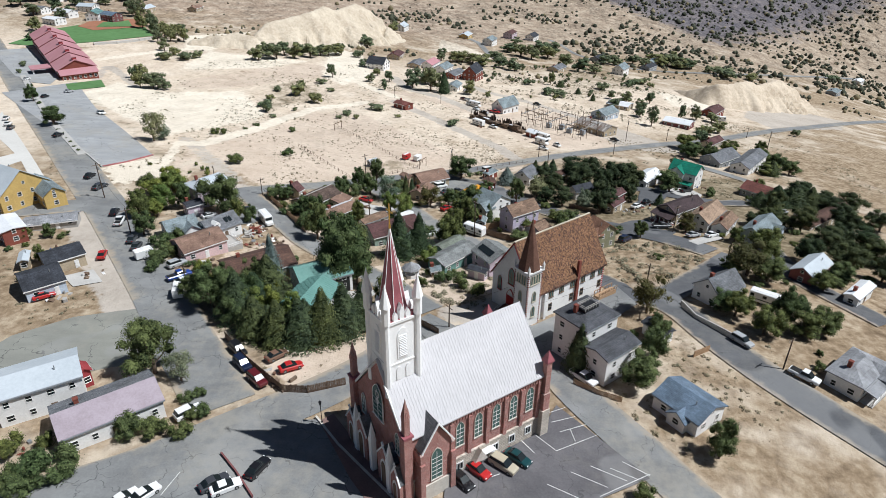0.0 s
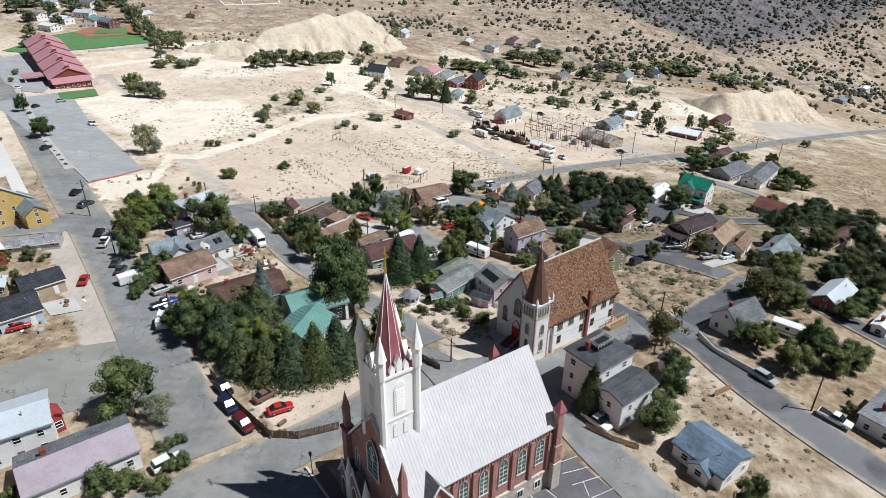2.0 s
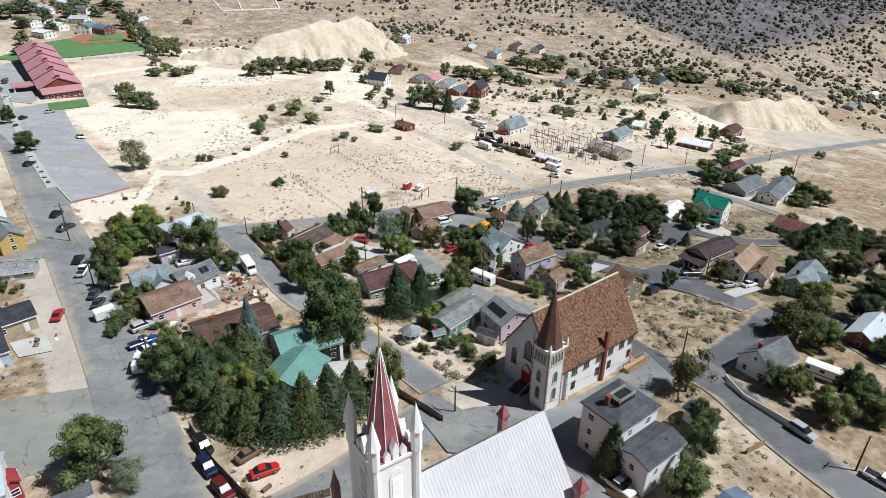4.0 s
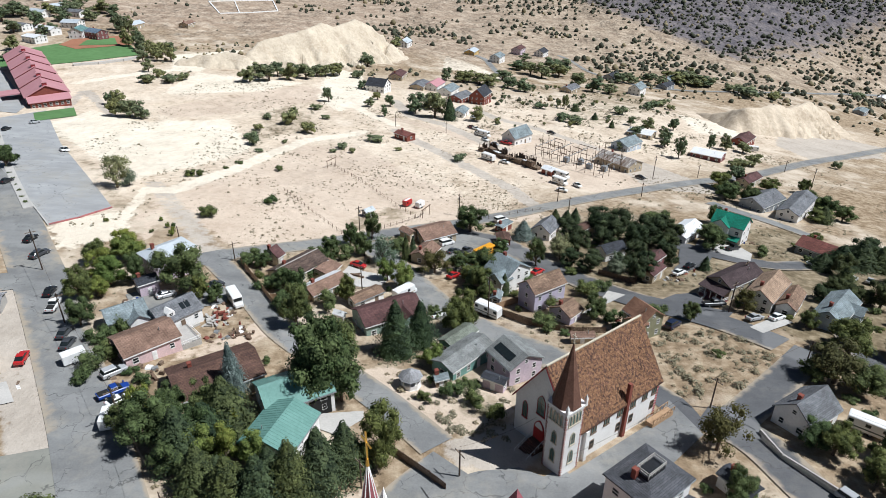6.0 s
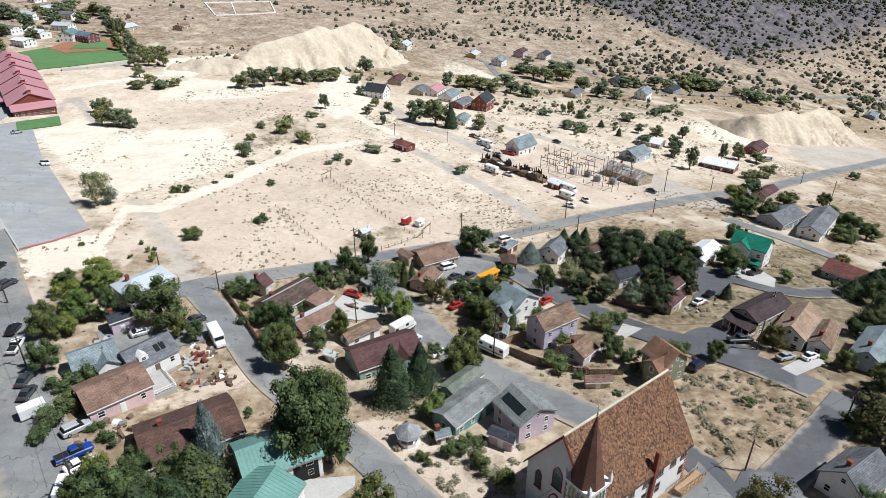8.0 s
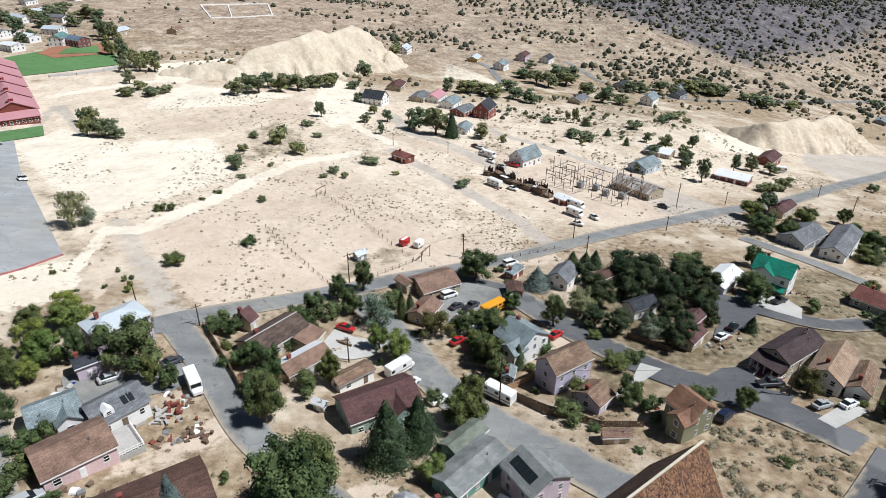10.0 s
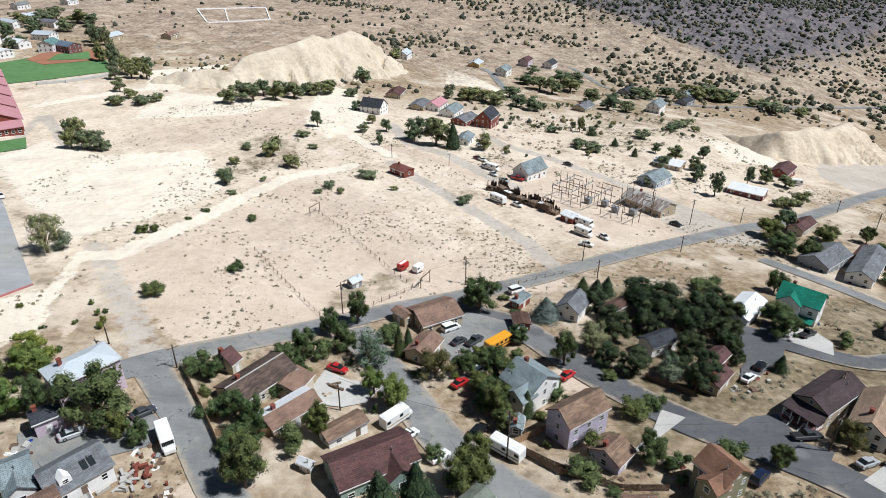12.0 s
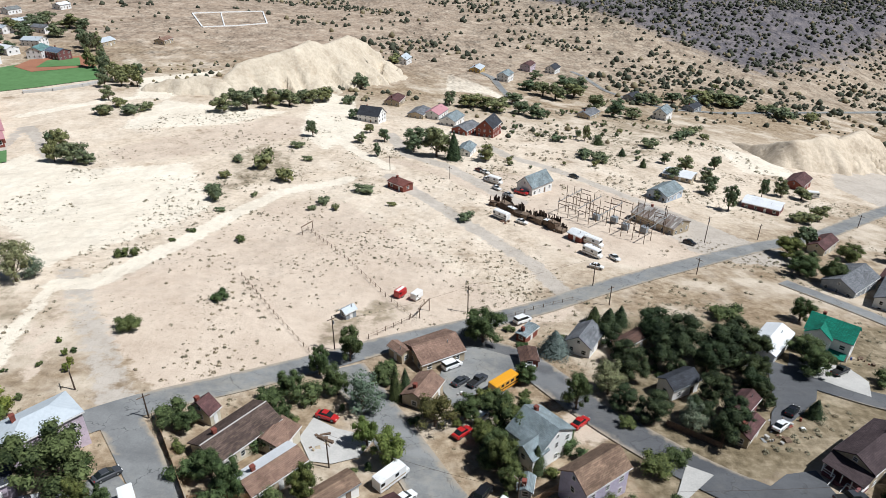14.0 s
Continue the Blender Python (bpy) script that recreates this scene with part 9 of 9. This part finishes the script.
# ---- small things ----
def street_lamp(x, y, h=5.0):
    e = new("street_lamp")
    e.matrix_world = pose(x, y, height(x, y))
    b = ([], [])
    tube(b, 0, 0, 0, 0.8, 0.2, 0.12)
    tube(b, 0, 0, 0.8, h - 0.7, 0.07, 0.06)
    mesh("post", *b, P_black, e)
    b = ([], [])
    tube(b, 0, 0, h - 0.7, h - 0.1, 0.16, 0.24, 6)
    mesh("lantern", *b, M_glass, e)
    b = ([], [])
    tube(b, 0, 0, h - 0.1, h + 0.25, 0.3, 0.04, 6)
    mesh("cap", *b, P_black, e)
    return tagged(e, "black cast-iron street lamp with a lantern head", "street lamp")


def gazebo(x, y):
    e = new("gazebo")
    e.matrix_world = pose(x, y, height(x, y))
    b = ([], [])
    tube(b, 0, 0, -0.6, 0.3, 2.0, 2.0, 8)
    mesh("floor", *b, M_white, e)
    b = ([], [])
    box(b, -0.07, 0.07, -0.07, 0.07, 0.3, 2.5)
    post = shared("post", b, M_white)
    b = ([], [])
    box(b, -0.72, 0.72, -0.04, 0.04, 0.35, 1.2)
    panel = shared("panel", b, M_white)
    for i in range(8):
        a = 6.2832 * i / 8
        part("post", post, e, pose(1.8 * math.cos(a), 1.8 * math.sin(a), 0))
        part("panel", panel, e, pose(1.7 * math.cos(a + 0.39), 1.7 * math.sin(a + 0.39), 0, 0, 0, math.degrees(a + 0.39) + 90))
    b = ([], [])
    tube(b, 0, 0, 2.45, 4.0, 2.4, 0.1, 8)
    with_uv(mesh("roof", *b, M_roof_zinc, e))
    return tagged(e, "small white octagonal gazebo with grey roof", "gazebo")


def gate_frame(x, y, yaw, w=5.0, h=3.4):
    e = new("gate_frame")
    e.matrix_world = pose(x, y, height(x, y), 0, 0, yaw)
    for s in (-1, 1):
        b = ([], [])
        tube(b, s * w / 2, 0, -0.4, h, 0.13, 0.11, 6)
        mesh("post", *b, M_wood, e)
    b = ([], [])
    box(b, -w / 2 - 0.4, w / 2 + 0.4, -0.1, 0.1, h - 0.25, h)
    mesh("lintel", *b, M_wood, e)
    return tagged(e, "tall timber corral gate frame of round posts", "gate")


def stock_trailer(x, y, yaw, mat, label):
    coach("stock_trailer", label, x, y, yaw, 3.4, 1.9, 0.5, 2.3, mat)


def low_wall(pts, h, w, mat, label):
    """A straight-sided kerb or low wall along a line."""
    e = new("low_wall")
    e.matrix_world = pose(pts[0][0], pts[0][1], height(*pts[0]))
    for p, q in zip(pts, pts[1:]):
        p, q = Vector(p), Vector(q)
        n = max(1, int((q - p).length / 4))
        for i in range(n):
            a, c = p.lerp(q, i / n), p.lerp(q, (i + 0.98) / n)
            za, zc = height(a.x, a.y) + 0.3, height(c.x, c.y) + 0.3
            s = Vector((-(c - a).y, (c - a).x)).normalized() * w / 2
            vs = [(k.x - pts[0][0], k.y - pts[0][1], z - height(*pts[0]) + d) for d in (-0.6, h) for k, z in ((a - s, za), (c - s, zc), (c + s, zc), (a + s, za))]
            mesh("block", vs, [(0, 1, 5, 4), (1, 2, 6, 5), (2, 3, 7, 6), (3, 0, 4, 7), (4, 5, 6, 7)], mat, e)
    return tagged(e, label, "wall")


def crate_pile(x, y, n, mat, label, seed):
    r = random.Random(seed)
    e = new("scrap_pile")
    e.matrix_world = pose(x, y, height(x, y))
    for i in range(n):
        b = ([], [])
        l = r.uniform(0.4, 2.2)
        box(b, -l / 2, l / 2, -0.25, 0.25, 0, r.uniform(0.1, 0.7))
        part("plank", shared("plank", b, mat), e, pose(r.uniform(-2.5, 2.5), r.uniform(-2, 2), r.uniform(-0.05, 0.3), r.uniform(-6, 6), r.uniform(-8, 8), r.uniform(0, 180)))
    return tagged(e, label, "scrap")


low_wall([(-34.0, 72.1), (-30.6, 68.4), (-27.0, 63.9)], 0.45, 0.25, M_maroon_wall, "low dark red wall beside parked cars")
low_wall([(-111.7, 197.9), (-106.5, 204.1), (-101.7, 213.8)], 0.12, 0.35, M_kerb_red, "faded red painted kerb of the parking lot")
low_wall([(-138.0, 227.4), (-123.5, 210.9), (-111.6, 197.5)], 0.12, 0.40, M_concrete, "pale concrete kerb of the parking lot")
low_wall([(-21.0, 81.0), (-16.3, 74.7), (-8.3, 66.1), (-3.1, 60.5)], 0.25, 0.35, M_stone, "low stone kerb before the church front")
low_wall([(53.6, 121.5), (54.6, 115.3), (60.1, 107.6)], 0.70, 0.30, M_fence_grey, "pale low garden wall beside the street")
low_wall([(-234.4, 443.6), (-223.5, 452.4), (-214.2, 466.0), (-205.9, 485.4)], 1.00, 2.50, M_concrete, "pale concrete retaining wall along the ball field")
low_wall([(-227.1, 349.0), (-196.6, 306.8), (-165.1, 262.7), (-144.6, 235.6), (-123.9, 209.0)], 0.12, 2.60, M_concrete, "pale kerbed strip planted with low shrubs")
low_wall([(-249.2, 744.0), (-219.9, 685.0), (-199.3, 710.6), (-179.1, 745.3), (-201.5, 815.6), (-249.2, 744.0)], 0.5, 1.2, M_white, "pale low wall round the old graveyard")
low_wall([(-230.4, 769.5), (-205.7, 701.2)], 0.4, 1.0, M_white, "pale low wall across the old graveyard")
low_shed(-70.5, 165.0, 40, 5, 4.4, 3.3, M_roof_dark, M_lilac_wall, "lavender porch block with dark flat roof")
low_shed(-103.2, 152.7, 19, 13, 6, 1.8, M_roof_zinc, M_fence_grey, "low lean-to of pale corrugated sheets")
low_shed(-62.8, 88.4, -45, 3.2, 2.4, 3.2, M_trim_red, M_trim_red, "dark red outside stair porch of the white building")
street_lamp(-19.7, 79.5)
gazebo(-7.6, 134.4)
gate_frame(-8.1, 236.3, 62)
gate_frame(-48.6, 286.7, 59)
stock_trailer(-15.0, 245.4, 55, P_red, "red stock trailer parked in the corral")
stock_trailer(-10.5, 244.6, 58, P_white, "white horse trailer parked in the corral")
crate_pile(-44.6, 150.1, 14, M_fence, "heap of weathered planks in the yard", 1)
crate_pile(-52.8, 153.4, 14, M_fence_grey, "clutter of crates and boards beside the cottage", 2)
crate_pile(-51.9, 155.4, 9, M_barn, "pile of rusty red yard clutter", 3)
crate_pile(-25.1, 185.1, 8, M_fence, "heap of old boards in the yard", 4)
crate_pile(-55.0, 133.1, 10, M_fence, "row of scrap beside the pink bungalow", 5)
crate_pile(-28.4, 88.8, 8, M_wood, "low heap of timber inside the lot", 6)
crate_pile(17.0, 311.7, 10, M_fence_grey, "pale scrap heap beside the sheds", 7)
JUNK = [M_barn, M_white, M_fence, M_steel, M_wood, M_tan, M_wood, M_fence, M_fence_grey, P_rust, M_fence_grey, P_blue]


def yard_clutter(x, y, n, label, seed, wide=3.0):
    """Barrels, crates, boards and tarpaulins lying about a yard, each a part."""
    r = random.Random(seed)
    e = new("yard_clutter")
    e.matrix_world = pose(x, y, height(x, y))
    for i in range(n):
        px, py, b = r.uniform(-wide, wide), r.uniform(-wide, wide) * 0.7, ([], [])
        z = height(x + px, y + py) - height(x, y)
        kind = r.choice(("barrel", "crate", "board", "tarpaulin"))
        if kind == "barrel":
            tube(b, 0, 0, -0.1, 0.45, 0.27, 0.30, 10)
            tube(b, 0, 0, 0.45, 0.88, 0.30, 0.27, 10)
        elif kind == "crate":
            w, h = r.uniform(0.3, 0.7), r.uniform(0.35, 0.9)
            box(b, -w, w, -w * 0.7, w * 0.7, -0.1, h)
            box(b, -w - 0.03, w + 0.03, -w * 0.7 - 0.03, w * 0.7 + 0.03, h, h + 0.06)
        elif kind == "board":
            for k in range(4):
                box(b, -1.3 + k * 0.1, 1.1 + k * 0.07, k * 0.22 - 0.4, k * 0.22 - 0.22, -0.05, 0.09 + 0.05 * (k % 2))
        else:
            prism(b, [(-0.9, -0.1), (0.9, -0.1), (0.7, 0.45), (0.1, 0.7), (-0.6, 0.4)], -0.7, 0.7)
        part(kind, shared(kind, b, r.choice(JUNK)), e, pose(px, py, z, 0, 0, r.uniform(0, 180)) @ Matrix.Scale(r.uniform(0.5, 0.9), 4))
    return tagged(e, label, "clutter")


for i, (x, y, n) in enumerate(((-47.5, 152.0, 14), (-50.5, 158.5, 12), (-48.5, 147.5, 10), (-62.5, 131.5, 8), (-57.0, 136.0, 8), (-52.0, 161.5, 8), (-28.5, 176.5, 8), (-24.0, 182.5, 7), (8.0, 184.5, 7), (19.5, 190.5, 7), (2.0, 201.0, 6), (61.0, 187.5, 9), (65.5, 192.5, 8), (-80.5, 127.5, 7), (-83.0, 117.5, 7), (-31.5, 92.0, 7), (30.0, 95.0, 5), (-71.5, 160.0, 10), (29.5, 159.5, 6), (40.5, 164.0, 6), (96.0, 219.0, 7), (16.5, 131.5, 8), (-66.0, 72.5, 9), (-93.5, 139.0, 7), (20.0, 304.5, 10), (36.0, 300.5, 8))):
    yard_clutter(x, y, n, "loose clutter of barrels, crates and boards in a yard", 200 + i)


def shade_canopy(x, y, yaw):
    e = new("shade_canopy")
    e.matrix_world = pose(x, y, height(x, y) + 0.33, 0, 0, yaw)
    b = ([], [])
    tube(b, 0, 0, 0, 2.1, 0.03, 0.03, 6)
    pole = shared("pole", b, M_steel)
    for u in (-1.3, 1.3):
        for v in (-1.3, 1.3):
            part("pole", pole, e, pose(u, v, 0))
    b = ([], [])
    k = [(-1.4, -1.4, 2.0), (1.4, -1.4, 2.0), (1.4, 1.4, 2.0), (-1.4, 1.4, 2.0)]
    b[0].extend(k + [(0, 0, 2.75)] + [(u, v, 1.8) for u, v, _ in k])
    b[1].extend([(i, (i + 1) % 4, 4) for i in range(4)] + [(5 + i, 5 + (i + 1) % 4, (i + 1) % 4, i) for i in range(4)])
    mesh("cover", *b, M_fresh, e)
    return tagged(e, "small white pop-up shade canopy beside parked cars", "canopy")


shade_canopy(6.6, 73.3, 34.5)
low_shed(-25.2, 159.8, -25, 3, 1.8, 1.6, M_roof_white, M_fence_grey, "tiny shelter with a white sheet roof")
low_shed(-27.2, 232.1, 47, 4, 3, 2.0, M_roof_pale, M_grey_wall, "small blue-grey stable by the corral")
low_shed(28.8, 153.3, 4, 5.5, 2.4, 1.7, M_roof_rust, M_tan, "low tan shed with rusty roof below the fence")
low_shed(-1.9, 135.0, 22, 3, 2, 1.8, M_roof_slate, M_wood, "little garden shed beside the gazebo")

# junipers on the old diggings beyond the electrical yard
r = random.Random(77)
for _ in range(90):
    x, y = r.uniform(25, 165), r.uniform(372, 520)
    if x < (y - 300) * 0.95 and clear(x, y) and not on_road(x, y):
        w = r.uniform(2.0, 4.6)
        plant(tree_shrub, x, y, w * r.uniform(0.7, 1.1), w)

# garden bushes beside the houses
r = random.Random(31)
for x, y, s in [u for u in USED if 3 < u[2] < 12 and 95 < u[1] < 235]:
    for _ in range(2):
        a = r.uniform(0, 6.283)
        px, py = x + math.cos(a) * (s + 1.2), y + math.sin(a) * (s + 1.2)
        if clear(px, py) and not on_road(px, py):
            plant(tree_shrub, px, py, r.uniform(1.0, 2.4), r.uniform(1.6, 3.4))

# ---- painted lines ----
def stripe(name, pts, w=0.12, mat=None, lift=0.36, label="worn white painted parking line"):
    vs, fs = [], []
    for p, q in zip(pts, pts[1:]):
        p, q = Vector(p), Vector(q)
        d = (q - p).normalized()
        s = Vector((-d.y, d.x)) * w / 2
        n = max(1, int((q - p).length / 2))
        for i in range(n):
            a, c = p.lerp(q, i / n), p.lerp(q, (i + 1) / n)
            k = len(vs)
            vs += [(v.x, v.y, height(v.x, v.y) + lift) for v in (a - s, a + s, c + s, c - s)]
            fs.append((k + 3, k + 2, k + 1, k))
    return tagged(mesh(name, vs, fs, mat or M_line), label, "marking", kind="structure")


stripe("parking_line", [(17.8, 83.2), (21.4, 84.9)])
stripe("parking_line", [(18.5, 81.2), (22.8, 82.7)])
stripe("parking_line", [(19.6, 79.0), (24.3, 80.9)])
stripe("parking_line", [(18.4, 74.8), (25.8, 78.6)])
stripe("parking_line", [(18.4, 74.8), (15.1, 78.5)])
stripe("parking_line", [(12.4, 77.7), (14.8, 74.2)])
stripe("parking_line", [(21.4, 79.8), (21.8, 77.0)])
stripe("parking_line", [(20.0, 70.6), (25.1, 67.9)])
stripe("parking_line", [(23.3, 71.9), (28.4, 69.2)])
stripe("parking_line", [(28.5, 73.0), (32.2, 70.4)])
stripe("parking_line", [(26.3, 71.6), (30.1, 69.6)])
stripe("parking_line", [(32.3, 70.7), (23.6, 66.2)])
stripe("parking_line", [(16.0, 68.1), (20.8, 65.5)])
stripe("parking_line", [(0.8, 70.5), (4.0, 67.0)])
stripe("parking_line", [(7.3, 69.0), (9.0, 69.8)])
stripe("parking_line", [(-39.0, 68.3), (-40.2, 63.9)])



# ---- loose growth: tufts, sagebrush and hillside shrubs ----
def clump(b, x, y, z, w, h, r):
    """A low ragged tussock of small leaf sprays over a flattened dome."""
    small = 0.6 if w > 1.1 else 1.0
    for i in range(8 if w < 0.6 else 16 if w < 1.1 else 48):
        a, up = r.uniform(0, 6.283), r.random()
        d = w * 0.5 * math.sqrt(1 - up * up) * r.uniform(0.6, 1.15)
        c = Vector((x + math.cos(a) * d, y + math.sin(a) * d, z + h * up * 0.9 + 0.02))
        leaf(b, c, (math.cos(a) * (1 - up) + r.uniform(-0.4, 0.4), math.sin(a) * (1 - up) + r.uniform(-0.4, 0.4), 0.9), w * small * r.uniform(0.16, 0.3), r)


def lump(b, x, y, z, w, h, r):
    """A low uneven juniper of twenty-odd faces."""
    k = len(b[0])
    rings = ((0.0, 0.42), (0.32, 0.55), (0.7, 0.36))
    for f, q in rings:
        for i in range(6):
            a = 6.2832 * (i + 0.5 * (f > 0.2)) / 6
            d = w * q * r.uniform(0.75, 1.2)
            b[0].append((x + math.cos(a) * d, y + math.sin(a) * d, z + h * f * r.uniform(0.85, 1.15) - 0.15))
    b[0].append((x, y, z + h * r.uniform(0.9, 1.1)))
    for j in (0, 6):
        for i in range(6):
            b[1].append((k + j + i, k + j + (i + 1) % 6, k + j + 6 + (i + 1) % 6, k + j + 6 + i))
    for i in range(6):
        b[1].append((k + 12 + i, k + 12 + (i + 1) % 6, k + 18))


r = random.Random(21)
sagebrush, straw = ([], []), ([], [])
count = 0
while count < 9000:
    x, y = r.uniform(-150, 190), r.uniform(60, 470)
    if abs(x) > y * 0.72 + 10:
        continue
    d = noise.noise(Vector((x * 0.03, y * 0.03, 3)))
    if d < (r.uniform(-0.1, 0.55) if y < 205 else r.uniform(0.0, 0.6)) or on_road(x, y) or not clear(x, y):
        continue
    w = r.choice((0.25, 0.35, 0.35, 0.5, 0.8)) * r.uniform(0.8, 1.4)
    clump(sagebrush if r.random() < (0.2 if y < 205 else 0.5) else straw, x, y, height(x, y), w, w * 0.4, r)
    count += 1
# denser sage along the banks, over the vacant lots and in the middle of the field
for x0, x1, y0, y1, number, lo, hi in ((-105, 25, 205, 400, 4600, 0.35, 0.95), (43, 73, 131, 162, 99, 0.9, 2.3), (43, 73, 131, 162, 100, 0.5, 1.2), (56, 80, 182, 200, 100, 0.5, 1.3), (-14, 11, 119, 137, 60, 0.9, 2.0), (-14, 12, 118, 140, 90, 0.6, 1.7), (30, 130, 232, 300, 500, 0.5, 1.4), (95, 112, 205, 240, 60, 0.6, 1.4), (15, 160, 340, 520, 1500, 0.7, 2.2), (-110, -60, 300, 440, 400, 0.6, 1.6)):
    for _ in range(number):
        x, y = r.uniform(x0, x1), r.uniform(y0, y1)
        if noise.noise(Vector((x * 0.035, y * 0.035, 6))) + 0.6 * noise.noise(Vector((x * 0.11, y * 0.11, 2))) < r.uniform(-0.15, 0.5) and number > 100:
            continue
        if on_road(x, y) or not clear(x, y):
            continue
        w = r.uniform(lo, hi)
        clump(sagebrush if r.random() < 0.75 else straw, x, y, height(x, y), w, w * 0.5, r)
tagged(mesh("sagebrush", *sagebrush, M_sage_bush, smooth=True), "grey-green sagebrush clumps dotted over dry ground", "bushes", kind="stuff")
tagged(mesh("dry_grass", *straw, M_straw, smooth=True), "straw-coloured dry grass tufts", "grass", kind="stuff")

juniper, scrub = ([], []), ([], [])
count = 0
while count < 6600:
    y = r.uniform(430, 1180)
    x = r.uniform(-0.75, 0.85) * (y + 40)
    east = min(1, max(0, (y + 1.72 * x - 1250) / 80)) * min(1, max(0, (y - 0.7 * x - 500) / 80))
    slope = min(1, max(0, (y + 0.18 * x - 560) / 140))
    d = noise.noise(Vector((x * 0.009, y * 0.009, 8))) + 0.5 * noise.noise(Vector((x * 0.03, y * 0.03, 1)))
    if d < r.uniform(0.15, 1.1) - 0.6 * east - slope * (0.2 + 0.3 * min(1, max(0, (x + 60) / 300))) or not clear(x, y) or on_road(x, y):
        continue
    w = r.uniform(1.6, 4.4) * (1.0 if r.random() < 0.75 else 1.5) * (0.6 + 0.4 * slope)
    lump(juniper if r.random() < 0.55 + 0.35 * slope else scrub, x, y, height(x, y), w, w * r.uniform(0.6, 0.95), r)
    count += 1
tagged(mesh("juniper_scrub", *juniper, M_juniper, smooth=True), "dark juniper shrubs scattered over the far hillside", "shrubs", kind="stuff")
tagged(mesh("hill_scrub", *scrub, M_sage_bush, smooth=True), "grey scrub scattered over the far hillside", "shrubs", kind="stuff")

join_streets()
SOIL.data.foreach_set("color", soil_weights.ravel())
